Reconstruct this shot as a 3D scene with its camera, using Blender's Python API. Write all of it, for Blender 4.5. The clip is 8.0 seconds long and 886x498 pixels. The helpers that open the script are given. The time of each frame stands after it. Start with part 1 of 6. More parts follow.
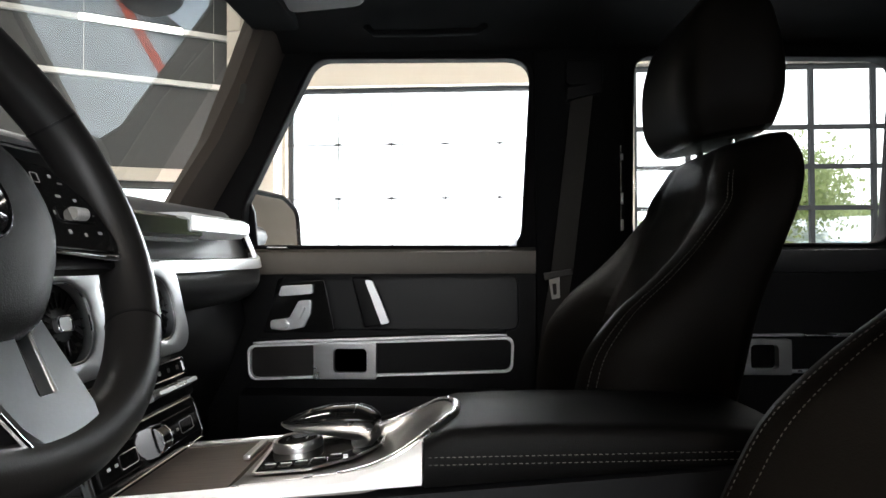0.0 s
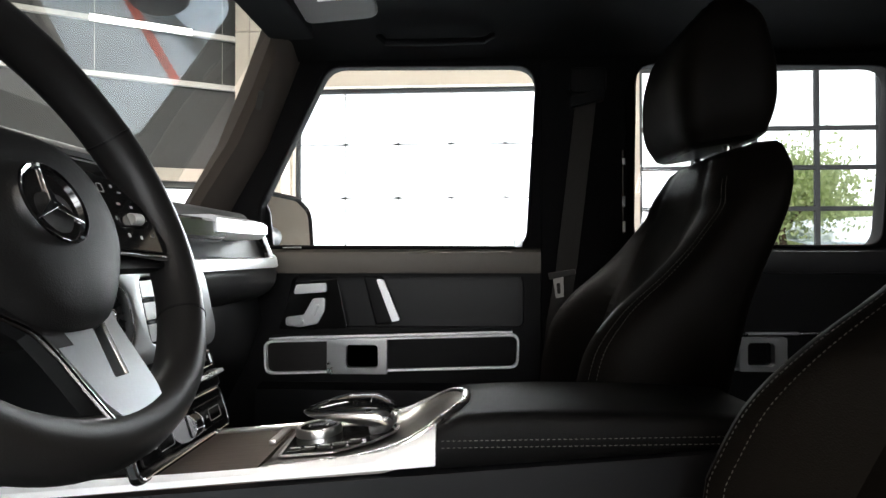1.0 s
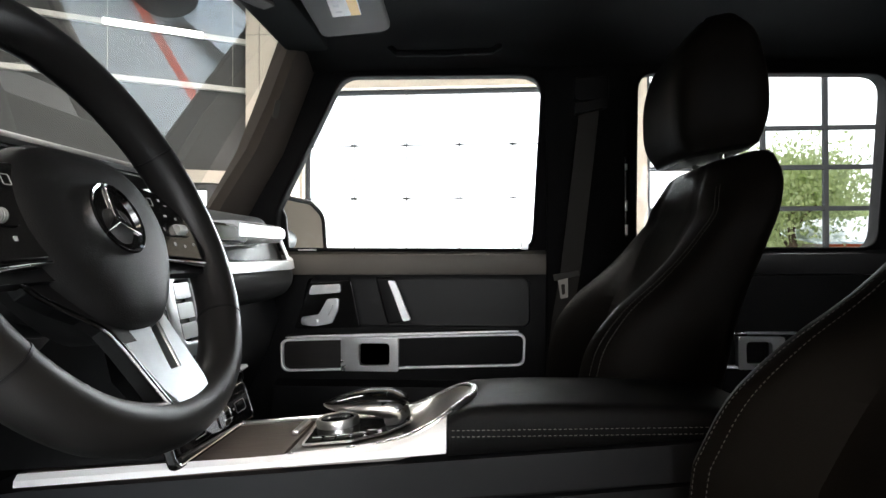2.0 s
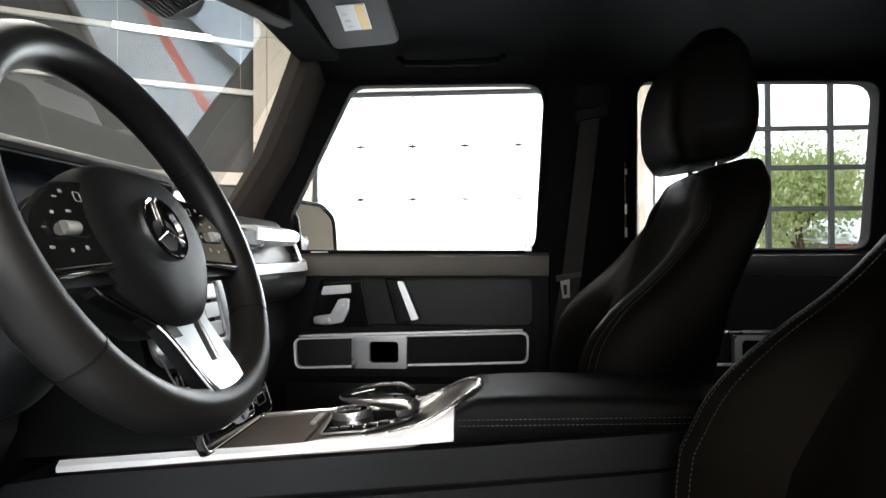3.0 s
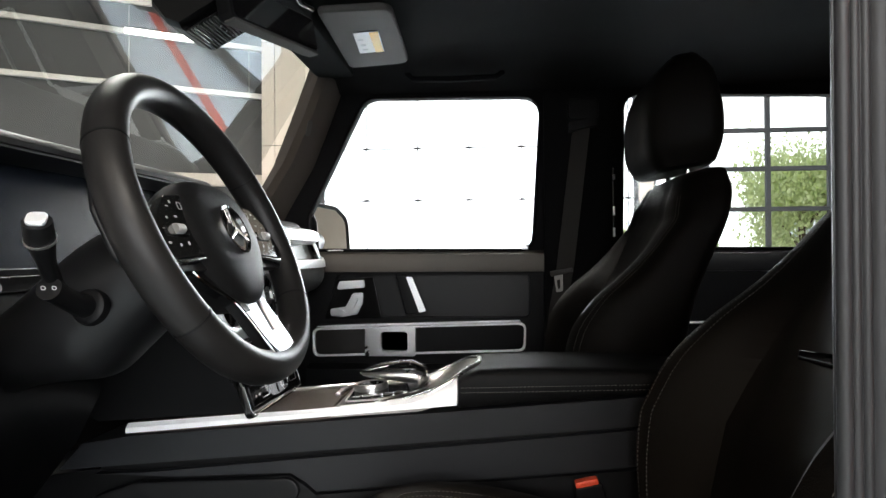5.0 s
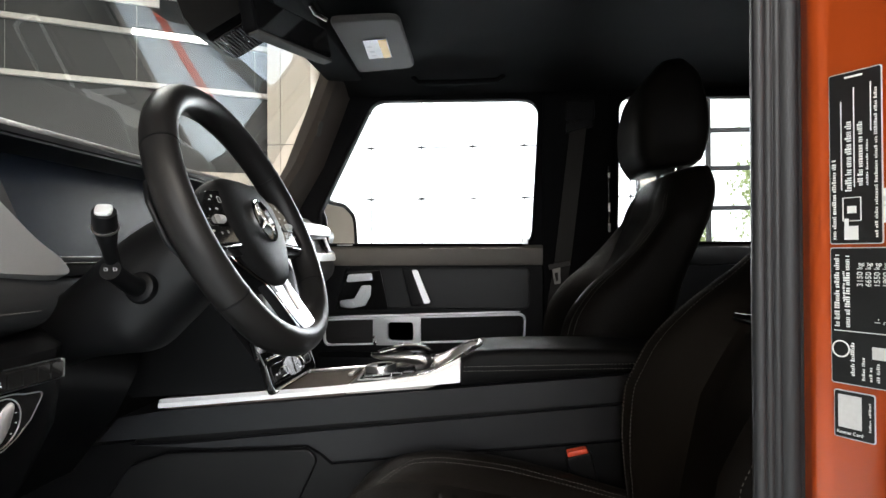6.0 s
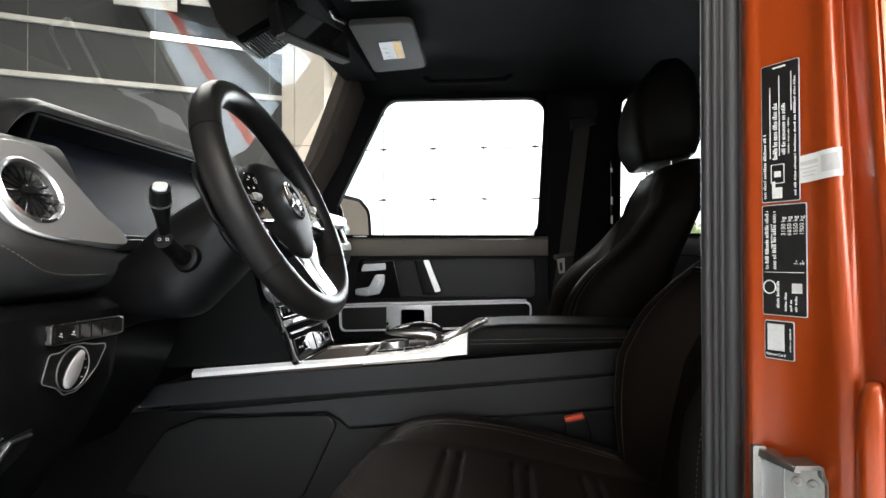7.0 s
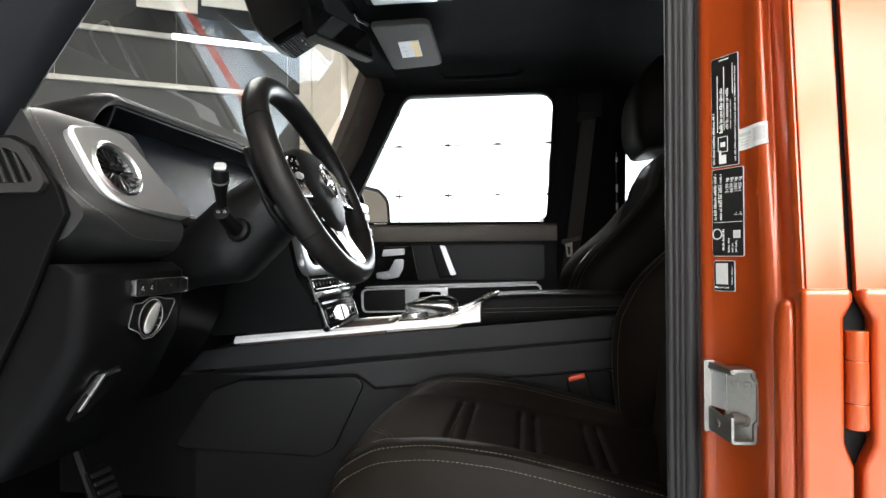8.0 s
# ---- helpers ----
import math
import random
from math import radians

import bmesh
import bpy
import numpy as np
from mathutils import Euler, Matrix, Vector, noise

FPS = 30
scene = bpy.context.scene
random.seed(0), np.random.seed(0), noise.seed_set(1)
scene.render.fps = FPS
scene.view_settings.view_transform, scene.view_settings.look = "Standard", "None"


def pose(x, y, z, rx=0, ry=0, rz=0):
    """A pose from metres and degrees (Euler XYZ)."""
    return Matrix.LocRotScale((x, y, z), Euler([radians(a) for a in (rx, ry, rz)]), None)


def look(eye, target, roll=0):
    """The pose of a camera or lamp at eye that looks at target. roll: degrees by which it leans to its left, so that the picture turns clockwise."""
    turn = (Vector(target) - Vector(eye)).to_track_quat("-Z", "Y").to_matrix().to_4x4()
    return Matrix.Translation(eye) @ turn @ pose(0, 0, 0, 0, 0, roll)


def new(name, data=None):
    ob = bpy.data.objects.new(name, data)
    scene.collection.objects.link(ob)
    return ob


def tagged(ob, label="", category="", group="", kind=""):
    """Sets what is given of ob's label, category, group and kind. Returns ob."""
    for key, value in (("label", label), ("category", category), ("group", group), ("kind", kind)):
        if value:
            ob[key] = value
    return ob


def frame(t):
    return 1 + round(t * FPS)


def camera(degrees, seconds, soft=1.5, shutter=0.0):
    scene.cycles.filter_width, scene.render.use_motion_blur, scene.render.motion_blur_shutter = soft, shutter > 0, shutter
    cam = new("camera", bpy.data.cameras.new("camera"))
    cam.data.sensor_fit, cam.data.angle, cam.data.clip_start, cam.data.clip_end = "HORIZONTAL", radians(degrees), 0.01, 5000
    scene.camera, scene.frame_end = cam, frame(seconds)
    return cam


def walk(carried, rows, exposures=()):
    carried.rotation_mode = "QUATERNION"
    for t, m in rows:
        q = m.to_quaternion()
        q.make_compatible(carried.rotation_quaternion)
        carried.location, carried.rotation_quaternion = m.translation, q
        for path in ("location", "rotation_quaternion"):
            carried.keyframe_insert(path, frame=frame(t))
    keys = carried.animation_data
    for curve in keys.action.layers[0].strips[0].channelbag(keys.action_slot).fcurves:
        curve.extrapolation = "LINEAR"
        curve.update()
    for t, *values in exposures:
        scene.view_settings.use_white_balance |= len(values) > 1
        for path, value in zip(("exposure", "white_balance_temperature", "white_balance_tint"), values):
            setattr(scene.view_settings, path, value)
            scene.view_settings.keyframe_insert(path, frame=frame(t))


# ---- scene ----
cam = camera(71.5, 8.0)
PATH = [
    (0, (0.284, -0.6965, 1.349), (0.195, 1.3015, 1.371), -0.3),
    (0.5, (0.282, -0.7265, 1.348), (0.185, 1.2705, 1.371), -0.2),
    (1, (0.279, -0.7555, 1.351), (0.173, 1.2415, 1.371), -0.1),
    (1.5, (0.279, -0.7855, 1.354), (0.16, 1.2115, 1.373), -0.1),
    (3, (0.282, -0.8795, 1.362), (0.131, 1.1145, 1.381), -0.2),
    (3.5, (0.283, -0.9135, 1.362), (0.126, 1.0805, 1.382), -0.2),
    (4, (0.288, -0.9545, 1.361), (0.125, 1.0385, 1.382), -0.2),
    (4.5, (0.291, -0.9965, 1.358), (0.127, 0.9975, 1.38), -0.3),
    (6, (0.3, -1.1355, 1.341), (0.123, 0.8565, 1.358), -0.3),
    (6.5, (0.306, -1.1825, 1.326), (0.114, 0.8085, 1.344), -0.3),
    (7, (0.313, -1.2325, 1.304), (0.099, 0.7555, 1.329), -0.1),
    (7.5, (0.319, -1.2925, 1.284), (0.084, 0.6935, 1.307), -0.2),
    (8, (0.327, -1.3635, 1.261), (0.064, 0.6195, 1.28), -0.3),
]
walk(cam, [(t, look(eye, target, roll)) for t, eye, target, roll in PATH])

# ---- light ----
EXPOSURE = 0.10
scene.view_settings.exposure = EXPOSURE
world = bpy.data.worlds.new("sky")
scene.world = world
world.use_nodes = True
_sky = world.node_tree.nodes.new("ShaderNodeTexSky")
_sky.sky_type, _sky.sun_disc = "NISHITA", False
_sky.sun_elevation, _sky.sun_rotation = radians(48), radians(20)
_bg = world.node_tree.nodes["Background"]
_bg.inputs["Strength"].default_value = 0.12
world.node_tree.links.new(_sky.outputs[0], _bg.inputs["Color"])


def area_lamp(name, eye, target, w, h, power, colour):
    data = bpy.data.lights.new(name, "AREA")
    data.shape, data.size, data.size_y, data.energy, data.color = "RECTANGLE", w, h, power, colour
    ob = new(name, data)
    ob.matrix_world = look(eye, target)
    return ob


sun = new("sun", bpy.data.lights.new("sun", "SUN"))
sun.data.energy, sun.data.angle, sun.data.color = 5.0, radians(0.5), (1.0, 0.95, 0.87)
sun.matrix_world = look((-3, -8, 12), (0, 0, 1))
# daylight through the glazed door; the glass front opposite is unseen, added with its lamp
area_lamp("daylight_north", (0.0, 8.45, 1.95), (0.0, 0, 1.95), 4.7, 3.65, 1250, (0.93, 0.97, 1.0))
area_lamp("daylight_south", (2.9, -7.3, 3.1), (1.2, 0, 1.5), 7.0, 2.8, 720, (0.94, 0.95, 0.96))
# unseen area lights under the ceiling, added to brighten the car and floor
area_lamp("ceiling_fill", (3.6, -2.1, 5.7), (1.2, -1.0, 1.2), 7.0, 0.7, 1200, (1.0, 0.93, 0.82))
area_lamp("ceiling_fill_south", (-1.2, -4.6, 5.8), (0.0, -0.5, 1.2), 5.0, 0.6, 150, (1.0, 0.87, 0.72))
area_lamp("ceiling_fill_north", (0.0, 3.4, 5.8), (0.0, 3.0, 0), 8.0, 0.7, 980, (1.0, 0.95, 0.88))


# ---- materials ----
def material(name, colour, rough=0.5, metal=0.0, grain=0.0, size=400.0, vary=0.15, coat=0.0, bump=0.0002, stretch=(1, 1, 1), spec=0.35, wear=8.0, kind="noise", coat_rough=0.04):
    m = bpy.data.materials.new(name)
    m.use_nodes = True
    nt = m.node_tree
    b = nt.nodes["Principled BSDF"]
    tc = nt.nodes.new("ShaderNodeTexCoord")
    mp = nt.nodes.new("ShaderNodeMapping")
    mp.inputs["Scale"].default_value = stretch
    nt.links.new(tc.outputs["Object"], mp.inputs["Vector"])
    fine = nt.nodes.new("ShaderNodeTexVoronoi" if kind == "voronoi" else "ShaderNodeTexNoise")
    fine.inputs["Scale"].default_value = size
    nt.links.new(mp.outputs[0], fine.inputs["Vector"])
    fine_out = fine.outputs["Distance"] if kind == "voronoi" else fine.outputs["Fac"]
    big = nt.nodes.new("ShaderNodeTexNoise")
    big.inputs["Scale"].default_value = wear
    big.inputs["Detail"].default_value = 5
    nt.links.new(tc.outputs["Object"], big.inputs["Vector"])
    mix = nt.nodes.new("ShaderNodeMath")
    mix.operation = "MULTIPLY_ADD"
    mix.inputs[1].default_value = 0.5
    nt.links.new(fine_out, mix.inputs[0])
    half = nt.nodes.new("ShaderNodeMath")
    half.operation = "MULTIPLY"
    half.inputs[1].default_value = 0.5
    nt.links.new(big.outputs["Fac"], half.inputs[0])
    nt.links.new(half.outputs[0], mix.inputs[2])
    ramp = nt.nodes.new("ShaderNodeValToRGB")
    ramp.color_ramp.elements[0].position, ramp.color_ramp.elements[1].position = 0.25, 0.75
    ramp.color_ramp.elements[0].color = (*[c * (1 - vary) for c in colour], 1)
    ramp.color_ramp.elements[1].color = (*[min(1, c * (1 + vary)) for c in colour], 1)
    nt.links.new(mix.outputs[0], ramp.inputs["Fac"])
    nt.links.new(ramp.outputs[0], b.inputs["Base Color"])
    rg = nt.nodes.new("ShaderNodeMapRange")
    rg.inputs["To Min"].default_value, rg.inputs["To Max"].default_value = max(0.02, rough * 0.85), min(1, rough * 1.15)
    nt.links.new(big.outputs["Fac"], rg.inputs["Value"])
    nt.links.new(rg.outputs[0], b.inputs["Roughness"])
    b.inputs["Metallic"].default_value = metal
    b.inputs["Coat Weight"].default_value = coat
    b.inputs["Coat Roughness"].default_value = coat_rough
    b.inputs["Specular IOR Level"].default_value = spec
    if grain:
        bp = nt.nodes.new("ShaderNodeBump")
        bp.inputs["Strength"].default_value, bp.inputs["Distance"].default_value = grain, bump
        nt.links.new(fine_out, bp.inputs["Height"])
        nt.links.new(bp.outputs[0], b.inputs["Normal"])
    return m


def glass_material(name, tint, gloss):
    m = bpy.data.materials.new(name)
    m.use_nodes = True
    nt = m.node_tree
    nt.nodes.remove(nt.nodes["Principled BSDF"])
    out = nt.nodes["Material Output"]
    tr = nt.nodes.new("ShaderNodeBsdfTransparent")
    tr.inputs["Color"].default_value = (*tint, 1)
    gl = nt.nodes.new("ShaderNodeBsdfGlossy")
    gl.inputs["Roughness"].default_value = 0.01
    fr = nt.nodes.new("ShaderNodeFresnel")
    fr.inputs["IOR"].default_value = gloss
    mx = nt.nodes.new("ShaderNodeMixShader")
    nt.links.new(fr.outputs[0], mx.inputs[0])
    nt.links.new(tr.outputs[0], mx.inputs[1])
    nt.links.new(gl.outputs[0], mx.inputs[2])
    nt.links.new(mx.outputs[0], out.inputs["Surface"])
    return m


def glow(name, colour, strength):
    m = bpy.data.materials.new(name)
    m.use_nodes = True
    b = m.node_tree.nodes["Principled BSDF"]
    b.inputs["Base Color"].default_value = (*colour, 1)
    b.inputs["Emission Color"].default_value = (*colour, 1)
    b.inputs["Emission Strength"].default_value = strength
    return m


LEATHER = material("black_leather", (0.0048, 0.0048, 0.0050), 0.52, grain=0.35, size=900, kind="voronoi", bump=0.0004, spec=0.09)
LEATHER_WHEEL = material("wheel_leather", (0.0075, 0.0071, 0.0070), 0.38, grain=0.2, size=1100, kind="voronoi", bump=0.0003, spec=0.14)
LEATHER_DASH = material("dash_leather", (0.015, 0.015, 0.0155), 0.44, grain=0.3, size=900, kind="voronoi", bump=0.0003)
SEAT_LEATHER = material("seat_leather", (0.0062, 0.0051, 0.0043), 0.48, spec=0.075, grain=0.35, size=700, kind="voronoi", bump=0.0004)
SOFT = material("soft_black_plastic", (0.0045, 0.0046, 0.0050), 0.40, grain=0.25, size=1500, spec=0.20)
HARD = material("black_plastic", (0.0034, 0.0034, 0.0037), 0.42, grain=0.15, size=1800, spec=0.10)
GLOSS = material("piano_black", (0.006, 0.006, 0.006), 0.07, vary=0.05)
SCREEN = material("dark_screen", (0.005, 0.009, 0.018), 0.24, vary=0.05, spec=0.62)
SATIN = material("satin_aluminium", (0.80, 0.80, 0.80), 0.28, metal=1.0, grain=0.1, size=300, stretch=(0.05, 1, 1), vary=0.06)
CHROME = material("chrome", (0.85, 0.85, 0.86), 0.10, metal=1.0, vary=0.03)
SILVER = material("silver_paint", (0.74, 0.75, 0.76), 0.35, metal=0.65, vary=0.05)
# silver paint toned down to carry the shade on the vent surround
VENT_SILVER = material("shade_toned_silver_paint", (0.42, 0.42, 0.42), 0.36, metal=0.8, vary=0.06, size=900)
BRUSHED = material("brushed_aluminium", (0.86, 0.86, 0.86), 0.42, metal=0.25, vary=0.05, grain=0.08, size=500, stretch=(0.04, 1, 1))
SPOKE = material("satin_grey_metal", (0.60, 0.64, 0.68), 0.30, metal=1.0, vary=0.05)
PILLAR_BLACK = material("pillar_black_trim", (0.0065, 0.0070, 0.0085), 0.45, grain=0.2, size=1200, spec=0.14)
MID_SILVER = material("satin_silver_panel", (0.46, 0.47, 0.48), 0.32, metal=0.9, vary=0.05)
# soft plastic lightened and blued for the skylight on the console side
CONSOLE_LIT = material("lit_console_skin", (0.0100, 0.0106, 0.0122), 0.42, grain=0.25, size=1500, spec=0.26)
# the same plastic darkened for the shade in the driver's footwell
KNEE_SHADE = material("shaded_knee_plastic", (0.0030, 0.0030, 0.0033), 0.36, grain=0.2, size=1500, spec=0.05)
# sill leather with the daylight on it put into a paler brown
SILL_LIT = material("daylit_sill_leather", (0.085, 0.074, 0.062), 0.55, grain=0.3, size=900, kind="voronoi", bump=0.0003)
PALE_BLUE = material("pale_blue_car_paint", (0.60, 0.70, 0.78), 0.28, metal=0.2, vary=0.05, coat=1.0)
STEEL = material("zinc_steel", (0.25, 0.243, 0.228), 0.42, metal=0.9, grain=0.2, size=250, vary=0.15)
# open-pore wood darkened to carry the shade on the door
SHADED_WOOD = material("shaded_open_pore_wood", (0.014, 0.0125, 0.0115), 0.38, grain=0.6, size=240, stretch=(0.06, 1, 1), vary=0.3, bump=0.0005)
WOOD = material("open_pore_wood", (0.085, 0.066, 0.054), 0.42, grain=0.6, size=240, stretch=(0.06, 1, 1), vary=0.35, bump=0.0006)
ORANGE = material("orange_metallic_paint", (0.43, 0.060, 0.006), 0.36, metal=0.45, vary=0.04, coat=1.0, size=2500, coat_rough=0.16)
RUBBER = material("rubber_seal", (0.011, 0.011, 0.012), 0.48, grain=0.2, size=800, spec=0.3)
FABRIC = material("black_headliner", (0.0048, 0.0048, 0.0052), 0.9, grain=0.5, size=1200, spec=0.1)
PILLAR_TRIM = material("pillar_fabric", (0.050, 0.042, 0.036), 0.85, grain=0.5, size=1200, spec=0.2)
VISOR = material("visor_fabric", (0.052, 0.049, 0.046), 0.8, grain=0.4, size=900, spec=0.3)
CARPET = material("black_carpet", (0.0030, 0.0030, 0.0030), 0.95, grain=0.9, size=900, bump=0.002, spec=0.02)
BELT = material("belt_webbing", (0.024, 0.022, 0.020), 0.7, grain=0.6, size=700, stretch=(1, 1, 0.2), spec=0.2)
THREAD = material("grey_thread", (0.11, 0.104, 0.095), 0.7)
WHITE_PRINT = material("white_print", (0.72, 0.72, 0.70), 0.5, vary=0.04)
BLACK_LABEL = material("black_label", (0.012, 0.012, 0.012), 0.3, vary=0.05)
DIM_PRINT = material("dim_grey_print", (0.24, 0.24, 0.235), 0.5, vary=0.05)
GREY_LABEL = material("grey_label", (0.55, 0.55, 0.54), 0.45, vary=0.08)
YELLOW = material("yellow_print", (0.75, 0.48, 0.10), 0.5)
RED = material("red_plastic", (0.55, 0.055, 0.02), 0.4)
MIRROR = material("mirror_glass", (0.85, 0.86, 0.87), 0.02, metal=1.0, vary=0.01)
GLASS = glass_material("side_glass", (0.93, 0.95, 0.95), 1.35)
WINDSCREEN = glass_material("windscreen_glass", (0.86, 0.90, 0.90), 2.25)
PANE = glass_material("hall_glass", (0.96, 0.97, 0.97), 1.3)
DARK_WALL = material("charcoal_wall", (0.048, 0.047, 0.045), 0.8, grain=0.3, size=60, vary=0.12, bump=0.004, wear=0.8)
BEIGE_WALL = material("beige_wall", (0.38, 0.33, 0.275), 0.8, grain=0.3, size=60, vary=0.08, bump=0.004, wear=0.7)
DARK_STEEL = material("anthracite_frame", (0.028, 0.030, 0.033), 0.6, vary=0.1, spec=0.2)
FLOOR_TILE = material("grey_floor", (0.52, 0.61, 0.68), 0.25, grain=0.02, size=4, vary=0.08, wear=0.6)
CEILING = material("dark_ceiling", (0.07, 0.07, 0.07), 0.85, vary=0.1, wear=0.5)
BARK = material("bark", (0.10, 0.07, 0.05), 0.9, grain=0.8, size=20, bump=0.02)
LEAF = material("leaf", (0.38, 0.44, 0.22), 0.7, vary=0.35, wear=3.0)


def add_translucency(m, colour, share):
    """Lets part of the light through, as thin leaves do."""
    nt = m.node_tree
    out, b = nt.nodes["Material Output"], nt.nodes["Principled BSDF"]
    tl = nt.nodes.new("ShaderNodeBsdfTranslucent")
    tl.inputs["Color"].default_value = (*colour, 1)
    mx = nt.nodes.new("ShaderNodeMixShader")
    mx.inputs[0].default_value = share
    nt.links.new(b.outputs[0], mx.inputs[1])
    nt.links.new(tl.outputs[0], mx.inputs[2])
    nt.links.new(mx.outputs[0], out.inputs["Surface"])


add_translucency(LEAF, (0.66, 0.74, 0.42), 0.55)
GRAVEL = material("yard_paving", (0.36, 0.35, 0.33), 0.9, vary=0.2)
LAMP = glow("lamp_light", (1.0, 0.96, 0.9), 5.0)
LAMP_OFF = material("lamp_housing", (0.46, 0.43, 0.385), 0.6)
BACKDROP_DIM = glow("south_reflection_glow", (0.95, 0.97, 1.0), 1.7)
BACKDROP = glow("bright_sky", (0.96, 0.98, 1.0), 1.35)


# ---- mesh helpers ----
def thing(name, at, label, category, group="", kind=""):
    ob = new(name)
    ob.empty_display_size = 0.05
    ob.location = at
    return tagged(ob, label, category, group, kind)


def link(name, bm, mat, facing=None):
    if facing is None:
        bmesh.ops.recalc_face_normals(bm, faces=bm.faces)
    else:
        bm.normal_update()
        for f in bm.faces:
            if f.normal.dot(Vector(facing)) < 0:
                f.normal_flip()
    for f in bm.faces:
        f.smooth = True
    for e in bm.edges:
        if len(e.link_faces) == 2 and e.calc_face_angle(0) > 0.62:
            e.smooth = False
    normals = []
    for f in bm.faces:
        for v in f.verts:
            n = Vector()
            for g in v.link_faces:
                if g.normal.dot(f.normal) > 0.80:
                    n += g.normal * g.calc_area()
            normals.append(n.normalized() if n.length > 1e-12 else f.normal.copy())
    me = bpy.data.meshes.new(name)
    bm.to_mesh(me)
    bm.free()
    if len(normals) < 12000:
        me.normals_split_custom_set(normals)
    me.materials.append(mat)
    return new(name, me)


def part(name, bm, mat, parent, label="", facing=None):
    ob = link(name, bm, mat, facing)
    ob.parent = parent
    if parent.type == "EMPTY":
        ob.matrix_parent_inverse = Matrix.Translation(-parent.location)
    return tagged(ob, label)


def single(name, bm, mat, label, category="", group="", kind=""):
    return tagged(link(name, bm, mat), label, category, group, kind)


def join(*bms):
    out = bmesh.new()
    for b in bms:
        me = bpy.data.meshes.new("tmp")
        b.to_mesh(me)
        out.from_mesh(me)
        bpy.data.meshes.remove(me)
        b.free()
    return out


def moved(bm, m):
    bmesh.ops.transform(bm, matrix=m, verts=bm.verts)
    return bm


def bevel(bm, w, seg=2, angle=0.5):
    if w <= 0:
        return bm
    ed = [e for e in bm.edges if len(e.link_faces) == 2 and e.calc_face_angle(0) > angle]
    bmesh.ops.bevel(bm, geom=ed, offset=w, segments=seg, profile=0.5, affect="EDGES", clamp_overlap=True)
    return bm


def box(x0, x1, y0, y1, z0, z1, bev=0.0, seg=2, m=None):
    bm = bmesh.new()
    bmesh.ops.create_cube(bm, size=1)
    bmesh.ops.transform(bm, matrix=Matrix.Translation(((x0 + x1) / 2, (y0 + y1) / 2, (z0 + z1) / 2)) @ Matrix.Diagonal((x1 - x0, y1 - y0, z1 - z0, 1)), verts=bm.verts)
    bevel(bm, bev, seg)
    return moved(bm, m) if m else bm


def prism(pts, depth, bev=0.0, m=None, seg=2):
    """A polygon in the local xy plane, extruded along local z by depth."""
    bm = bmesh.new()
    vs = [bm.verts.new((p[0], p[1], 0)) for p in pts]
    f = bm.faces.new(vs)
    r = bmesh.ops.extrude_face_region(bm, geom=[f])
    bmesh.ops.translate(bm, vec=(0, 0, depth), verts=[v for v in r["geom"] if isinstance(v, bmesh.types.BMVert)])
    bmesh.ops.recalc_face_normals(bm, faces=bm.faces)
    bevel(bm, bev, seg)
    return moved(bm, m) if m else bm


def sheet(pts, m=None):
    """A single flat face."""
    bm = bmesh.new()
    bm.faces.new([bm.verts.new((p[0], p[1], 0)) for p in pts])
    return moved(bm, m) if m else bm


def rrect(w, h, r, n=5, cx=0.0, cy=0.0):
    out = []
    for sx, sy, a0 in ((1, 1, 0), (-1, 1, 90), (-1, -1, 180), (1, -1, 270)):
        for i in range(n + 1):
            a = radians(a0 + 90 * i / n)
            out.append((cx + sx * (w / 2 - r) + r * math.cos(a), cy + sy * (h / 2 - r) + r * math.sin(a)))
    return out


def rounded(pts, r, n=5):
    """A polygon with its corners rounded; r one radius or one for each corner."""
    out, k = [], len(pts)
    for i in range(k):
        p, a, b = (Vector(pts[j % k]).to_2d() for j in (i, i - 1, i + 1))
        ri = r[i] if isinstance(r, (list, tuple)) else r
        da, db = (a - p).normalized(), (b - p).normalized()
        ang = da.angle(db)
        d = min(ri / math.tan(ang / 2), 0.49 * (a - p).length, 0.49 * (b - p).length)
        q0, q1 = p + da * d, p + db * d
        for j in range(n + 1):
            t = j / n
            out.append(tuple((1 - t) ** 2 * q0 + 2 * t * (1 - t) * p + t * t * q1))
    return out


def spline_loop(pts, n=6):
    """A smooth closed outline through the given corners."""
    out, k = [], len(pts)
    for i in range(k):
        a, b, c, d = (Vector(pts[(i + j) % k]) for j in (-1, 0, 1, 2))
        for j in range(n):
            t = j / n
            out.append(tuple(0.5 * (2 * b + (c - a) * t + (2 * a - 5 * b + 4 * c - d) * t * t + (3 * b - a - 3 * c + d) * t ** 3)))
    return out


def soften(pts, closed=True, passes=2, f=0.2):
    """Corners cut and cut again, so that an outline turns gently."""
    pts = [Vector(q) for q in pts]
    for _ in range(passes):
        out = [] if closed else [pts[0]]
        for i in range(len(pts) if closed else len(pts) - 1):
            a, b = pts[i], pts[(i + 1) % len(pts)]
            out += [a.lerp(b, f), a.lerp(b, 1 - f)]
        pts = out if closed else out + [pts[-1]]
    return pts


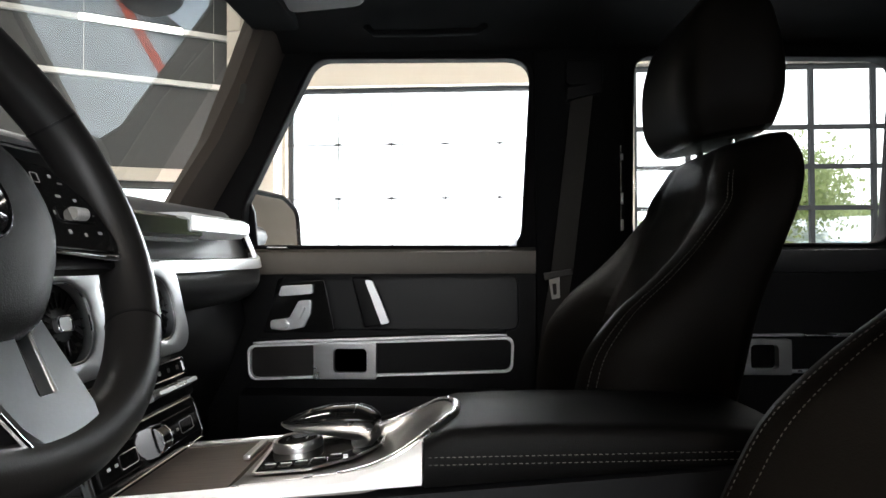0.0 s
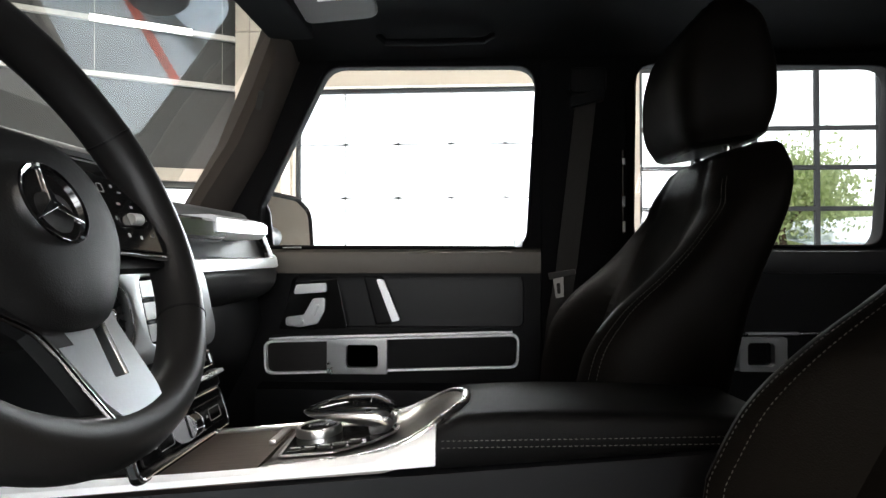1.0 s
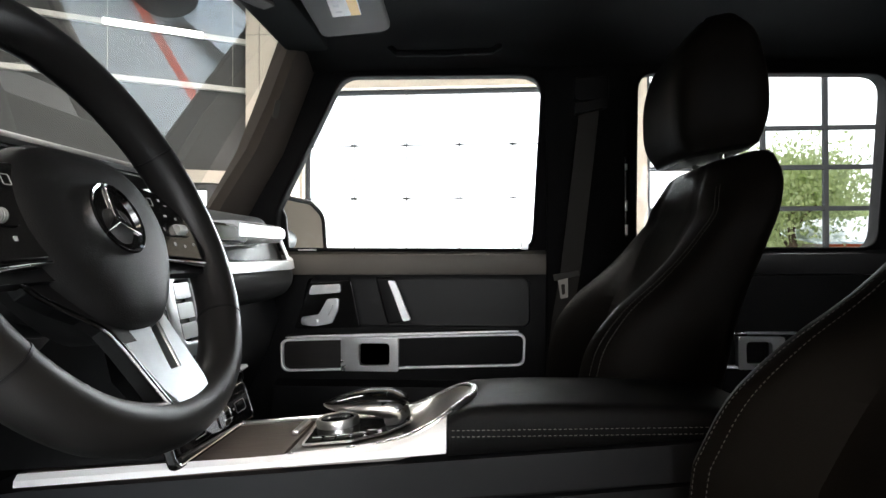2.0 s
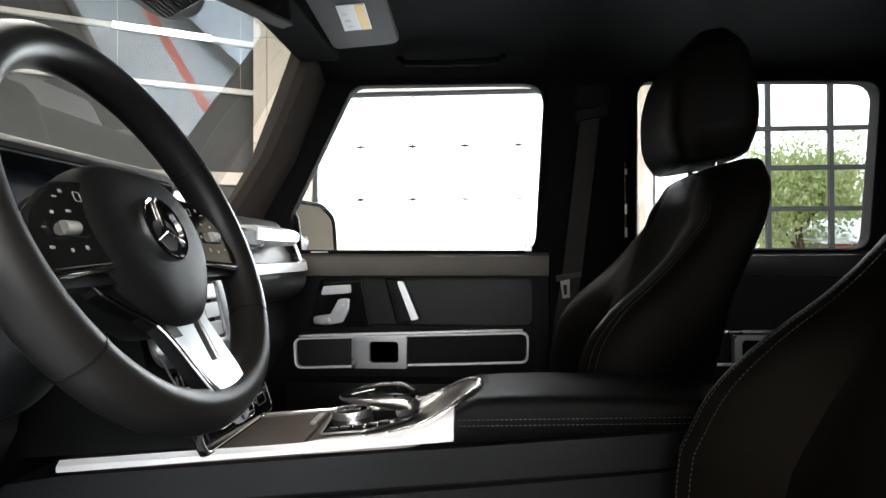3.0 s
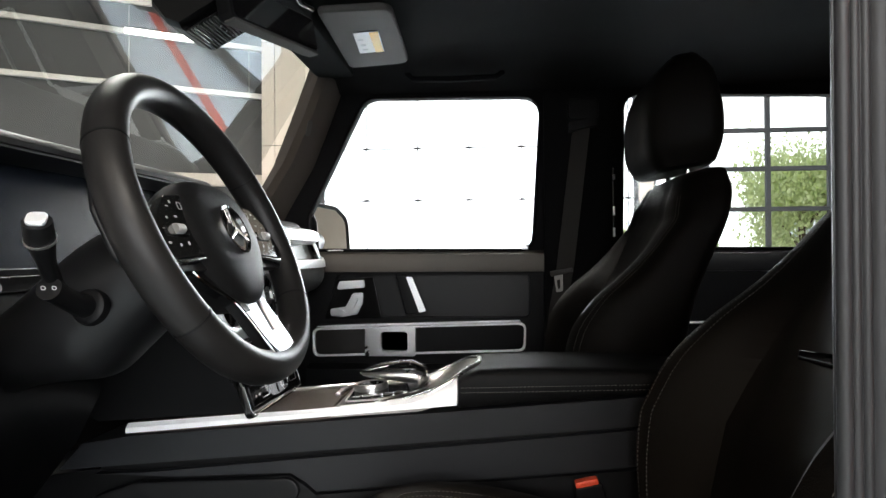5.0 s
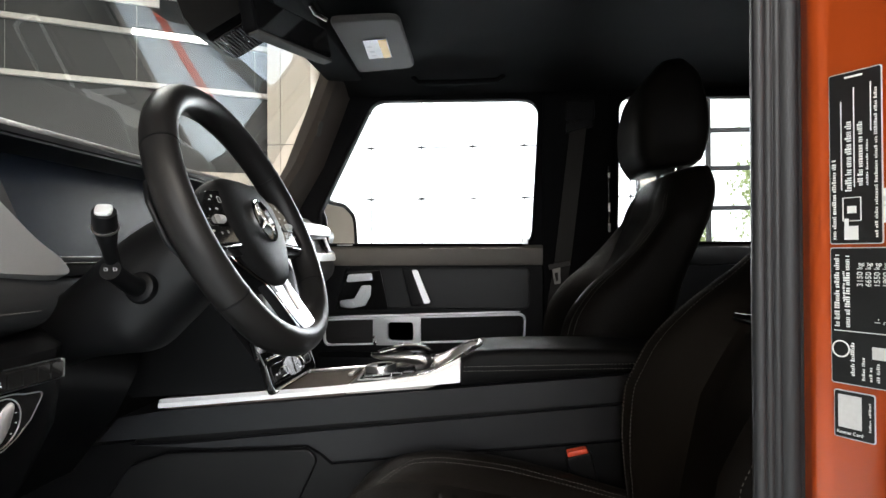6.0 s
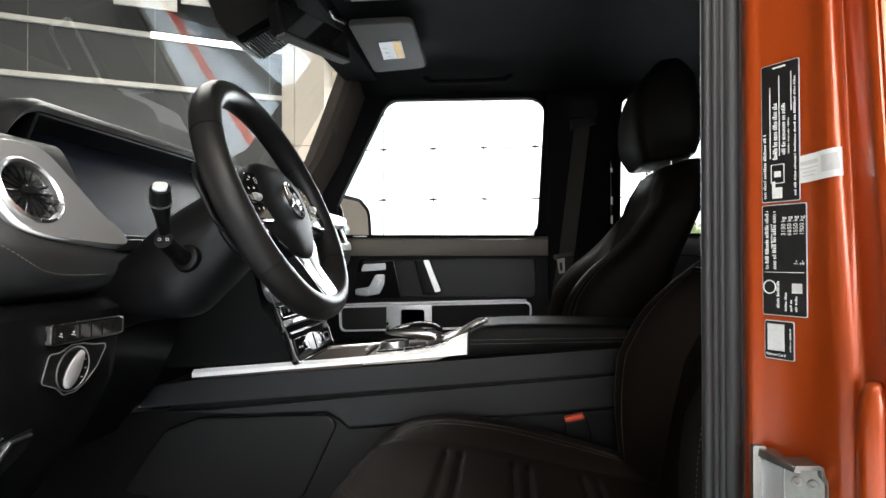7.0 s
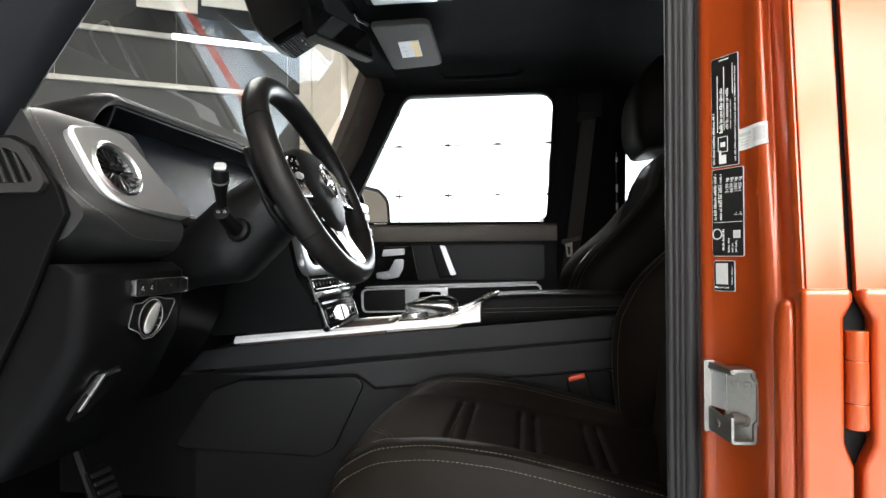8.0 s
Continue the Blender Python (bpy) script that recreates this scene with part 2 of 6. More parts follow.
def plate(outer, holes, depth, bev=0.0, m=None):
    """A flat plate in the local xy plane with openings right through it."""
    bm = bmesh.new()
    edges = []
    for loop in (outer, *holes):
        vs = [bm.verts.new((p[0], p[1], 0)) for p in loop]
        edges += [bm.edges.new((vs[i - 1], vs[i])) for i in range(len(vs))]
    bmesh.ops.triangle_fill(bm, use_beauty=True, use_dissolve=False, edges=edges)
    r = bmesh.ops.extrude_face_region(bm, geom=list(bm.faces))
    bmesh.ops.translate(bm, vec=(0, 0, depth), verts=[v for v in r["geom"] if isinstance(v, bmesh.types.BMVert)])
    bmesh.ops.recalc_face_normals(bm, faces=bm.faces)
    bevel(bm, bev, 2, 1.0)
    return moved(bm, m) if m else bm


def loft(rings, cap=True, closed=True):
    bm = bmesh.new()
    rows = [[bm.verts.new(p) for p in ring] for ring in rings]
    n = len(rows[0])
    for a, b in zip(rows, rows[1:]):
        for i in range(n if closed else n - 1):
            bm.faces.new((a[i], a[(i + 1) % n], b[(i + 1) % n], b[i]))
    if cap and closed:
        bm.faces.new(rows[0])
        bm.faces.new(rows[-1])
    return bm


def tube(path, r, n=10, flat=1.0, closed=False, side=None):
    """A round bar along a path; r one radius or one for each point; flat squeezes it along side."""
    pts = [Vector(p) for p in path]
    rings, up = [], None
    for i, p in enumerate(pts):
        if closed:
            d = (pts[(i + 1) % len(pts)] - pts[i - 1]).normalized()
        else:
            d = (pts[min(i + 1, len(pts) - 1)] - pts[max(i - 1, 0)]).normalized()
        s = Vector(side) if side else (Vector((0, 0, 1)) if abs(d.z) < 0.9 else Vector((1, 0, 0)))
        u = (s - d * s.dot(d)).normalized() if up is None or side else (up - d * up.dot(d)).normalized()
        up = u
        v = d.cross(u)
        ri = r[i] if isinstance(r, (list, tuple)) else r
        rings.append([p + ri * (math.cos(a) * u * flat + math.sin(a) * v) for a in (2 * math.pi * j / n for j in range(n))])
    if closed:
        rings.append(rings[0])
        bm = loft(rings, cap=False)
        bmesh.ops.remove_doubles(bm, verts=bm.verts, dist=1e-6)
        return bm
    return loft(rings)


def lathe(profile, n=32, m=None, sweep=360.0):
    rings = [[(r * math.cos(2 * math.pi * j / n), r * math.sin(2 * math.pi * j / n), z) for j in range(n)] for r, z in profile]
    bm = loft(rings)
    return moved(bm, m) if m else bm


def curve(xs, ys):
    """A smooth curve through the given pairs."""
    xs, ys = np.array(xs, float), np.array(ys, float)
    tan = np.gradient(ys, xs)

    def f(x):
        x = min(max(x, xs[0]), xs[-1])
        i = min(max(int(np.searchsorted(xs, x)) - 1, 0), len(xs) - 2)
        h = xs[i + 1] - xs[i]
        t = (x - xs[i]) / h
        return float((2 * t ** 3 - 3 * t * t + 1) * ys[i] + (t ** 3 - 2 * t * t + t) * h * tan[i] + (3 * t * t - 2 * t ** 3) * ys[i + 1] + (t ** 3 - t * t) * h * tan[i + 1])

    return f


def smooth(a, b, x):
    t = min(max((x - a) / (b - a), 0), 1)
    return t * t * (3 - 2 * t)


def stitches(path, dash=0.0042, gap=0.0022, r=0.0007):
    """Short thread stitches along a path."""
    bms = bmesh.new()
    pts = [Vector(p) for p in path]
    run = [0.0]
    for a, b in zip(pts, pts[1:]):
        run.append(run[-1] + (b - a).length)

    def at(s):
        for i in range(len(pts) - 1):
            if s <= run[i + 1]:
                return pts[i].lerp(pts[i + 1], (s - run[i]) / max(1e-9, run[i + 1] - run[i]))
        return pts[-1]

    s = 0.0
    while s + dash < run[-1]:
        a, b = at(s), at(s + dash)
        d = (b - a).normalized()
        u = d.orthogonal().normalized()
        v = d.cross(u)
        ring = [[q + k * r * (math.cos(t) * u + math.sin(t) * v) for t in (0, 1.571, 3.142, 4.712)] for q, k in ((a, 0.5), (a.lerp(b, 0.2), 1), (a.lerp(b, 0.8), 1), (b, 0.5))]
        rows = [[bms.verts.new(p) for p in q] for q in ring]
        for x, y in zip(rows, rows[1:]):
            for i in range(4):
                bms.faces.new((x[i], x[(i + 1) % 4], y[(i + 1) % 4], y[i]))
        s += dash + gap
    return bms


def basis(o, x, y):
    """A frame at o whose local x and y run along the given ways."""
    x = Vector(x).normalized()
    z = x.cross(Vector(y)).normalized()
    y = z.cross(x)
    return Matrix(((x.x, y.x, z.x, o[0]), (x.y, y.y, z.y, o[1]), (x.z, y.z, z.z, o[2]), (0, 0, 0, 1)))


XZ = basis((0, 0, 0), (1, 0, 0), (0, 0, 1))   # local x, y, z lie along x, z, -y


def lettering(words, height, depth, m):
    """Raised letters in the built-in font, centred on local x."""
    cu = bpy.data.curves.new("words", "FONT")
    cu.body, cu.size, cu.extrude, cu.align_x = words, height, depth / 2, "CENTER"
    ob = bpy.data.objects.new("words", cu)
    me = bpy.data.meshes.new_from_object(ob)
    bm = bmesh.new()
    bm.from_mesh(me)
    bpy.data.objects.remove(ob)
    bpy.data.curves.remove(cu)
    bpy.data.meshes.remove(me)
    return moved(bm, m)


# ---- the hall ----
def at_y(y):
    return Matrix.Translation((0, y, 0)) @ XZ


def quad(points, mat, name, label, category="", kind="structure"):
    bm = bmesh.new()
    bm.faces.new([bm.verts.new(p) for p in points])
    return single(name, bm, mat, label, category, "", kind)


single("floor", box(-14, 16, -9, 9.2, -0.2, 0.0), FLOOR_TILE, "polished grey showroom floor", "floor", "", "structure")
single("ceiling", box(-14, 16, -9, 9.2, 6.2, 6.4), CEILING, "dark showroom ceiling", "ceiling", "", "structure")
single("wall_west", box(-14.3, -14, -9, 9.2, 0, 6.2), DARK_WALL, "charcoal painted showroom wall", "wall", "", "structure")
single("wall_east", box(16, 16.3, -9, 9.2, 0, 6.2), BEIGE_WALL, "beige painted showroom wall", "wall", "", "structure")

# glazed hall door behind the passenger's window and a second one further along
DOOR_A = (-2.35, 2.40, 0.1, 3.78)
DOOR_B = (2.58, 8.5, 0.1, 4.02)
north = plate([(-3.05, 0), (16, 0), (16, 6.2), (-3.05, 6.2)], [[(a, c), (b, c), (b, d), (a, d)] for a, b, c, d in (DOOR_A, DOOR_B)], 0.30, 0, at_y(8.3))
single("wall_north", north, BEIGE_WALL, "beige rendered hall wall with two glazed doors", "wall", "", "structure")
south = plate([(-14, 0), (16, 0), (16, 6.2), (-14, 6.2)], [[(-0.7, 0.4), (6.5, 0.4), (6.5, 3.2), (-0.7, 3.2)], [(-0.7, 3.45), (6.5, 3.45), (6.5, 5.75), (-0.7, 5.75)]], 0.3, 0, at_y(-7.0))
single("wall_south", south, BEIGE_WALL, "beige hall wall with a wide glass front", "wall", "", "structure")


def glazed_door(name, x0, x1, z0, z1, y, cols, rows, bar, label, slim=0.0):
    ob = thing(name, ((x0 + x1) / 2, y, z0), label, "door", "", "structure")
    for i, x in enumerate(cols):
        b = bar if i in (0, len(cols) - 1) else (slim or bar)
        part("upright", box(x - b / 2, x + b / 2, y - 0.03, y + 0.03, z0, z1, 0.004), DARK_STEEL, ob)
    for j, z in enumerate(rows):
        b = bar if j in (0, len(rows) - 1) else (slim or bar)
        part("rail", box(x0, x1, y - 0.026, y + 0.026, z - b / 2, z + b / 2, 0.004), DARK_STEEL, ob)
        if slim and j == 2:
            for x in cols[1:-1]:
                part("panel_stile", box(x - 0.014, x + 0.014, y - 0.028, y + 0.028, z0, z, 0.004), DARK_STEEL, ob)
        if slim and 0 < j < len(rows) - 1:
            for x in cols:
                part("hinge_plate", box(x - 0.05, x + 0.05, y - 0.045, y - 0.03, z - 0.018, z + 0.018, 0.004), DARK_STEEL, ob)
    for i in range(len(cols) - 1):
        for j in range(len(rows) - 1):
            p = part("pane", sheet([(cols[i] + bar / 2, rows[j] + bar / 2), (cols[i + 1] - bar / 2, rows[j] + bar / 2), (cols[i + 1] - bar / 2, rows[j + 1] - bar / 2), (cols[i] + bar / 2, rows[j + 1] - bar / 2)], at_y(y)), PANE, ob, "", (0, -1, 0))
            p.visible_shadow = False
    return ob


glazed_door("door_1", -2.35, 2.40, 0.1, 3.78, 8.15, [-2.31] + [-1.62 + 0.775 * i for i in range(6)] + [2.36], [0.14, 0.62, 1.40, 2.18, 2.96, 3.74], 0.07, "glazed sectional hall door with slim bars", 0.012)
glazed_door("door_2", 2.58, 8.5, 0.1, 4.02, 8.15, [2.62, 3.37, 4.22, 5.07, 5.92, 6.77, 7.62, 8.42], [0.25, 0.83, 1.41, 1.995, 2.575, 3.13, 3.98], 0.065, "glazed sectional hall door with dark bars")

# dark wall ahead of the car, with its lintel and the low windows under it
wall_m = basis((-3.05, 8.2, 0), (-1, -0.42, 0), (0, 0, 1))
single("wall_northwest", moved(plate([(0, 0), (12, 0), (12, 6.2), (0, 6.2)], [[(0.75, 1.0), (2.4, 1.0), (2.4, 2.30), (0.75, 2.30)], [(2.55, 1.0), (3.3, 1.0), (3.3, 2.30), (2.55, 2.30)], [(3.45, 1.0), (5.2, 1.0), (5.2, 2.30), (3.45, 2.30)]], -0.25), wall_m), DARK_WALL, "charcoal painted hall wall over low windows", "wall", "", "structure")
single("trim_1", moved(box(0.0, 9.0, 2.38, 2.56, -0.32, -0.25, 0.01), wall_m), BEIGE_WALL, "beige lintel band over the windows", "trim", "", "structure")
col = thing("column", (-2.72, 7.8, 0), "square beige concrete column with joints", "column", "", "structure")
for x0, x1 in ((-3.05, -2.86), (-2.85, -2.40)):
    for z0, z1 in ((0, 1.45), (1.46, 2.95), (2.96, 4.45), (4.46, 6.2)):
        part("panel", box(x0, x1, 7.60, 8.0, z0, z1, 0.004), BEIGE_WALL, col)
part("core", box(-3.04, -2.41, 7.62, 7.99, 0, 6.2), DARK_STEEL, col)

for k, (z, rise) in enumerate(((4.38, 0.045), (3.68, 0.027))):
    out = -0.34
    lamp = thing("pendant_rail_lamp", tuple(wall_m @ Vector((4, z, out))), "long pale pendant lighting rail hung on thin wires", "lamp", "pendant rail lamps")
    part("rail", moved(prism([(0.0, z), (9.5, z + 9.5 * rise), (9.5, z + 9.5 * rise + 0.075), (0.0, z + 0.075)], 0.08, 0.01), wall_m @ Matrix.Translation((0, 0, out))), LAMP_OFF, lamp)
    if k == 0:
        part("tube", moved(prism([(0.80, z + 0.8 * rise - 0.01), (2.05, z + 2.05 * rise - 0.01), (2.05, z + 2.05 * rise + 0.075), (0.80, z + 0.8 * rise + 0.075)], 0.03, 0.005), wall_m @ Matrix.Translation((0, 0, out - 0.032))), LAMP, lamp, "lit white lamp segment")
    for i in range(6):
        part("wire", moved(box(0.4 + 1.6 * i, 0.404 + 1.6 * i, z + 0.075, 6.2, out + 0.03, out + 0.034), wall_m), LAMP_OFF, lamp)

# pale acoustic panels hung in front of the dark wall
for u0, u1, lift in ((1.63, 2.41, 0.0), (0.40, 1.58, 0.10)):
    pan = thing("hanging_panel", tuple(wall_m @ Vector((u1, 4.65, -0.9))), "pale beige ceiling panel hung over the hall", "panel", "hanging panels")
    part("panel", moved(prism([(u0, 4.65 + lift), (u1, 4.67 + lift), (u1, 5.5), (u0, 5.5)], 0.04, 0.008), wall_m @ Matrix.Translation((0, 0, -0.98))), LAMP_OFF, pan)
    for u in (u0 + 0.2, u1 - 0.2):
        part("wire", moved(box(u, u + 0.008, 5.5, 6.2, -0.965, -0.957), wall_m), DARK_STEEL, pan)

# outdoors: yard, sky and trees
single("ground", box(-60, 80, 8.32, 90, -0.3, -0.05), GRAVEL, "paved yard outside the hall", "ground", "", "structure")
quad([(-70, 60, -1), (90, 60, -1), (90, 60, 40), (-70, 60, 40)], BACKDROP, "backdrop", "bright overcast sky beyond the yard", "sky")

def tree(name, x, y, h, w, seed):
    rnd = random.Random(seed)
    ob = thing(name, (x, y, -0.05), "leafy green deciduous tree behind the yard", "tree", "yard trees")
    path = [(x, y, -0.05), (x + 0.1, y, h * 0.2), (x - 0.05, y + 0.05, h * 0.45), (x + 0.05, y, h * 0.75)]
    part("trunk", tube(path, [0.22, 0.17, 0.12, 0.05], 10), BARK, ob)
    limbs, bm = [], bmesh.new()
    for i in range(9):
        a, z0 = rnd.uniform(0, 6.28), h * rnd.uniform(0.25, 0.65)
        e = Vector((x + math.cos(a) * w * 0.7, y + math.sin(a) * w * 0.7, z0 + h * rnd.uniform(0.1, 0.3)))
        limbs.append(e)
        part("limb", tube([(x, y, z0), Vector((x, y, z0)).lerp(e, 0.5) + Vector((0, 0, 0.15)), e], [0.07, 0.045, 0.015], 7), BARK, ob)
    for i in range(13000):
        c = rnd.choice(limbs) if rnd.random() < 0.75 else Vector((x, y, h * 0.72))
        p = c + Vector((rnd.gauss(0, w * 0.26), rnd.gauss(0, w * 0.26), rnd.gauss(0, h * 0.13)))
        s = rnd.uniform(0.06, 0.14)
        m = Matrix.Translation(p) @ Euler((rnd.uniform(0, 6), rnd.uniform(0, 6), rnd.uniform(0, 6))).to_matrix().to_4x4()
        bm.faces.new([bm.verts.new(m @ Vector(q)) for q in ((-s, 0, 0), (0, -s * 0.5, 0), (s, 0, 0), (0, s * 0.5, 0))])
    part("crown", bm, LEAF, ob)
    return ob


tree("tree", 12.3, 24.0, 5.3, 2.2, 3)
tree("tree", 17.2, 33.0, 3.7, 2.6, 5)
tree("tree", 21.5, 34.0, 3.9, 2.8, 8)
tree("tree", 25.5, 35.0, 4.2, 2.8, 12)
tree("tree", 8.0, 27.0, 2.6, 1.6, 9)


def shed():
    """A low outbuilding across the yard, its pale roof pitched towards the hall."""
    ob = thing("outbuilding", (15.5, 23.0, -0.05), "low outbuilding with a pale blue-grey metal roof", "building")
    part("wall", box(13.0, 19.0, 23.0, 26.0, -0.05, 1.75), BEIGE_WALL, ob)
    part("fascia", box(12.9, 19.1, 22.86, 22.90, 1.62, 1.80), ORANGE, ob, "orange fascia board")
    part("roof", loft([[(x, 22.8, 1.80), (x, 26.2, 1.80 + k), (x, 26.2, 1.72 + k), (x, 22.8, 1.72)] for x, k in ((12.6, 0.45), (13.4, 1.0), (19.2, 1.25))]), PALE_BLUE, ob, "pale blue-grey metal roof")
    for i in range(14):
        x = 13.0 + 0.45 * i
        part("roof_seam", loft([[(x, 22.8, 1.80), (x + 0.03, 22.8, 1.80), (x + 0.03, 22.8, 1.83), (x, 22.8, 1.83)], [(x, 26.2, 2.62 + 0.018 * i), (x + 0.03, 26.2, 2.62 + 0.018 * i), (x + 0.03, 26.2, 2.65 + 0.018 * i), (x, 26.2, 2.65 + 0.018 * i)]]), PALE_BLUE, ob)


shed()
single("floor_line", box(-1.5, 9.0, 5.23, 5.47, 0.001, 0.005), RED, "red painted line on the hall floor", "floor marking", "", "structure")

def parked_car():
    """A small light blue saloon behind the red line, seen in the windscreen's reflection and at the sill of the rear window."""
    ob = thing("parked_car", (4.9, 7.0, 0), "light blue parked saloon car on the showroom floor", "car")
    y0, y1 = 6.35, 7.9
    low = [(2.95, 0.30), (2.86, 0.45), (2.88, 0.66), (3.00, 0.78), (3.95, 0.92), (6.75, 0.98), (6.92, 0.85), (6.95, 0.50), (6.85, 0.28)]
    rings = []
    for y, k in ((y0, 0.93), (y0 + 0.03, 0.985), (y0 + 0.15, 1.0), (y1 - 0.15, 1.0), (y1 - 0.03, 0.985), (y1, 0.93)):
        rings.append([(4.9 + (x - 4.9) * k, y, 0.6 + (z - 0.6) * k) for x, z in low])
    body = part("body", bevel(loft(rings), 0.02, 2), PALE_BLUE, ob)
    roof = [(3.85, 0.90), (4.55, 1.36), (4.95, 1.43), (5.65, 1.41), (6.45, 0.97)]
    part("roof", bevel(loft([[(x, y, z - d) for x, z in roof] for y, d in ((y0 + 0.12, 0.05), (y0 + 0.22, 0.0), (y1 - 0.22, 0.0), (y1 - 0.12, 0.05))]), 0.03, 2), PALE_BLUE, body)
    for pts in ([(4.10, 0.98), (4.58, 1.30), (5.10, 1.36), (5.10, 0.98)], [(5.16, 0.98), (5.16, 1.36), (5.60, 1.34), (6.20, 0.99)]):
        part("window", prism(rounded(pts, 0.03), 0.02, 0.004, at_y(y0 + 0.10)), GLOSS, body, "dark side window")
    for x in (3.68, 6.12):
        part("wheel_arch", lathe([(0.37, 0.0), (0.37, 0.02), (0.02, 0.022)], 32, Matrix.Translation((x, y0 + 0.012, 0.36)) @ XZ), HARD, body)
        w = part("wheel", lathe([(0.20, -0.10), (0.31, -0.10), (0.325, -0.06), (0.325, 0.05), (0.31, 0.09), (0.20, 0.09)], 36, Matrix.Translation((x, y0 + 0.05, 0.325)) @ XZ), RUBBER, ob, "black tyre")
        for i in range(5):
            part("rim_spoke", box(-0.025, 0.025, 0.0, 0.205, 0.05, 0.075, 0.006, 2, Matrix.Translation((x, y0 + 0.05, 0.325)) @ XZ @ pose(0, 0, 0, 0, 0, 72 * i)), SATIN, w)
    part("headlight", prism(rounded([(2.98, 0.66), (3.28, 0.74), (3.22, 0.64), (3.00, 0.58)], 0.02), 0.03, 0.006, at_y(y0 + 0.02)), CHROME, ob)
    ob.matrix_world = pose(3.38, 6.40, 0, 0, 0, -77) @ Matrix.Diagonal((0.77, 0.77, 0.77, 1))


parked_car()

# glowing plane added out of view so trim and paint reflect something bright
quad([(-20, -14, -1), (22, -14, -1), (22, -14, 12), (-20, -14, 12)], BACKDROP_DIM, "backdrop", "glowing plane added outside the unseen glass front", "sky")
single("ground", box(-30, 30, -30, -7.3, -0.3, -0.05), GRAVEL, "paved forecourt outside the hall", "ground", "", "structure")

# ---- car body ----
ROOF_Z = 1.905
F_WIN = rounded([(-0.262, 1.372), (0.405, 1.368), (0.432, 1.815), (-0.085, 1.822), (-0.256, 1.475)], [0.02, 0.045, 0.06, 0.06, 0.05])
R_WIN = rounded([(0.655, 1.372), (1.238, 1.368), (1.272, 1.80), (0.662, 1.815)], 0.05)
side = plate([(-0.47, 1.33), (1.75, 1.33), (1.75, 1.93), (-0.18, 1.93), (-0.45, 1.42)], [F_WIN, R_WIN], 0.05, 0.006, at_y(0.80))
single("pillar_frame", side, FABRIC, "black window surrounds and pillars of the car's passenger side", "car body", "", "structure")
for name, loop in (("window_1", F_WIN), ("window_2", R_WIN)):
    w = thing(name, (loop[0][0], 0.79, 1.37), "clear car side window in a black rubber channel", "window", "", "structure")
    p = part("pane", sheet(loop, at_y(0.786)), GLASS, w, "", (0, -1, 0))
    p.visible_shadow = False
    ring = [(x, 0.748, z) for x, z in loop]
    part("seal", tube(ring, 0.005, 8, closed=True), FABRIC, w, "black rubber window seal")

single("roof", box(-0.20, 1.75, -0.80, 0.80, 1.93, 1.97), HARD, "car roof", "car body", "", "structure")
headliner = loft([[(x, -0.66, ROOF_Z - 0.012), (x, -0.4, ROOF_Z), (x, 0.4, ROOF_Z), (x, 0.60, ROOF_Z - 0.005), (x, 0.70, ROOF_Z - 0.04), (x, 0.742, ROOF_Z - 0.075), (x, 0.76, 1.928), (x, -0.66, 1.928)] for x in (-0.19, 0.2, 0.8, 1.4, 1.74)])
single("headliner", headliner, FABRIC, "black fabric headliner", "ceiling", "", "structure")
single("windscreen_header", box(-0.215, -0.10, -0.66, 0.70, 1.865, 1.93, 0.015), FABRIC, "black trim over the windscreen", "trim", "", "structure")
single("cabin_floor", box(-0.75, 1.75, -0.72, 0.80, 0.66, 0.70), CARPET, "black carpeted car floor", "floor", "", "structure")
single("rear_bulkhead", box(1.75, 1.80, -0.80, 0.80, 0.66, 1.97), FABRIC, "black rear wall of the car's cabin", "car body", "", "structure")
single("firewall", box(-0.80, -0.75, -0.80, 0.80, 0.66, 1.42), CARPET, "black carpeted firewall", "car body", "", "structure")
single("passenger_side_wall", box(-0.75, 1.75, 0.805, 0.84, 0.66, 1.33), ORANGE, "orange outer skin of the passenger side", "car body", "", "structure")


single("footwell_trim", box(-0.75, -0.30, 0.772, 0.800, 0.66, 1.36), CARPET, "black carpeted side of the passenger footwell", "trim", "", "structure")


# underside and wheels that carry the cabin
under = thing("car_underbody", (0.5, 0, 0), "black car underbody standing on four wheels", "car body", "", "structure")
part("frame", box(-0.80, 1.80, -0.70, 0.70, 0.42, 0.66, 0.03), HARD, under)
for x in (-0.95, 1.70):
    part("axle", tube([(x, -0.62, 0.40), (x, 0.62, 0.40)], 0.05, 12), HARD, under)
    for sg in (1, -1):
        w = part("wheel", lathe([(0.24, -0.12), (0.37, -0.12), (0.395, -0.07), (0.395, 0.07), (0.37, 0.12), (0.24, 0.12)], 40, Matrix.Translation((x, sg * 0.72, 0.395)) @ XZ), RUBBER, under, "black tyre")
        part("rim", lathe([(0.24, -0.05), (0.22, 0.06), (0.05, 0.02), (0.04, -0.02)], 32, Matrix.Translation((x, sg * 0.72, 0.395)) @ XZ), SATIN, w)
part("beam", box(-1.0, 1.75, -0.45, -0.30, 0.38, 0.46, 0.01), HARD, under)
part("beam", box(-1.0, 1.75, 0.30, 0.45, 0.38, 0.46, 0.01), HARD, under)


# windscreen, bowed forward in the middle
def screen_x(y, z):
    return -0.225 - (1.866 - z) * 0.62 - 0.012 * (1 - (y / 0.66) ** 2)


ws = thing("window_3", (-0.4, 0, 1.42), "clear raked windscreen with black edge", "windscreen", "", "structure")
rows = [[(screen_x(y, z), y, z) for y in np.linspace(-0.68, 0.68, 17)] for z in np.linspace(1.40, 1.90, 7)]
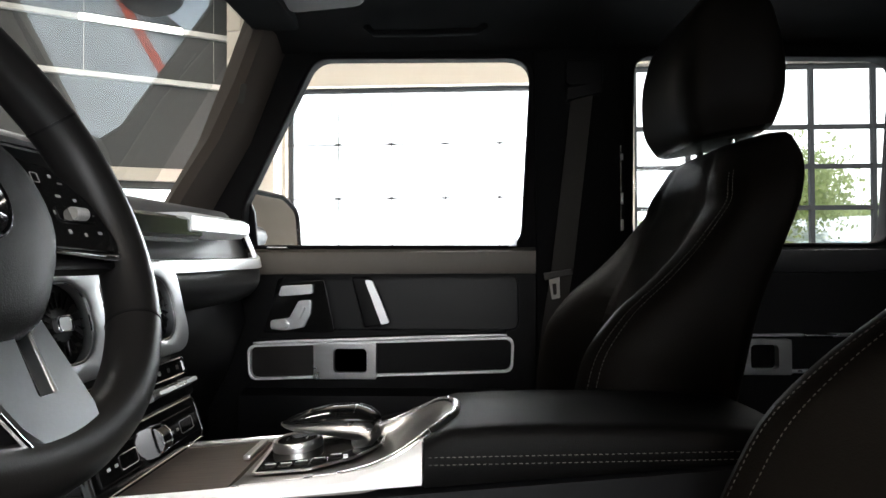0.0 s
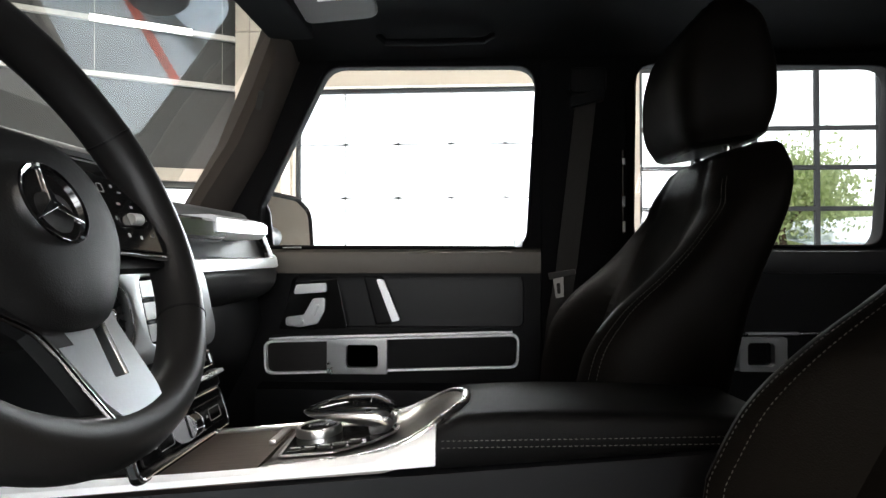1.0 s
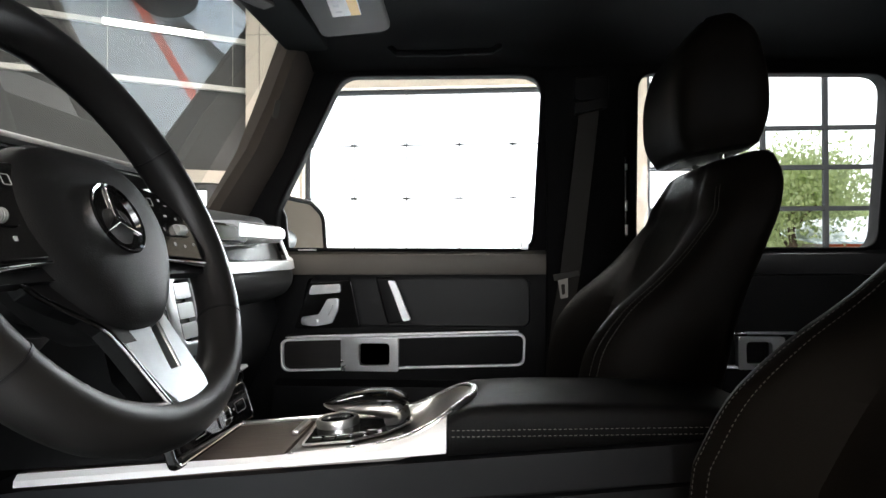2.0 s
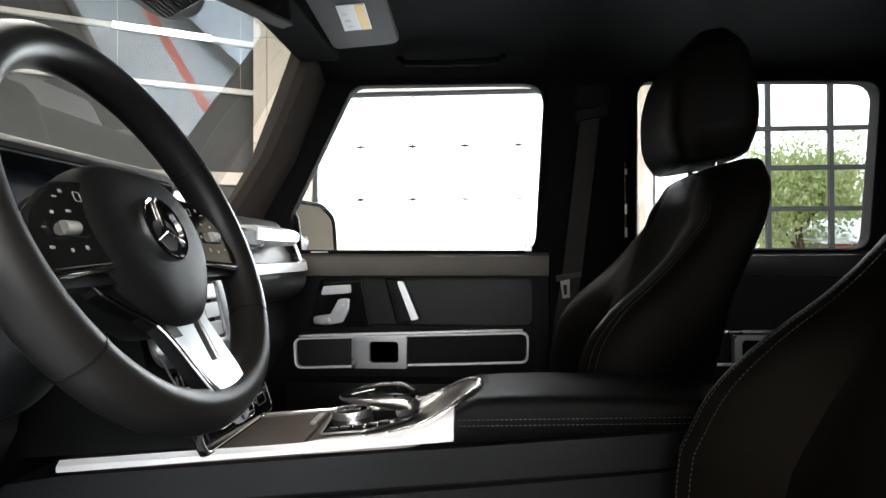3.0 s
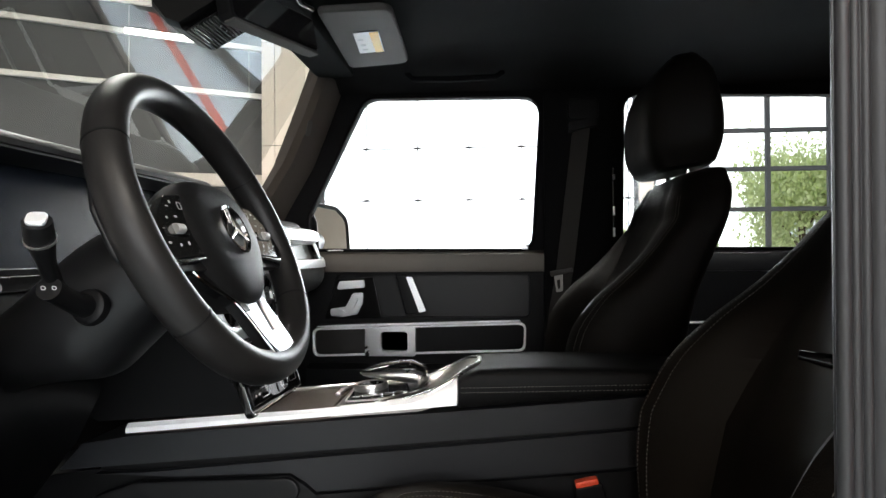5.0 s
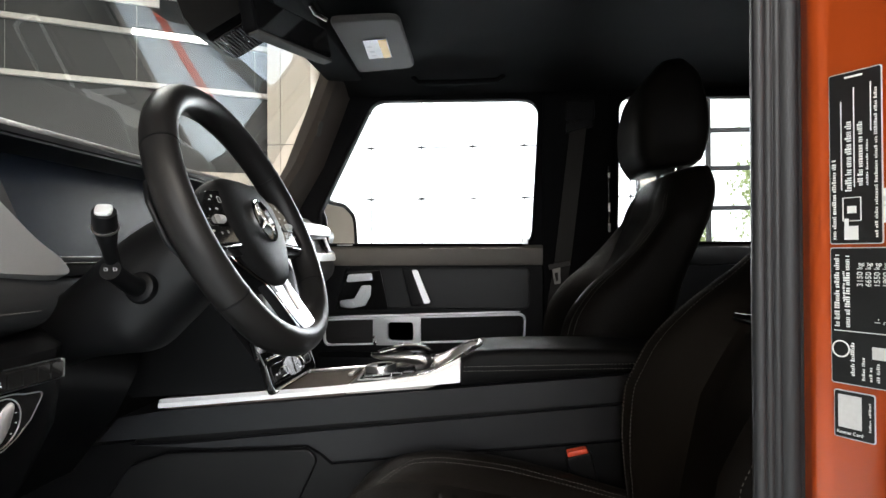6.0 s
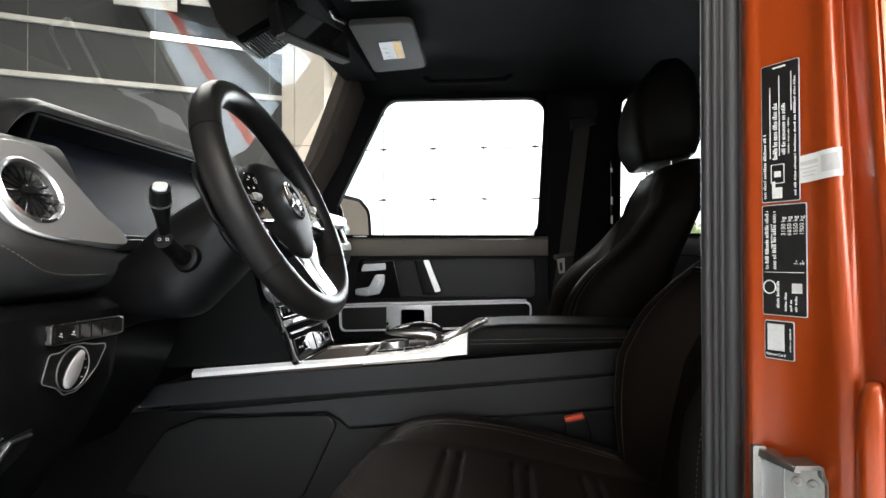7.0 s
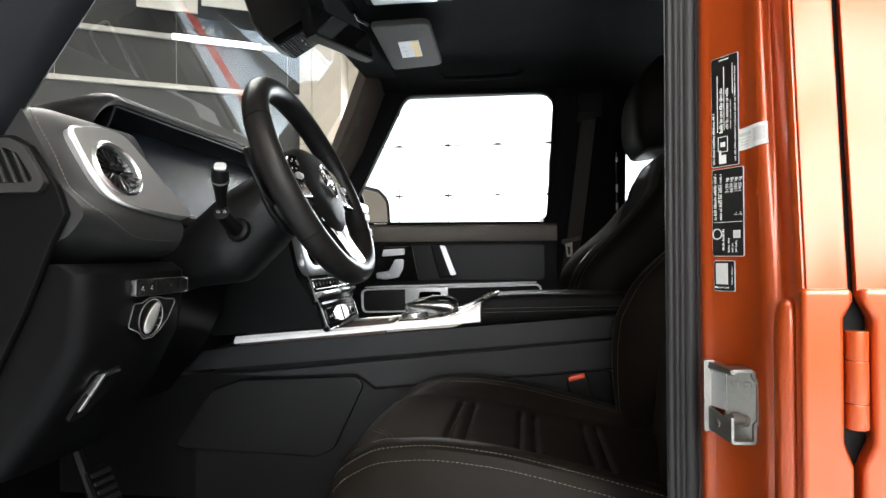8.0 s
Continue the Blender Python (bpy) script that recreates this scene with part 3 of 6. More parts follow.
p = part("pane", loft(rows, closed=False), WINDSCREEN, ws, "", (1, 0, 0))
p.visible_shadow = False

for sgn, nm in ((1, "passenger"), (-1, "driver")):
    line = [(1.40, -0.440), (1.49, -0.390), (1.618, -0.315), (1.75, -0.262), (1.864, -0.219), (1.93, -0.195)]
    rings = []
    for z, x in line:
        g = smooth(1.45, 1.78, z)
        q = [(x - 0.035, 0.712), (x + 0.002 + 0.012 * g, 0.662 + 0.012 * g), (x + 0.028 + 0.010 * g, 0.668 + 0.010 * g), (x + 0.055 + 0.004 * g, 0.700 + 0.005 * g), (x + 0.075, 0.745), (x + 0.075, 0.775), (x - 0.03, 0.80)]
        if sgn < 0:
            f = 0.80 + 0.20 * smooth(1.42, 1.58, z)
            q = [(x - 0.035, 0.695), (x + 0.0, 0.655), (x + 0.03, 0.657), (x + 0.160 * f, 0.680), (x + 0.182 * f, 0.70), (x + 0.175 * f, 0.735), (x + 0.10, 0.79), (x - 0.03, 0.77)]
        rings.append([(a, sgn * b, z) for a, b in q])
    ap = thing("a_pillar", (-0.4, sgn * 0.7, 1.4), "windscreen pillar with dark grey fabric trim", "pillar", "windscreen pillars", "structure")
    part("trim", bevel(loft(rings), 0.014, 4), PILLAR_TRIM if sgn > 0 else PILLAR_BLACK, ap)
    if sgn < 0:
        part("outer_skin", loft([[(x - 0.050, -0.775, z), (x - 0.04, -0.815, z), (x + 0.05, -0.822, z), (x + 0.085, -0.803, z), (x + 0.09, -0.792, z), (x - 0.02, -0.774, z)] for z, x in line]), ORANGE, ap, "orange painted outer pillar")
    else:
        part("badge", prism(rrect(0.016, 0.045, 0.006), 0.003, 0.001, basis((-0.232, 0.674, 1.72), (0.6, 0.8, 0.0), (0.39, 0, 0.92))), VISOR, ap, "small embossed airbag mark")


# ---- driver's side body: centre pillar and rear door ----
def column_of(pts, z0, z1):
    return loft([[(x, y, z) for x, y in pts] for z in (z0, z1)])


bp = thing("center_pillar", (0.53, -0.75, 0.70), "orange painted centre pillar in the open driver's doorway", "pillar", "", "structure")
jamb = [(0.506, -0.66), (0.505, -0.7085), (0.5050, -0.7105), (0.5065, -0.7140), (0.5100, -0.7170), (0.514, -0.720), (0.525, -0.735), (0.534, -0.751), (0.5372, -0.763), (0.5390, -0.771), (0.5412, -0.7768), (0.5445, -0.7812), (0.5482, -0.7834), (0.5512, -0.7846), (0.5530, -0.7870), (0.5536, -0.7950), (0.5528, -0.8050), (0.5514, -0.8120), (0.5520, -0.8170), (0.5545, -0.8205), (0.560, -0.8210), (0.570, -0.8210), (0.570, -0.66)]


def tumblehome(ob):
    """Leans the body's side inwards above the waist line."""
    for v in ob.data.vertices:
        v.co.y += 0.088 * max(0.0, v.co.z - 1.226) * min(1.0, max(0.0, (v.co.x - 0.528) / 0.025))


tumblehome(part("jamb", loft([[(x, y, z) for x, y in jamb] for z in (0.70, 1.226, 1.5, 1.93)]), ORANGE, bp))
edge_up = [(0.556, 0.70), (0.5885, 0.70), (0.5885, 1.088), (0.5815, 1.108), (0.5815, 1.208), (0.5885, 1.226), (0.5885, 1.93), (0.556, 1.93), (0.556, 1.226)]
tumblehome(part("outer_panel", prism(edge_up, 0.0075, 0.002, at_y(-0.816)), ORANGE, bp))
low = [(0.549, 0.70), (0.5885, 0.70), (0.5885, 1.088), (0.5815, 1.108), (0.5815, 1.208), (0.5885, 1.222), (0.5885, 1.232), (0.549, 1.232)]
part("lower_panel", prism(low, 0.016, 0.005, at_y(-0.816), 4), ORANGE, bp)
part("jamb_ridge", tube([(0.5495, -0.8045, z) for z in (0.72, 1.0, 1.16, 1.195, 1.210, 1.219, 1.2225)], [0.0115, 0.0115, 0.0115, 0.0113, 0.010, 0.007, 0.003], 18), ORANGE, bp)
part("gap_back", box(0.571, 0.612, -0.8155, -0.795, 0.70, 1.226), HARD, bp, "dark gap behind the panel edge")
tumblehome(part("gap_back", box(0.571, 0.612, -0.8155, -0.795, 1.226, 1.93), HARD, bp))
seal = thing("door_seal", (0.488, -0.70, 0.70), "ribbed grey rubber door seal", "seal", "", "structure")
part("carrier", column_of([(0.472, -0.7005), (0.476, -0.694), (0.506, -0.664), (0.506, -0.7005)], 0.70, 1.93), RUBBER, seal)
for x, y, r in ((0.4765, -0.6990, 0.0045), (0.4830, -0.6985, 0.0034), (0.4885, -0.6985, 0.0034), (0.4968, -0.6935, 0.0095)):
    part("rib", tube([(x, y, 0.70), (x, y, 1.3), (x + 0.002, y + 0.001, 1.93)], r, 16), RUBBER, seal)
rd = thing("rear_door", (0.9, -0.82, 0.70), "orange rear door seen from outside, closed", "car door")
DR = rounded([(0.73, 1.40), (1.22, 1.40), (1.25, 1.80), (0.73, 1.80)], 0.05)
door_up = [(0.594, 0.70), (1.60, 0.70), (1.60, 1.93), (0.594, 1.93), (0.594, 1.226), (0.6025, 1.208), (0.6025, 1.108), (0.594, 1.088)]
tumblehome(part("skin", plate(door_up, [DR], 0.0075, 0.002, at_y(-0.816)), ORANGE, rd))
low_d = [(0.594, 0.70), (1.60, 0.70), (1.60, 1.232), (0.594, 1.232), (0.594, 1.222), (0.6025, 1.208), (0.6025, 1.108), (0.594, 1.088)]
part("lower_skin", prism(low_d, 0.016, 0.005, at_y(-0.816), 4), ORANGE, rd)
part("inner_panel", plate([(0.63, 0.70), (1.74, 0.70), (1.74, 1.93), (0.63, 1.93)], [DR], 0.05, 0, at_y(-0.70)), FABRIC, rd)
p = part("pane", sheet(DR, at_y(-0.76)), GLASS, rd, "", (0, -1, 0))
p.visible_shadow = False
hinge = part("hinge", box(0.586, 0.600, -0.816, -0.800, 1.12, 1.197), ORANGE, rd, "orange painted exposed hinge")
for z0, z1 in ((1.119, 1.1395), (1.140, 1.174), (1.1745, 1.198)):
    part("knuckle", lathe([(0.0082, z0), (0.0088, z0 + 0.001), (0.0088, z1 - 0.001), (0.0082, z1)], 24, Matrix.Translation((0.592, -0.826, 0))), ORANGE, hinge)

# door catch
def on_jamb(o, u, z):
    """A frame on the slanted jamb: local x along it, y up, z out of it."""
    p = Vector((0.514, -0.720, 0)) + Vector((0.024, -0.036, 0)).normalized() * u
    return basis((p.x, p.y, z), (0.024, -0.036, 0), (0, 0, 1)) @ Matrix.Translation((0, 0, o))


catch = thing("door_catch", (0.515, -0.74, 1.12), "zinc steel door catch bolted to the pillar", "door catch")
sg_out = -1 if (on_jamb(0.0, 0.009, 1.109).to_3x3() @ Vector((0, 0, 1))).x > 0 else 1
# flange against the pillar, a web that leads out to a folded box with a lip, and the pin across it
part("flange", prism(rrect(0.0105, 0.070, 0.002, 3, 0.5065, 1.1213), 0.006, 0.0015, at_y(-0.722)), STEEL, catch)
part("top_arm", bevel(loft([[(0.505, -0.724, 1.1545), (0.505, -0.728, 1.1490), (0.5155, -0.728, 1.1385), (0.5175, -0.724, 1.1540)], [(0.5148, -0.764, 1.1530), (0.5148, -0.766, 1.1490), (0.520, -0.766, 1.1490), (0.520, -0.764, 1.1530)]]), 0.0008), STEEL, catch)
part("web", loft([[(0.5075, -0.727, 1.1490), (0.5095, -0.727, 1.1490), (0.5095, -0.727, 1.1120), (0.5075, -0.727, 1.1120)], [(0.5160, -0.749, 1.1480), (0.5175, -0.747, 1.1480), (0.5175, -0.747, 1.1120), (0.5160, -0.749, 1.1120)]]), SILVER, catch, "bright bare web of the catch")
part("lower_arm", bevel(loft([[(0.505, -0.726, 1.1120), (0.5075, -0.724, 1.1120), (0.5075, -0.724, 1.0890), (0.505, -0.726, 1.0890)], [(0.5142, -0.765, 1.1040), (0.5165, -0.763, 1.1040), (0.5165, -0.763, 1.0862), (0.5142, -0.765, 1.0862)]]), 0.0006), STEEL, catch)
part("back_plate", loft([[(0.5150, -0.7480, z), (0.5395, -0.7645, z), (0.5395, -0.7625, z), (0.5155, -0.7460, z)] for z in (1.087, 1.152)]), STEEL, catch)
lip_out = [(0.5146, 1.1490), (0.5160, 1.1540), (0.5330, 1.1545), (0.5360, 1.1500), (0.5365, 1.1460), (0.5400, 1.1420), (0.5398, 1.1060), (0.5370, 1.1020), (0.5368, 1.0890), (0.5350, 1.0852), (0.5165, 1.0848), (0.5142, 1.0875), (0.5142, 1.1095)]
lip_in = [(0.5170, 1.1085), (0.5170, 1.0880), (0.5340, 1.0882), (0.5343, 1.1035), (0.5372, 1.1070), (0.5374, 1.1405), (0.5338, 1.1450), (0.5330, 1.1510), (0.5175, 1.1508), (0.5172, 1.1490)]
part("folded_lip", prism(lip_out + lip_in, 0.021, 0.0005, at_y(-0.7455)), STEEL, catch, "bright folded steel edge")
part("pin", tube([(0.517, -0.757, 1.1075), (0.5285, -0.755, 1.1055)], 0.0048, 18), STEEL, catch)
part("pin_head", tube([(0.5285, -0.755, 1.1055), (0.5325, -0.7545, 1.1050)], 0.0068, 18), STEEL, catch)
for x in (0.5225, 0.5310):
    part("screw", lathe([(0.0038, 0.0), (0.0038, 0.0008), (0.0030, 0.0012), (0.0014, 0.0012), (0.0013, 0.0002)], 20, basis((x, -0.7485 - (x - 0.515) * 0.673, 1.1385), (0.0245, -0.0165, 0), (0, 0, 1)) @ Matrix.Diagonal((1, 1, sg_out, 1))), STEEL, catch)
part("screw", lathe([(0.0042, 0.0), (0.0042, 0.0015), (0.0016, 0.0016), (0.0014, 0.0006)], 18, basis((0.5090, -0.745, 1.0995), (0.25, -1, 0), (0, 0, 1))), STEEL, catch)


# labels on the pillar
def across(u):
    """Where a mark stands across the slanted pillar."""
    return -0.001 + 1.38 * u


def label_at(name, u0, u1, z0, z1, mat, text, cat, lift=0.0006):
    m = on_jamb(0, 0, 0)
    u0, u1 = across(u0), across(u1)
    ob = thing(name, tuple(m @ Vector((u0, z0, 0))), text, cat, "pillar labels")
    part("border", prism(rrect(u1 - u0, z1 - z0, 0.0014, 3, (u0 + u1) / 2, (z0 + z1) / 2), lift * sg_out, 0, m), GREY_LABEL, ob, "thin pale border")
    part("film", prism(rrect(u1 - u0 - 0.0012, z1 - z0 - 0.0012, 0.0012, 3, (u0 + u1) / 2, (z0 + z1) / 2), (lift + 0.0003) * sg_out, 0, m), mat, ob)
    return ob, m


def mark(ob, m, u, z, w, h, mat=None, name="print_bar", lift=0.0013):
    u, w = across(u), 1.3 * w
    part(name, prism([(u - w / 2, z - h / 2), (u + w / 2, z - h / 2), (u + w / 2, z + h / 2), (u - w / 2, z + h / 2)], lift * sg_out, 0, m), mat or WHITE_PRINT, ob)


def print_line(ob, m, u, z0, z1, w):
    """A line of small unreadable print that runs up the pillar."""
    bm, z = bmesh.new(), z0
    u, w = across(u), 1.3 * w
    while z < z1:
        for _ in range(rnd.randint(3, 9)):
            h = rnd.choice((0.0007, 0.0010, 0.0010, 0.0013))
            k = w * rnd.choice((0.7, 0.7, 1.0))
            if z + h > z1:
                break
            vs = [bm.verts.new(m @ Vector((u + w / 2 - k * a, z + h * b, 0.0013 * sg_out))) for a, b in ((0, 0), (1, 0), (1, 1), (0, 1))]
            bm.faces.new(vs if sg_out > 0 else vs[::-1])
            z += h + 0.0004
        z += 0.0011
    part("print_line", bm, WHITE_PRINT, ob)


rnd = random.Random(4)
lab, m = label_at("service_label", 0.000, 0.0225, 1.346, 1.454, BLACK_LABEL, "tall black service label with white print on the orange pillar", "label")
for u, z0, z1, w in ((0.0022, 1.349, 1.400, 0.0019), (0.0085, 1.379, 1.424, 0.0030), (0.0135, 1.382, 1.422, 0.0024), (0.0164, 1.382, 1.410, 0.0009), (0.0200, 1.350, 1.442, 0.0014)):
    print_line(lab, m, u, z0, z1, w)
mark(lab, m, 0.0055, 1.408, 0.0004, 0.056)
mark(lab, m, 0.0110, 1.4125, 0.0004, 0.062)
mark(lab, m, 0.0180, 1.430, 0.0004, 0.030)
mark(lab, m, 0.0110, 1.4505, 0.0080, 0.0012)
mark(lab, m, 0.0098, 1.3605, 0.0075, 0.0005)
mark(lab, m, 0.0098, 1.3750, 0.0075, 0.0005)
mark(lab, m, 0.0060, 1.3678, 0.0004, 0.0145)
mark(lab, m, 0.0136, 1.3678, 0.0004, 0.0145)
mark(lab, m, 0.0095, 1.3530, 0.0062, 0.0085)
mark(lab, m, 0.0075, 1.3590, 0.0018, 0.0060)
mark(lab, m, 0.0098, 1.3675, 0.0040, 0.0045)
lab, m = label_at("type_plate", 0.000, 0.0260, 1.258, 1.344, BLACK_LABEL, "black type plate sticker with pale print on the orange pillar", "label")
for u, z0, z1, w in ((0.0030, 1.294, 1.340, 0.0024), (0.0075, 1.294, 1.340, 0.0024), (0.0060, 1.310, 1.330, 0.0010), 
                     (0.0095, 1.264, 1.286, 0.0018), (0.0140, 1.262, 1.276, 0.0014), (0.0170, 1.262, 1.272, 0.0014), (0.0200, 1.262, 1.274, 0.0014)):
    print_line(lab, m, u, z0, z1, w)
mark(lab, m, 0.0130, 1.2915, 0.024, 0.0005)
for u, z, words in ((0.0133, 1.327, "3150 kg"), (0.0168, 1.327, "6650 kg"), (0.0203, 1.327, "1550 kg"), (0.0238, 1.327, "1900 kg"), (0.0203, 1.299, "1-"), (0.0238, 1.299, "2-")):
    part("printed_weight", lettering(words, 0.0046, 0.0003, m @ Matrix.Translation((across(u) + 0.001, z, 0.0012 * sg_out)) @ pose(0, 0, 0, 0, 0, 90)), WHITE_PRINT, lab)
part("round_mark", moved(tube([(0.0050 * math.cos(a), 0.0050 * math.sin(a), 0) for a in np.linspace(0, 2 * math.pi, 25)[:-1]], 0.0005, 5, closed=True), m @ Matrix.Translation((across(0.0045), 1.280, 0.0012 * sg_out))), WHITE_PRINT, lab)
mark(lab, m, 0.0205, 1.2795, 0.0060, 0.0075, GREY_LABEL)
lab, m = label_at("square_label", 0.001, 0.0185, 1.224, 1.254, BLACK_LABEL, "small black sticker with a pale printed square", "label")
mark(lab, m, 0.0080, 1.2410, 0.0105, 0.0205, GREY_LABEL)
print_line(lab, m, 0.0165, 1.231, 1.249, 0.0010)
part("caption", lettering("Rescue Card", 0.0030, 0.0003, m @ Matrix.Translation((across(0.0080), 1.2268, 0.0012 * sg_out))), WHITE_PRINT, lab)
lab = thing("dealer_label", (0.535, -0.76, 1.352), "white paper sticker with faint grey print", "label", "pillar labels")


def on_face(u0, u1, z0, z1, lift):
    """A strip that follows the pillar's face from u0 to u1 along its outline, rising slightly outwards."""
    way = [Vector(p) for p in jamb[6:14]]
    run = [0.0]
    for a, b in zip(way, way[1:]):
        run.append(run[-1] + (b - a).length)
    us = [u0] + [r for r in run if u0 < r < u1] + [u1]
    rings = []
    for u in us:
        x = float(np.interp(u, run, [p.x for p in way]))
        y = float(np.interp(u, run, [p.y for p in way]))
        up = 0.05 * u
        rings.append([(x - lift, y - 0.35 * lift, z0 + up), (x - lift, y - 0.35 * lift, z1 + up), (x, y, z1 + up), (x, y, z0 + up)])
    return loft(rings)


tumblehome(part("film", on_face(0.0110, 0.0530, 1.3580, 1.3785, 0.0009), WHITE_PRINT, lab))
for u0, u1, z0, z1 in ((0.0130, 0.0310, 1.3708, 1.3738), (0.0130, 0.0310, 1.3678, 1.3686), (0.0150, 0.0290, 1.3650, 1.3658), (0.0150, 0.0270, 1.3622, 1.3630), (0.0350, 0.0510, 1.3628, 1.3750)):
    tumblehome(part("print_bar", on_face(u0, u1, z0, z1, 0.0013), GREY_LABEL, lab))


# ---- seats ----
def seat(name, yc, dx, label, lean=0.0, head_dx=0.0, seam_turn=0.60, slump=0.0):
    ob = thing(name, (0.35 + dx, yc, 0.72), label, "car seat", "front seats")
    zs = [0.90, 1.00, 1.08, 1.16, 1.215, 1.265, 1.32, 1.38, 1.44, 1.49, 1.525]
    fb = curve(zs, [0.490, 0.468, 0.460, 0.468, 0.485, 0.526, 0.588, 0.635, 0.658, 0.668, 0.690])
    fc = curve(zs, [0.540, 0.560, 0.580, 0.600, 0.615, 0.630, 0.648, 0.658, 0.668, 0.676, 0.692])
    rr = curve(zs, [0.660, 0.690, 0.710, 0.728, 0.740, 0.752, 0.765, 0.778, 0.790, 0.800, 0.798])
    ww = curve(zs, [0.235, 0.245, 0.250, 0.252, 0.252, 0.250, 0.245, 0.238, 0.228, 0.208, 0.175])

    def pt(z, th, grow=0.0):
        c, s = math.cos(th), math.sin(th)
        w = ww(z) + grow
        y = w * math.copysign(abs(c) ** 0.5, c)
        d = math.copysign(abs(s) ** 0.55, s)
        k = abs(y) / w
        f, b, r = fc(z), fb(z), rr(z)
        front = f + (b - f) * smooth(0.46, 0.84, k) + 0.006 * math.exp(-((k - 0.56) / 0.03) ** 2)
        mid = 0.5 * (max(f, b) + r)
        x = mid + d * (r - mid) if d > 0 else mid - d * (front - grow - mid)
        return Vector((x + dx + lean * max(0.0, z - 1.14) - slump * smooth(1.46, 1.26, z), yc + y, z - 0.28 * max(0.0, 0.80 - x) * smooth(1.38, 1.50, z)))

    n = 64
    lv = np.linspace(0.90, 1.525, 40)
    rings = [[pt(z, 2 * math.pi * i / n) for i in range(n)] for z in lv]
    last = rings[-1]
    cen = sum(last, Vector()) / n
    for k, h in ((0.92, 0.009), (0.7, 0.016), (0.35, 0.019)):
        rings.append([cen + (p - cen) * k + Vector((0, 0, h)) for p in last])
    back = part("backrest", loft(rings), SEAT_LEATHER, ob)
    for sg in (1, -1):
        for off in (0.0, 0.09):
            th0 = -(seam_turn if sg > 0 else 0.60) - off
            path = [pt(z, th0 if sg > 0 else -math.pi - th0, 0.0006) for z in np.linspace(0.95, 1.50, 120)]
            part("stitching", stitches(path, 0.0036, 0.0024, 0.0005), THREAD, back, "pale grey twin stitching")
    # cushion
    xs = [0.03, 0.06, 0.11, 0.18, 0.28, 0.40, 0.50, 0.58]
    top = curve(xs, [0.905, 0.965, 0.995, 0.998, 0.985, 0.965, 0.950, 0.945])
    bol = curve(xs, [0.0, 0.0, 0.010, 0.024, 0.034, 0.030, 0.020, 0.010])
    wid = curve(xs, [0.215, 0.235, 0.248, 0.255, 0.258, 0.256, 0.250, 0.24])

    def cp(x, v, grow=0.0):
        w = wid(x)
        y = w * v
        k = abs(v)
        z = top(x) + bol(x) * smooth(0.5, 0.82, k) - 0.050 * smooth(0.86, 1.0, k) ** 2 - 0.004 * math.exp(-((k - 0.58) / 0.025) ** 2)
        if k < 0.55:
            z -= 0.0075 * sum(math.exp(-((x - q) / 0.0045) ** 2) for q in (0.212, 0.236, 0.318, 0.342, 0.424, 0.448)) * smooth(0.47, 0.42, k)
        return Vector((x + dx - 0.02 * v * v * smooth(0.2, 0.0, x) * -1, yc + y, z + grow))

    vv = np.linspace(-1, 1, 49)
    rings = []
    for x in np.linspace(0.03, 0.58, 190):
        base = 0.80 + 0.06 * smooth(0.12, 0.03, x)
        r = [cp(x, v) for v in vv]
        r += [Vector((x + dx, yc + wid(x) * k, base)) for k in (0.97, 0.5, 0, -0.5, -0.97)]
        rings.append(r)
    cush = part("cushion", loft(rings), SEAT_LEATHER, ob)
    thin = (0.0036, 0.0024, 0.00038)
    for side_, lines in ((1, (0.72, 0.755)), (-1, (0.68, 0.905, 0.940))):
        for v in lines:
            start = 0.115 if side_ > 0 else 0.065 + 0.05 * (v < 0.7)
            path = [cp(x, side_ * (v - 0.16 * smooth(0.17, 0.11, x) * (side_ > 0)), 0.0006) for x in np.linspace(start, 0.52, 110)]
            part("stitching", stitches(path, *thin), THREAD, cush, "pale grey twin stitching")
    for off in (0.0, 0.008):
        part("stitching", stitches([cp(0.080 + off + 0.055 * smooth(-0.12, -0.62, v) + 0.018 * smooth(0.2, 0.6, v), v, 0.0006) for v in np.linspace(-0.62, 0.50, 80)], *thin), THREAD, cush, "pale grey twin stitching")
    part("seat_base", box(0.10 + dx, 0.56 + dx, yc - 0.22, yc + 0.22, 0.70, 0.82, 0.02), HARD, ob)
    # headrest
    hx = curve([1.53, 1.56, 1.62, 1.68, 1.73, 1.76], [0.622, 0.606, 0.598, 0.604, 0.626, 0.660])
    hr = curve([1.53, 1.56, 1.62, 1.68, 1.73, 1.76], [0.752, 0.762, 0.766, 0.756, 0.740, 0.718])
    hw = curve([1.53, 1.56, 1.62, 1.68, 1.73, 1.76], [0.120, 0.132, 0.137, 0.134, 0.122, 0.098])
    rings = []
    for z in np.linspace(1.53, 1.76, 22):
        ring = []
        for i in range(40):
            c, s = math.cos(2 * math.pi * i / 40), math.sin(2 * math.pi * i / 40)
            y = hw(z) * math.copysign(abs(c) ** 0.40, c)
            d = math.copysign(abs(s) ** 0.40, s)
            mid, half = (hx(z) + hr(z)) / 2, (hr(z) - hx(z)) / 2
            groove = 0.004 * math.exp(-((abs(y) - 0.07) / 0.006) ** 2) if d < 0 else 0
            ring.append(Vector((mid + d * half + groove + dx + head_dx + lean * (z - 1.14), yc + y, z + 0.010 + 0.16 * d * half)))
        rings.append(ring)
    for k, h, rg in ((0.86, -0.007, 0), ):
        lo = rings[0]
        c0 = sum(lo, Vector()) / len(lo)
        rings.insert(0, [c0 + (p - c0) * k + Vector((0, 0, h)) for p in lo])
        hi = rings[-1]
        c1 = sum(hi, Vector()) / len(hi)
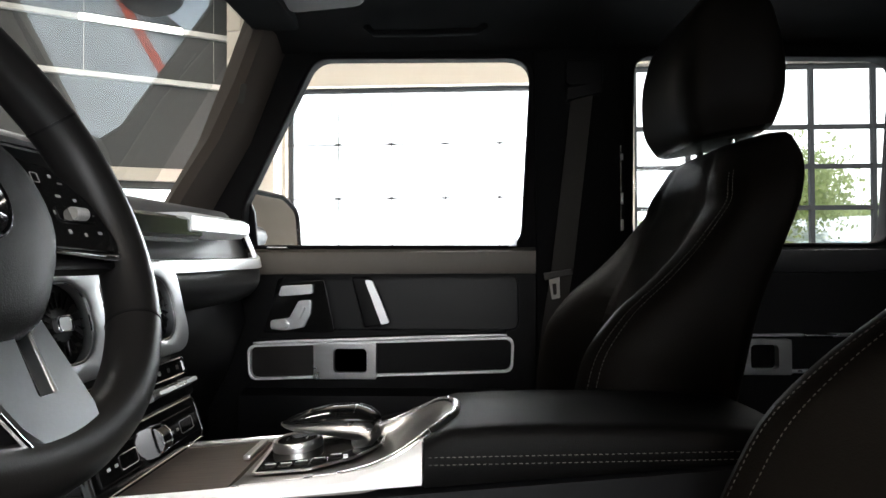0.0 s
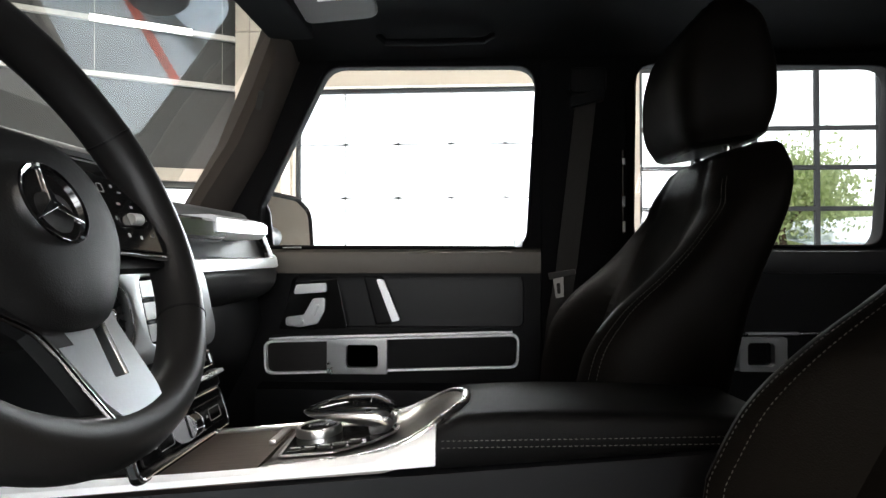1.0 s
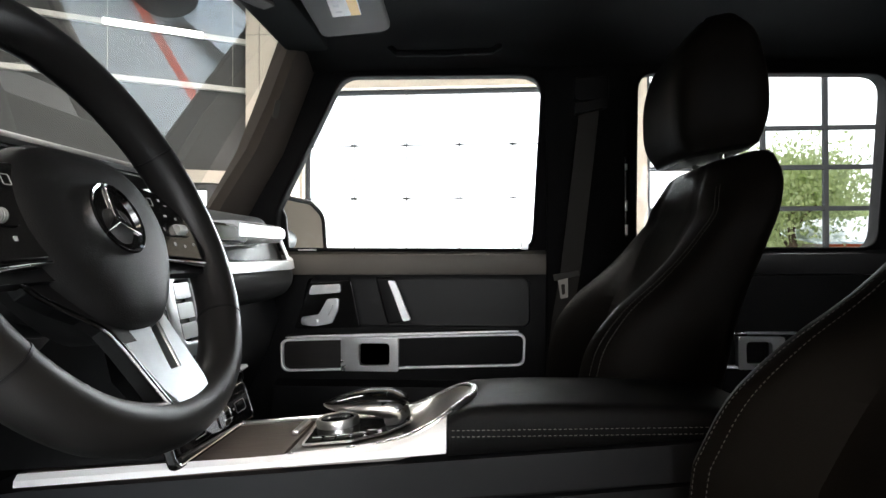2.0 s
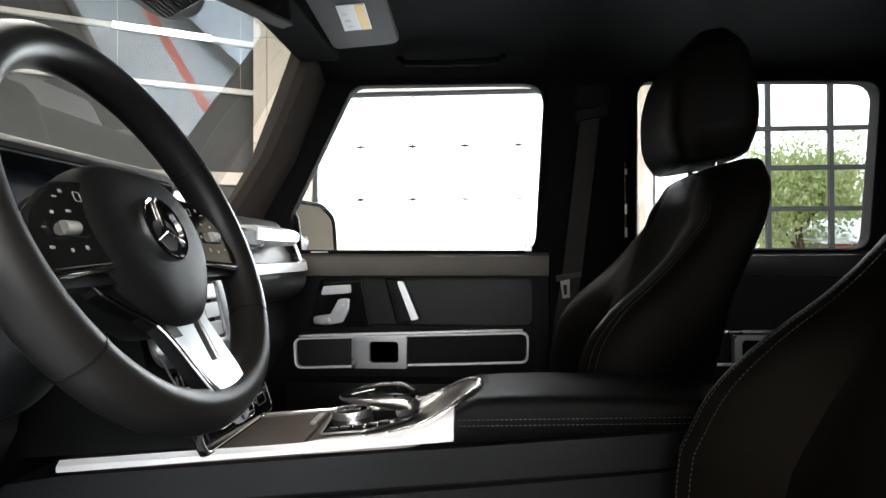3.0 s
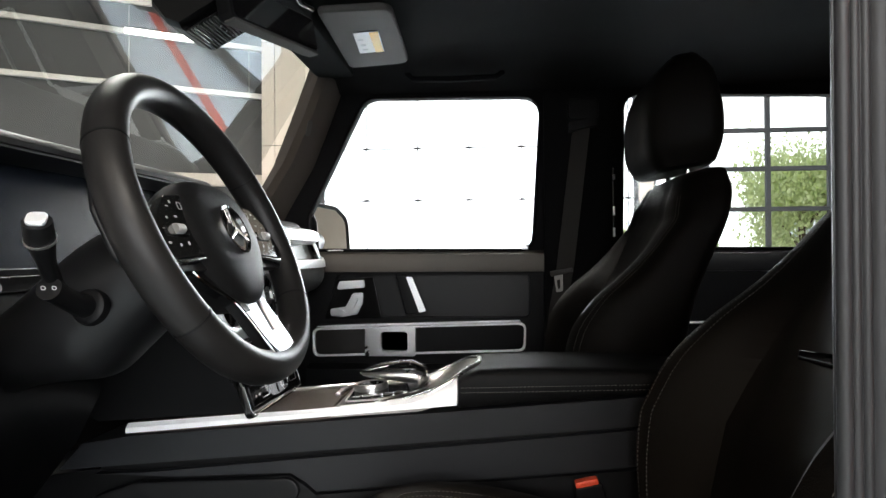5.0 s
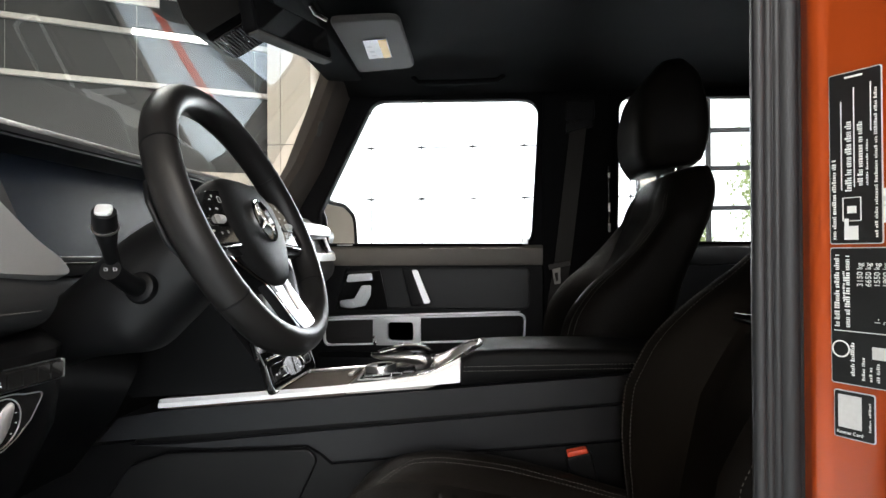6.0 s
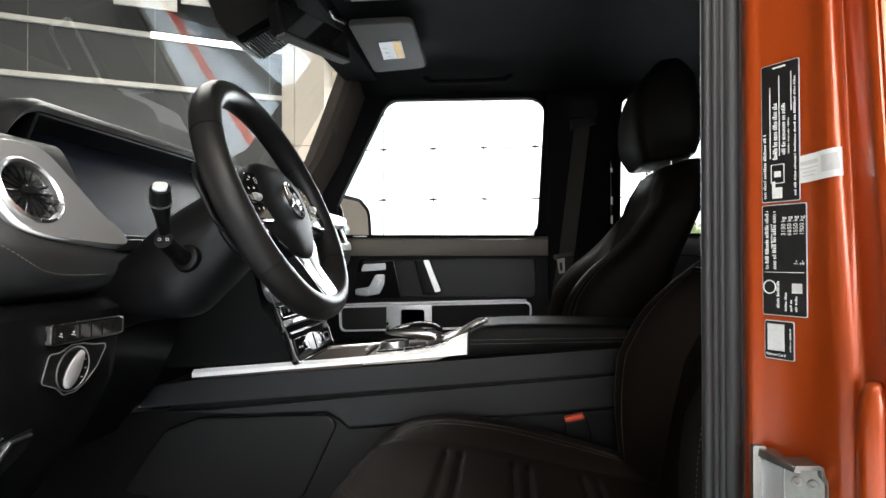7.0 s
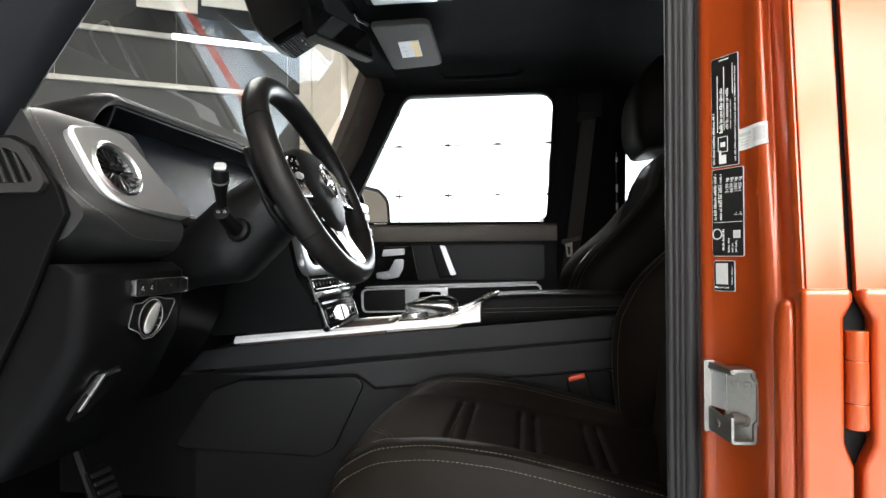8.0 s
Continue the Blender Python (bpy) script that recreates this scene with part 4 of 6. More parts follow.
        rings.append([c1 + (p - c1) * k - Vector((0, 0, h)) for p in hi])
    head = part("headrest", loft(rings), SEAT_LEATHER, ob)
    for s in (-0.07, 0.07):
        part("post", tube([(0.70 + dx + head_dx + lean * 0.33, yc + s, 1.45), (0.695 + dx + head_dx + lean * 0.42, yc + s, 1.56)], 0.006, 10), CHROME, head, "slim chrome headrest post")
    return ob


seat("car_seat", 0.37, -0.035, "black leather front seat with pale stitching, empty", 0.0, 0.04, 0.60, 0.036)
seat("car_seat", -0.365, 0.0, "black leather driver's seat with pale twin stitching", 0.28, 0.02, 0.92)


# ---- steering wheel ----
TILT_A = radians(24.8)
WC = Vector((-0.024, -0.36, 1.385))
W = basis(WC, (0, 1, 0), (-math.sin(TILT_A), 0, math.cos(TILT_A)))
wheel = thing("steering_wheel", tuple(WC), "black leather steering wheel with silver lower spokes", "steering wheel")
RM, RT = 0.171, 0.0185


def rim_pt(a, k=1.0):
    x, y = RM * math.cos(a), RM * math.sin(a)
    if y < -0.145:
        y = -0.145 + (y + 0.145) * 0.92
    return (x * k, y * k, 0)


rim = part("rim", moved(tube([rim_pt(2 * math.pi * i / 96) for i in range(96)], RT, 20, closed=True, side=(0, 0, 1), flat=1.12), W), LEATHER_WHEEL, wheel)
for deg in (28, 152, 215, 325):
    a = radians(deg)
    p0, p1 = rim_pt(a - 0.006), rim_pt(a + 0.006)
    part("seam", moved(tube([p0, p1], RT + 0.0006, 20, side=(0, 0, 1), flat=1.12), W), HARD, rim, "dark seam in the leather")
hub_rings = []
for z, k in ((-0.040, 0.90), (-0.020, 0.985), (-0.012, 1.0), (-0.004, 0.995), (0.004, 0.965), (0.010, 0.90), (0.0145, 0.78), (0.0175, 0.60), (0.0192, 0.40), (0.0198, 0.15)):
    ring = []
    for i in range(64):
        a = 2 * math.pi * i / 64
        c, s = math.cos(a), math.sin(a)
        x = 0.092 * math.copysign(abs(c) ** 0.72, c)
        y = (0.074 if s > 0 else 0.082) * math.copysign(abs(s) ** 0.72, s)
        x *= 1 - 0.34 * smooth(0.01, -0.085, y)
        ring.append((x * k, y * k - 0.014, z))
    hub_rings.append(ring)
hub = part("airbag_cover", moved(loft(hub_rings), W), LEATHER, wheel)
part("badge", moved(lathe([(0.0275, 0.0445), (0.0275, 0.0485), (0.0262, 0.0495), (0.0245, 0.0485), (0.0245, 0.0455)], 40), W @ Matrix.Translation((0, -0.0085, -0.0265)) @ Matrix.Diagonal((1.1, 1.1, 1, 1))), CHROME, hub, "chrome ring badge")
part("badge_face", moved(lathe([(0.0246, 0.044), (0.0246, 0.0462)], 40), W @ Matrix.Translation((0, -0.0085, -0.0265)) @ Matrix.Diagonal((1.1, 1.1, 1, 1))), GLOSS, hub)
star = bmesh.new()
star = join(star, *[prism([(0.0038, 0.0), (0.0, 0.0268), (-0.0038, 0.0)], 0.0025, 0.0008, W @ Matrix.Translation((0, -0.0085, 0.0195)) @ pose(0, 0, 0, 0, 0, a)) for a in (0, 120, 240)])
part("badge_spokes", star, CHROME, hub)
part("raised_word", lettering("AIRBAG", 0.0085, 0.0016, W @ Matrix.Translation((0.030, -0.056, 0.0148)) @ pose(0, 0, 0, -14, 10)), LEATHER_WHEEL, hub, "embossed word AIRBAG")
WP = W @ Matrix.Translation((0, -0.006, -0.011)) @ Matrix.Diagonal((0.94, 1, 1, 1))
for sg in (1, -1):
    # glossy pod that tapers to a point at the rim, with a bright lip under it
    pod = rounded([(sg * 0.076, 0.040), (sg * 0.112, 0.036), (sg * 0.146, 0.012), (sg * 0.1635, -0.022), (sg * 0.160, -0.032), (sg * 0.150, -0.034), (sg * 0.076, -0.030)], [0.004, 0.02, 0.03, 0.008, 0.006, 0.01, 0.004])
    pp = part("button_pod", prism(pod, 0.012, 0.002, WP @ Matrix.Translation((0, 0, 0.008))), GLOSS, wheel, "gloss black button pod")
    edge = [(sg * q[0], q[1], q[2]) for q in ((0.076, -0.032, 0.0185), (0.10, -0.034, 0.019), (0.13, -0.0365, 0.019), (0.152, -0.0375, 0.0185), (0.161, -0.0345, 0.018), (0.1655, -0.026, 0.0175), (0.163, -0.014, 0.017))]
    part("chrome_edge", moved(tube(edge, [0.0015, 0.0022, 0.0028, 0.0032, 0.0030, 0.0022, 0.0010], 10), WP), CHROME, pp, "thin chrome edge")
    lip = [(sg * 0.070, -0.034), (sg * 0.152, -0.040), (sg * 0.162, -0.034), (sg * 0.158, -0.042), (sg * 0.150, -0.045), (sg * 0.070, -0.044)]
    part("pod_lip", prism(rounded(lip, 0.004), 0.012, 0.003, WP @ Matrix.Translation((0, 0, 0.002))), HARD, pp)
    part("spoke", prism([(sg * 0.06, 0.034), (sg * 0.115, 0.032), (sg * 0.16, -0.006), (sg * 0.166, -0.036), (sg * 0.06, -0.046)], 0.014, 0.004, WP @ Matrix.Translation((0, 0, -0.007))), HARD, wheel)
    for k, (bx, by, bw, bh) in enumerate(((0.090, 0.025, 0.0075, 0.0075), (0.108, 0.028, 0.0035, 0.0028), (0.117, 0.023, 0.0055, 0.0012), (0.108, 0.012, 0.0055, 0.0022), (0.127, 0.010, 0.0035, 0.0024), (0.096, -0.002, 0.0028, 0.0032), (0.141, -0.002, 0.0060, 0.0010), (0.104, -0.017, 0.0034, 0.0034), (0.122, -0.019, 0.0028, 0.0030), (0.142, -0.017, 0.0050, 0.0022))):
        if k == 0:
            part("button_mark", moved(tube([(sg * bx + x, by + y, 0.0203) for x, y in rrect(bw, bh, 0.001, 2)], 0.0003, 5, closed=True), WP), DIM_PRINT, pp)
        else:
            part("button_mark", prism(rrect(bw, bh, 0.0005, 2, sg * bx, by), 0.0006, 0, WP @ Matrix.Translation((0, 0, 0.0198))), DIM_PRINT, pp)
    part("key_rocker", prism(rrect(0.044, 0.0125, 0.004, 3, sg * 0.118, -0.003), 0.0022, 0.0008, WP @ Matrix.Translation((0, 0, 0.0195))), GLOSS, pp)
    part("roller", moved(tube([(sg * 0.111, -0.003, 0.0225), (sg * 0.127, -0.003, 0.0225)], 0.0048, 18), WP), STEEL, pp, "knurled silver roller")
    for q in range(7):
        x = sg * (0.1125 + 0.0022 * q)
        part("roller_rib", moved(tube([(x - 0.0003, -0.003, 0.0225), (x + 0.0003, -0.003, 0.0225)], 0.0052, 14), WP), VENT_SILVER, pp)
# broad forked lower spoke with a slot, bright at its foot
WS = W @ Matrix.Translation((0, 0, -0.030)) @ pose(0, 0, 0, -11.8)
spoke = part("lower_spoke", plate(rounded([(0.044, -0.072), (-0.034, -0.072), (-0.033, -0.090), (-0.023, -0.150), (-0.014, -0.167), (0.032, -0.167), (0.039, -0.150), (0.042, -0.100)], [0.004, 0.004, 0.02, 0.02, 0.010, 0.010, 0.02, 0.02]), [rounded([(0.031, -0.084), (0.0165, -0.084), (0.0005, -0.137), (0.0170, -0.137)], 0.0022)], 0.013, 0.0035, WS), SPOKE, wheel, "satin grey metal lower spoke with a slot")
part("slot_floor", prism([(0.034, -0.080), (0.012, -0.080), (-0.003, -0.141), (0.020, -0.141)], 0.003, 0, WS @ Matrix.Translation((0, 0, -0.001))), HARD, spoke, "black floor of the slot")
part("slot_edge", moved(tube([(0.0305, -0.086, 0.0110), (0.0172, -0.1355, 0.0110), (0.0150, -0.1375, 0.0110), (0.0025, -0.1375, 0.0110)], 0.0014, 8), WS), SATIN, spoke)
wing = rounded([(-0.026, -0.060), (-0.094, -0.040), (-0.091, -0.056), (-0.073, -0.069), (-0.053, -0.079), (-0.042, -0.090), (-0.035, -0.112), (-0.024, -0.158), (-0.018, -0.164), (-0.014, -0.110)], 0.003)
part("spoke_filler", prism(wing, 0.012, 0.003, W @ Matrix.Translation((0, 0, -0.020)) @ pose(0, 0, 0, -7)), HARD, wheel, "black filler beside the silver spoke")
line = [(-0.101, -0.040, 0.000), (-0.098, -0.050, 0.001), (-0.091, -0.059, 0.002), (-0.075, -0.070, 0.003), (-0.056, -0.080, 0.003), (-0.0445, -0.090, 0.005), (-0.038, -0.108, 0.008), (-0.033, -0.130, 0.011), (-0.027, -0.152, 0.014), (-0.022, -0.165, 0.016)]
part("chrome_line", moved(tube(soften(line, False), 0.0020, 8), W), CHROME, wheel, "thin chrome trim line")
for sg in (1, -1):
    pad = rounded([(sg * 0.075, 0.052), (sg * 0.128, 0.066), (sg * 0.142, 0.036), (sg * 0.140, -0.014), (sg * 0.120, -0.036), (sg * 0.085, -0.020)], 0.012)
    part("shift_paddle", prism(pad, 0.007, 0.003, W @ Matrix.Translation((0, 0, -0.046)), 3), SOFT, wheel, "black shift paddle")

# ---- steering column and stalks ----
column = thing("steering_column", (-0.1, -0.36, 1.3), "black moulded steering column shroud", "steering column")
ds = [0.022, 0.03, 0.06, 0.075, 0.10, 0.14, 0.18, 0.22, 0.27, 0.32]
col_x = curve(ds, [0.036, 0.054, 0.058, 0.062, 0.066, 0.069, 0.070, 0.064, 0.056, 0.05])
col_y = curve(ds, [0.036, 0.054, 0.057, 0.060, 0.064, 0.069, 0.070, 0.058, 0.045, 0.04])
col_drop = curve(ds, [0, 0, -0.002, -0.005, -0.011, -0.020, -0.030, -0.030, -0.028, -0.028])
rings = []
for d in np.linspace(0.022, 0.32, 40):
    rings.append([W @ Vector((col_x(d) * math.copysign(abs(math.cos(a)) ** 0.9, math.cos(a)), col_y(d) * math.sin(a) + col_drop(d), -d)) for a in (2 * math.pi * i / 56 for i in range(56))])
part("shroud", loft(rings), SOFT, column)
col_ring = [W @ Vector((0.0600 * math.cos(a), 0.0585 * math.sin(a) - 0.004, -0.070)) for a in (2 * math.pi * i / 56 for i in range(56))]
part("collar", tube(col_ring, 0.0055, 12, closed=True), SOFT, column)


TIP = Vector((-0.100, -0.541, 1.386))
sel = part("selector_stalk", tube([(-0.130, -0.42, 1.306), (-0.130, -0.462, 1.314), (-0.124, -0.488, 1.330), (-0.115, -0.511, 1.352), (-0.106, -0.530, 1.372), TIP], [0.0072, 0.0075, 0.0078, 0.0085, 0.0125, 0.0118], 18), HARD, column, "black stalk with a silver end cap")
sd = Vector((0.006, -0.013, 0.014)).normalized()
part("collar", tube([Vector((-0.1065, -0.529, 1.371)) - sd * 0.001, Vector((-0.1065, -0.529, 1.371)) + sd * 0.001], 0.0135, 20), SATIN, sel)
part("end_cap", prism(rrect(0.0165, 0.015, 0.0045), 0.005, 0.0018, basis(TIP, Vector((1, 0.4, 0)), sd.cross(Vector((1, 0.4, 0))))), SILVER, sel, "square silver button")
ls = part("light_stalk", tube([(-0.128, -0.415, 1.298), (-0.126, -0.455, 1.308), (-0.122, -0.482, 1.318), (-0.119, -0.502, 1.326)], [0.013, 0.011, 0.0105, 0.0115], 18), HARD, column, "short black stalk with printed marks")
for dz in (-0.003, 0.004):
    part("print_mark", moved(tube([(dz * 1.4 + x, y, 0.0004) for x, y in rrect(0.0036, 0.0032, 0.0012, 3)], 0.0003, 5, closed=True), basis((-0.1185, -0.5035, 1.3265), (1, 0.15, 0), (0, -0.3, 1))), GREY_LABEL, ls)
part("boot", lathe([(0.020, -0.004), (0.018, 0.004), (0.012, 0.008)], 24, basis((-0.127, -0.432, 1.303), (1, 0, 0), (0, 0.2, 1))), HARD, column)


# ---- dashboard ----
dash = thing("dashboard", (-0.35, 0, 0.95), "black leather dashboard with silver trim", "dashboard")


def section(y):
    """The dashboard's outline in x and z at y."""
    e = smooth(0.63, 0.69, y) if y > 0 else 0.45 * smooth(0.655, 0.70, -y)
    h = smooth(0.16, 0.20, y) if y > 0 else smooth(-0.46, -0.50, y)
    k = 1 - h
    top = 1.452 - 0.010 * e - 0.03 * k
    c = 0.018 * smooth(0.600, 0.688, -y) ** 2
    back = [(-0.56, 1.40), (-0.42, 1.425 - 0.03 * k), (-0.30 - 0.06 * k, top)]
    if y < 0:
        return back + [(-0.264 - 0.012 * e - 0.10 * k, top - 0.004), (-0.248 - 0.012 * e - 0.12 * k, 1.425 - 0.02 * e - 0.03 * k), (-0.229 - 0.012 * e - 0.12 * k, 1.385 - 0.03 * k), (-0.210 - 0.012 * e - 0.10 * k, 1.345 - 0.010 * k), (-0.193 - 0.010 * e - 0.09 * k, 1.326 + 0.2 * c),
                       (-0.181 - 0.010 * e - 0.09 * k, 1.309 + 0.4 * c), (-0.180 - 0.012 * e - 0.09 * k, 1.290 + c), (-0.196 - 0.02 * e - 0.07 * k, 1.266 + c), (-0.250 - 0.04 * k, 1.250 + c), (-0.30, 1.238), (-0.56, 1.238)]
    return back + [(-0.256 - 0.018 * e - 0.10 * k, top - 0.004), (-0.236 - 0.02 * e - 0.12 * k, 1.425 - 0.02 * e - 0.03 * k), (-0.217 - 0.03 * e - 0.12 * k, 1.385 - 0.03 * k), (-0.203 - 0.03 * e - 0.10 * k, 1.345 - 0.010 * k), (-0.186 - 0.03 * e - 0.09 * k, 1.334),
                   (-0.176 - 0.035 * e - 0.09 * k, 1.316), (-0.178 - 0.04 * e - 0.09 * k, 1.290), (-0.198 - 0.03 * e - 0.07 * k, 1.264), (-0.250 - 0.04 * k, 1.246), (-0.30, 1.238), (-0.56, 1.238)]


ys = sorted(set(np.round(np.concatenate([np.linspace(-0.704, 0.705, 80), np.linspace(0.14, 0.22, 9), np.linspace(-0.52, -0.44, 9)]), 4)))
pad = part("top_pad", loft([soften([(x, y, z) for x, z in section(y)]) for y in ys]), LEATHER_DASH, dash)
def pad_edge(y, i, f, lift):
    (x0, z0), (x1, z1) = section(y)[i], section(y)[i + 1]
    d = Vector((z1 - z0, 0, x0 - x1)).normalized()
    d = d if d.x > 0 else -d
    return Vector((x0 + (x1 - x0) * f, y, z0 + (z1 - z0) * f)) + d * lift


seam = [pad_edge(-0.692, i, f, 0.0010) for i in range(2, 7) for f in (0.0, 0.25, 0.5, 0.75)]
for y, q in ((-0.691, 7.0), (-0.690, 7.3), (-0.687, 7.6), (-0.682, 7.9), (-0.674, 8.2), (-0.662, 8.5), (-0.646, 8.8), (-0.625, 9.05), (-0.595, 9.2), (-0.56, 9.25), (-0.52, 9.25), (-0.49, 9.25)):
    seam.append(pad_edge(y, int(q), q - int(q), 0.0012))
part("stitching", stitches(soften(seam, False), 0.0036, 0.0024, 0.0006), THREAD, pad, "pale grey stitching")
glove = [(-0.60, 1.245), (-0.245, 1.25), (-0.235, 1.20), (-0.27, 1.10), (-0.33, 0.98), (-0.60, 0.92)]
part("glovebox", bevel(loft([[(x, y, z) for x, z in glove] for y in (0.17, 0.70)]), 0.01), SOFT, dash)
knee = [(-0.60, 1.25), (-0.200, 1.252), (-0.182, 1.240), (-0.183, 1.205), (-0.192, 1.150), (-0.228, 1.08), (-0.305, 0.985), (-0.60, 0.93)]
rings = []
for y, s in ((-0.702, -0.028), (-0.6995, -0.018), (-0.695, -0.010), (-0.688, -0.0045), (-0.678, -0.0015), (-0.66, 0.0), (-0.56, 0.0), (-0.50, -0.003), (-0.465, -0.02), (-0.44, -0.06), (-0.30, -0.10), (-0.17, -0.10)):
    rings.append([(x + (s if i not in (0, 7) else 0), y, z) for i, (x, z) in enumerate(knee)])
part("knee_panel", loft(rings), KNEE_SHADE, dash)
part("side_cover", prism(rounded([(-0.50, 1.405), (-0.270, 1.405), (-0.246, 1.392), (-0.212, 1.345), (-0.200, 1.311), (-0.218, 1.278), (-0.255, 1.194), (-0.296, 1.116), (-0.36, 0.98), (-0.50, 0.95)], [0.01, 0.01, 0.008, 0.008, 0.008, 0.006, 0.01, 0.01, 0.01, 0.01]), 0.012, 0.004, at_y(-0.703)), KNEE_SHADE, dash)
sv = part("side_vent", plate(rounded([(-0.40, 1.402), (-0.268, 1.400), (-0.248, 1.390), (-0.220, 1.348), (-0.228, 1.336), (-0.40, 1.336)], 0.007), [rounded([(-0.39, 1.390), (-0.272, 1.3885), (-0.255, 1.3815), (-0.235, 1.351), (-0.241, 1.347), (-0.39, 1.347)], 0.003)], 0.009, 0.003, at_y(-0.714)), LEATHER_DASH, dash, "black side vent with slats")
part("opening", prism([(-0.392, 1.392), (-0.254, 1.392), (-0.232, 1.346), (-0.392, 1.346)], 0.002, 0, at_y(-0.7145)), HARD, sv)
for i in range(9):
    x = -0.372 + 0.0135 * i
    part("slat", prism([(x - 0.002, 1.389), (x + 0.001, 1.389), (x + 0.020, 1.348), (x + 0.016, 1.348)], 0.005, 0.001, at_y(-0.7168)), LEATHER_DASH, sv)


def round_vent(parent, o, xdir, ydir, r):
    """A turbine vent: slim bright ring, deep black bowl, many thin blades and a small knob."""
    m = basis(o, xdir, ydir)
    v = part("air_vent", lathe([(r, -0.004), (r + 0.0045, 0.0), (r + 0.005, 0.004), (r + 0.002, 0.006), (r - 0.001, 0.003), (r - 0.003, -0.012)], 56, m), SATIN, parent, "silver ringed round air vent")
    part("bowl", lathe([(r - 0.001, -0.004), (r - 0.003, -0.0105), (0.004, -0.0115)], 40, m), HARD, v)
    for i in range(18):
        b = box(0.006, r - 0.003, -0.0004, 0.0004, -0.0085, -0.0005, 0.0002, 1, m @ pose(0, 0, 0, 0, 0, 20 * i) @ pose(0, 0, 0, -22))
        part("blade", b, GLOSS, v)
    part("hub", lathe([(0.009, -0.006), (0.008, 0.000), (0.006, 0.001)], 24, m), GLOSS, v)
    part("knob", prism(rrect(0.017, 0.010, 0.002), 0.005, 0.001, m @ Matrix.Translation((0, 0, -0.001))), GLOSS, v)
    return v


VX = Vector((0.087, 0.996, 0.0)).normalized()
VY = Vector((-0.423, 0.0, 0.906))
vo = Vector((-0.214, -0.610, 1.375))
OUTLINE = spline_loop([(-0.057, 0.044), (-0.030, 0.058), (0.010, 0.063), (0.042, 0.057), (0.066, 0.026), (0.094, -0.018), (0.118, -0.044), (0.116, -0.062), (0.055, -0.060), (-0.012, -0.051), (-0.041, -0.028)])
LEFT_EDGE = [p for p in OUTLINE if p[0] < 0.075 and p[1] < 0.0] + [p for p in OUTLINE if p[0] < 0.0 and p[1] >= 0.0]
vm = basis(vo, VX, VY)
vf = part("vent_frame", plate(OUTLINE, [rrect(0.080, 0.080, 0.0399, 9)], 0.018, 0.006, vm @ Matrix.Translation((0, 0, -0.012))), VENT_SILVER, dash, "silver painted vent surround")
# tapered pale strip stands for the highlight along the left and lower chamfer
part("bright_edge", moved(tube([(x * 0.965, y * 0.965, 0) for x, y in LEFT_EDGE], [0.0038 * math.sin(math.pi * (i + 0.6) / (len(LEFT_EDGE) + 0.2)) ** 0.6 for i in range(len(LEFT_EDGE))], 10), vm @ Matrix.Translation((0, 0, 0.0028))), BRUSHED, vf, "pale strip standing for the highlight on the chamfer")
round_vent(dash, vo + (vm.to_3x3() @ Vector((0, 0, 0.004))), VX, VY, 0.0355)
# passenger's vent and trim
part("trim_strip", loft([[(-0.168 - 0.035 * smooth(0.62, 0.70, y) + dx, y, z + 0.012 * smooth(0.60, 0.69, y)) for dx, z in ((-0.002, 1.324), (-0.006, 1.344), (-0.024, 1.346), (-0.022, 1.324))] for y in np.linspace(0.19, 0.695, 24)]), SILVER, dash, "silver trim strip")
pv = basis((-0.212, 0.655, 1.376), (-0.30, 0.95, 0), (-0.38, 0, 0.92))
part("vent_surround", plate(rrect(0.075, 0.095, 0.022, 6), [rrect(0.044, 0.064, 0.02, 6)], 0.008, 0.002, pv), SILVER, dash, "silver vent surround")
part("vent_mouth", prism(rrect(0.046, 0.066, 0.021, 6), 0.003, 0, pv), GLOSS, dash)
gh = part("grab_handle", bevel(loft([[(-0.225, y, 1.412), (-0.166, y, 1.413), (-0.158, y, 1.408), (-0.158, y, 1.384), (-0.172, y, 1.374), (-0.225, y, 1.372)] for y in np.linspace(0.09, 0.30, 8)]), 0.003), GLOSS, dash, "dark grab handle")
part("handle_end", bevel(loft([[(-0.230 - d, y, 1.420 - d), (-0.163 - d, y, 1.4205 - d), (-0.1545 - d, y, 1.415 - d), (-0.1545 - d, y, 1.392 + d), (-0.168 - d, y, 1.382 + d), (-0.230 - d, y, 1.380 + d)] for y, d in ((0.255, 0.0), (0.35, 0.0), (0.45, 0.0005), (0.505, 0.002), (0.520, 0.005), (0.530, 0.010))]), 0.004, 4), SILVER, gh, "bright silver handle end")

# instrument hood and wide screen
HOOD_RUN = [(-0.510 - 0.05 * math.cos(w), 1.2 * (1 - math.sin(w)), 0.056 * (1 - math.sin(w))) for w in np.linspace(0, math.pi / 2, 12)] + [(-0.3, 0, 0), (0.05, 0, 0), (0.15, 0, 0.0), (0.175, 0.4, 0.006), (0.19, 1, 0.02)]
part("instrument_hood", loft([[(-0.276 - 0.012 * t, y, 1.5015 - q), (-0.2725 - 0.012 * t, y, 1.4955 - q), (-0.276 - 0.012 * t, y, 1.4895 - q), (-0.300 - 0.008 * t, y, 1.4885 - q), (-0.36, y, 1.486 - q), (-0.47, y, 1.43 - q * 0.5), (-0.47, y, 1.44 - q * 0.5), (-0.40, y, 1.492 - q * 0.9), (-0.31, y, 1.507 - q), (-0.285 - 0.006 * t, y, 1.506 - q)]
                              for y, t, q in HOOD_RUN]), LEATHER_DASH, dash, "leather covered instrument hood")
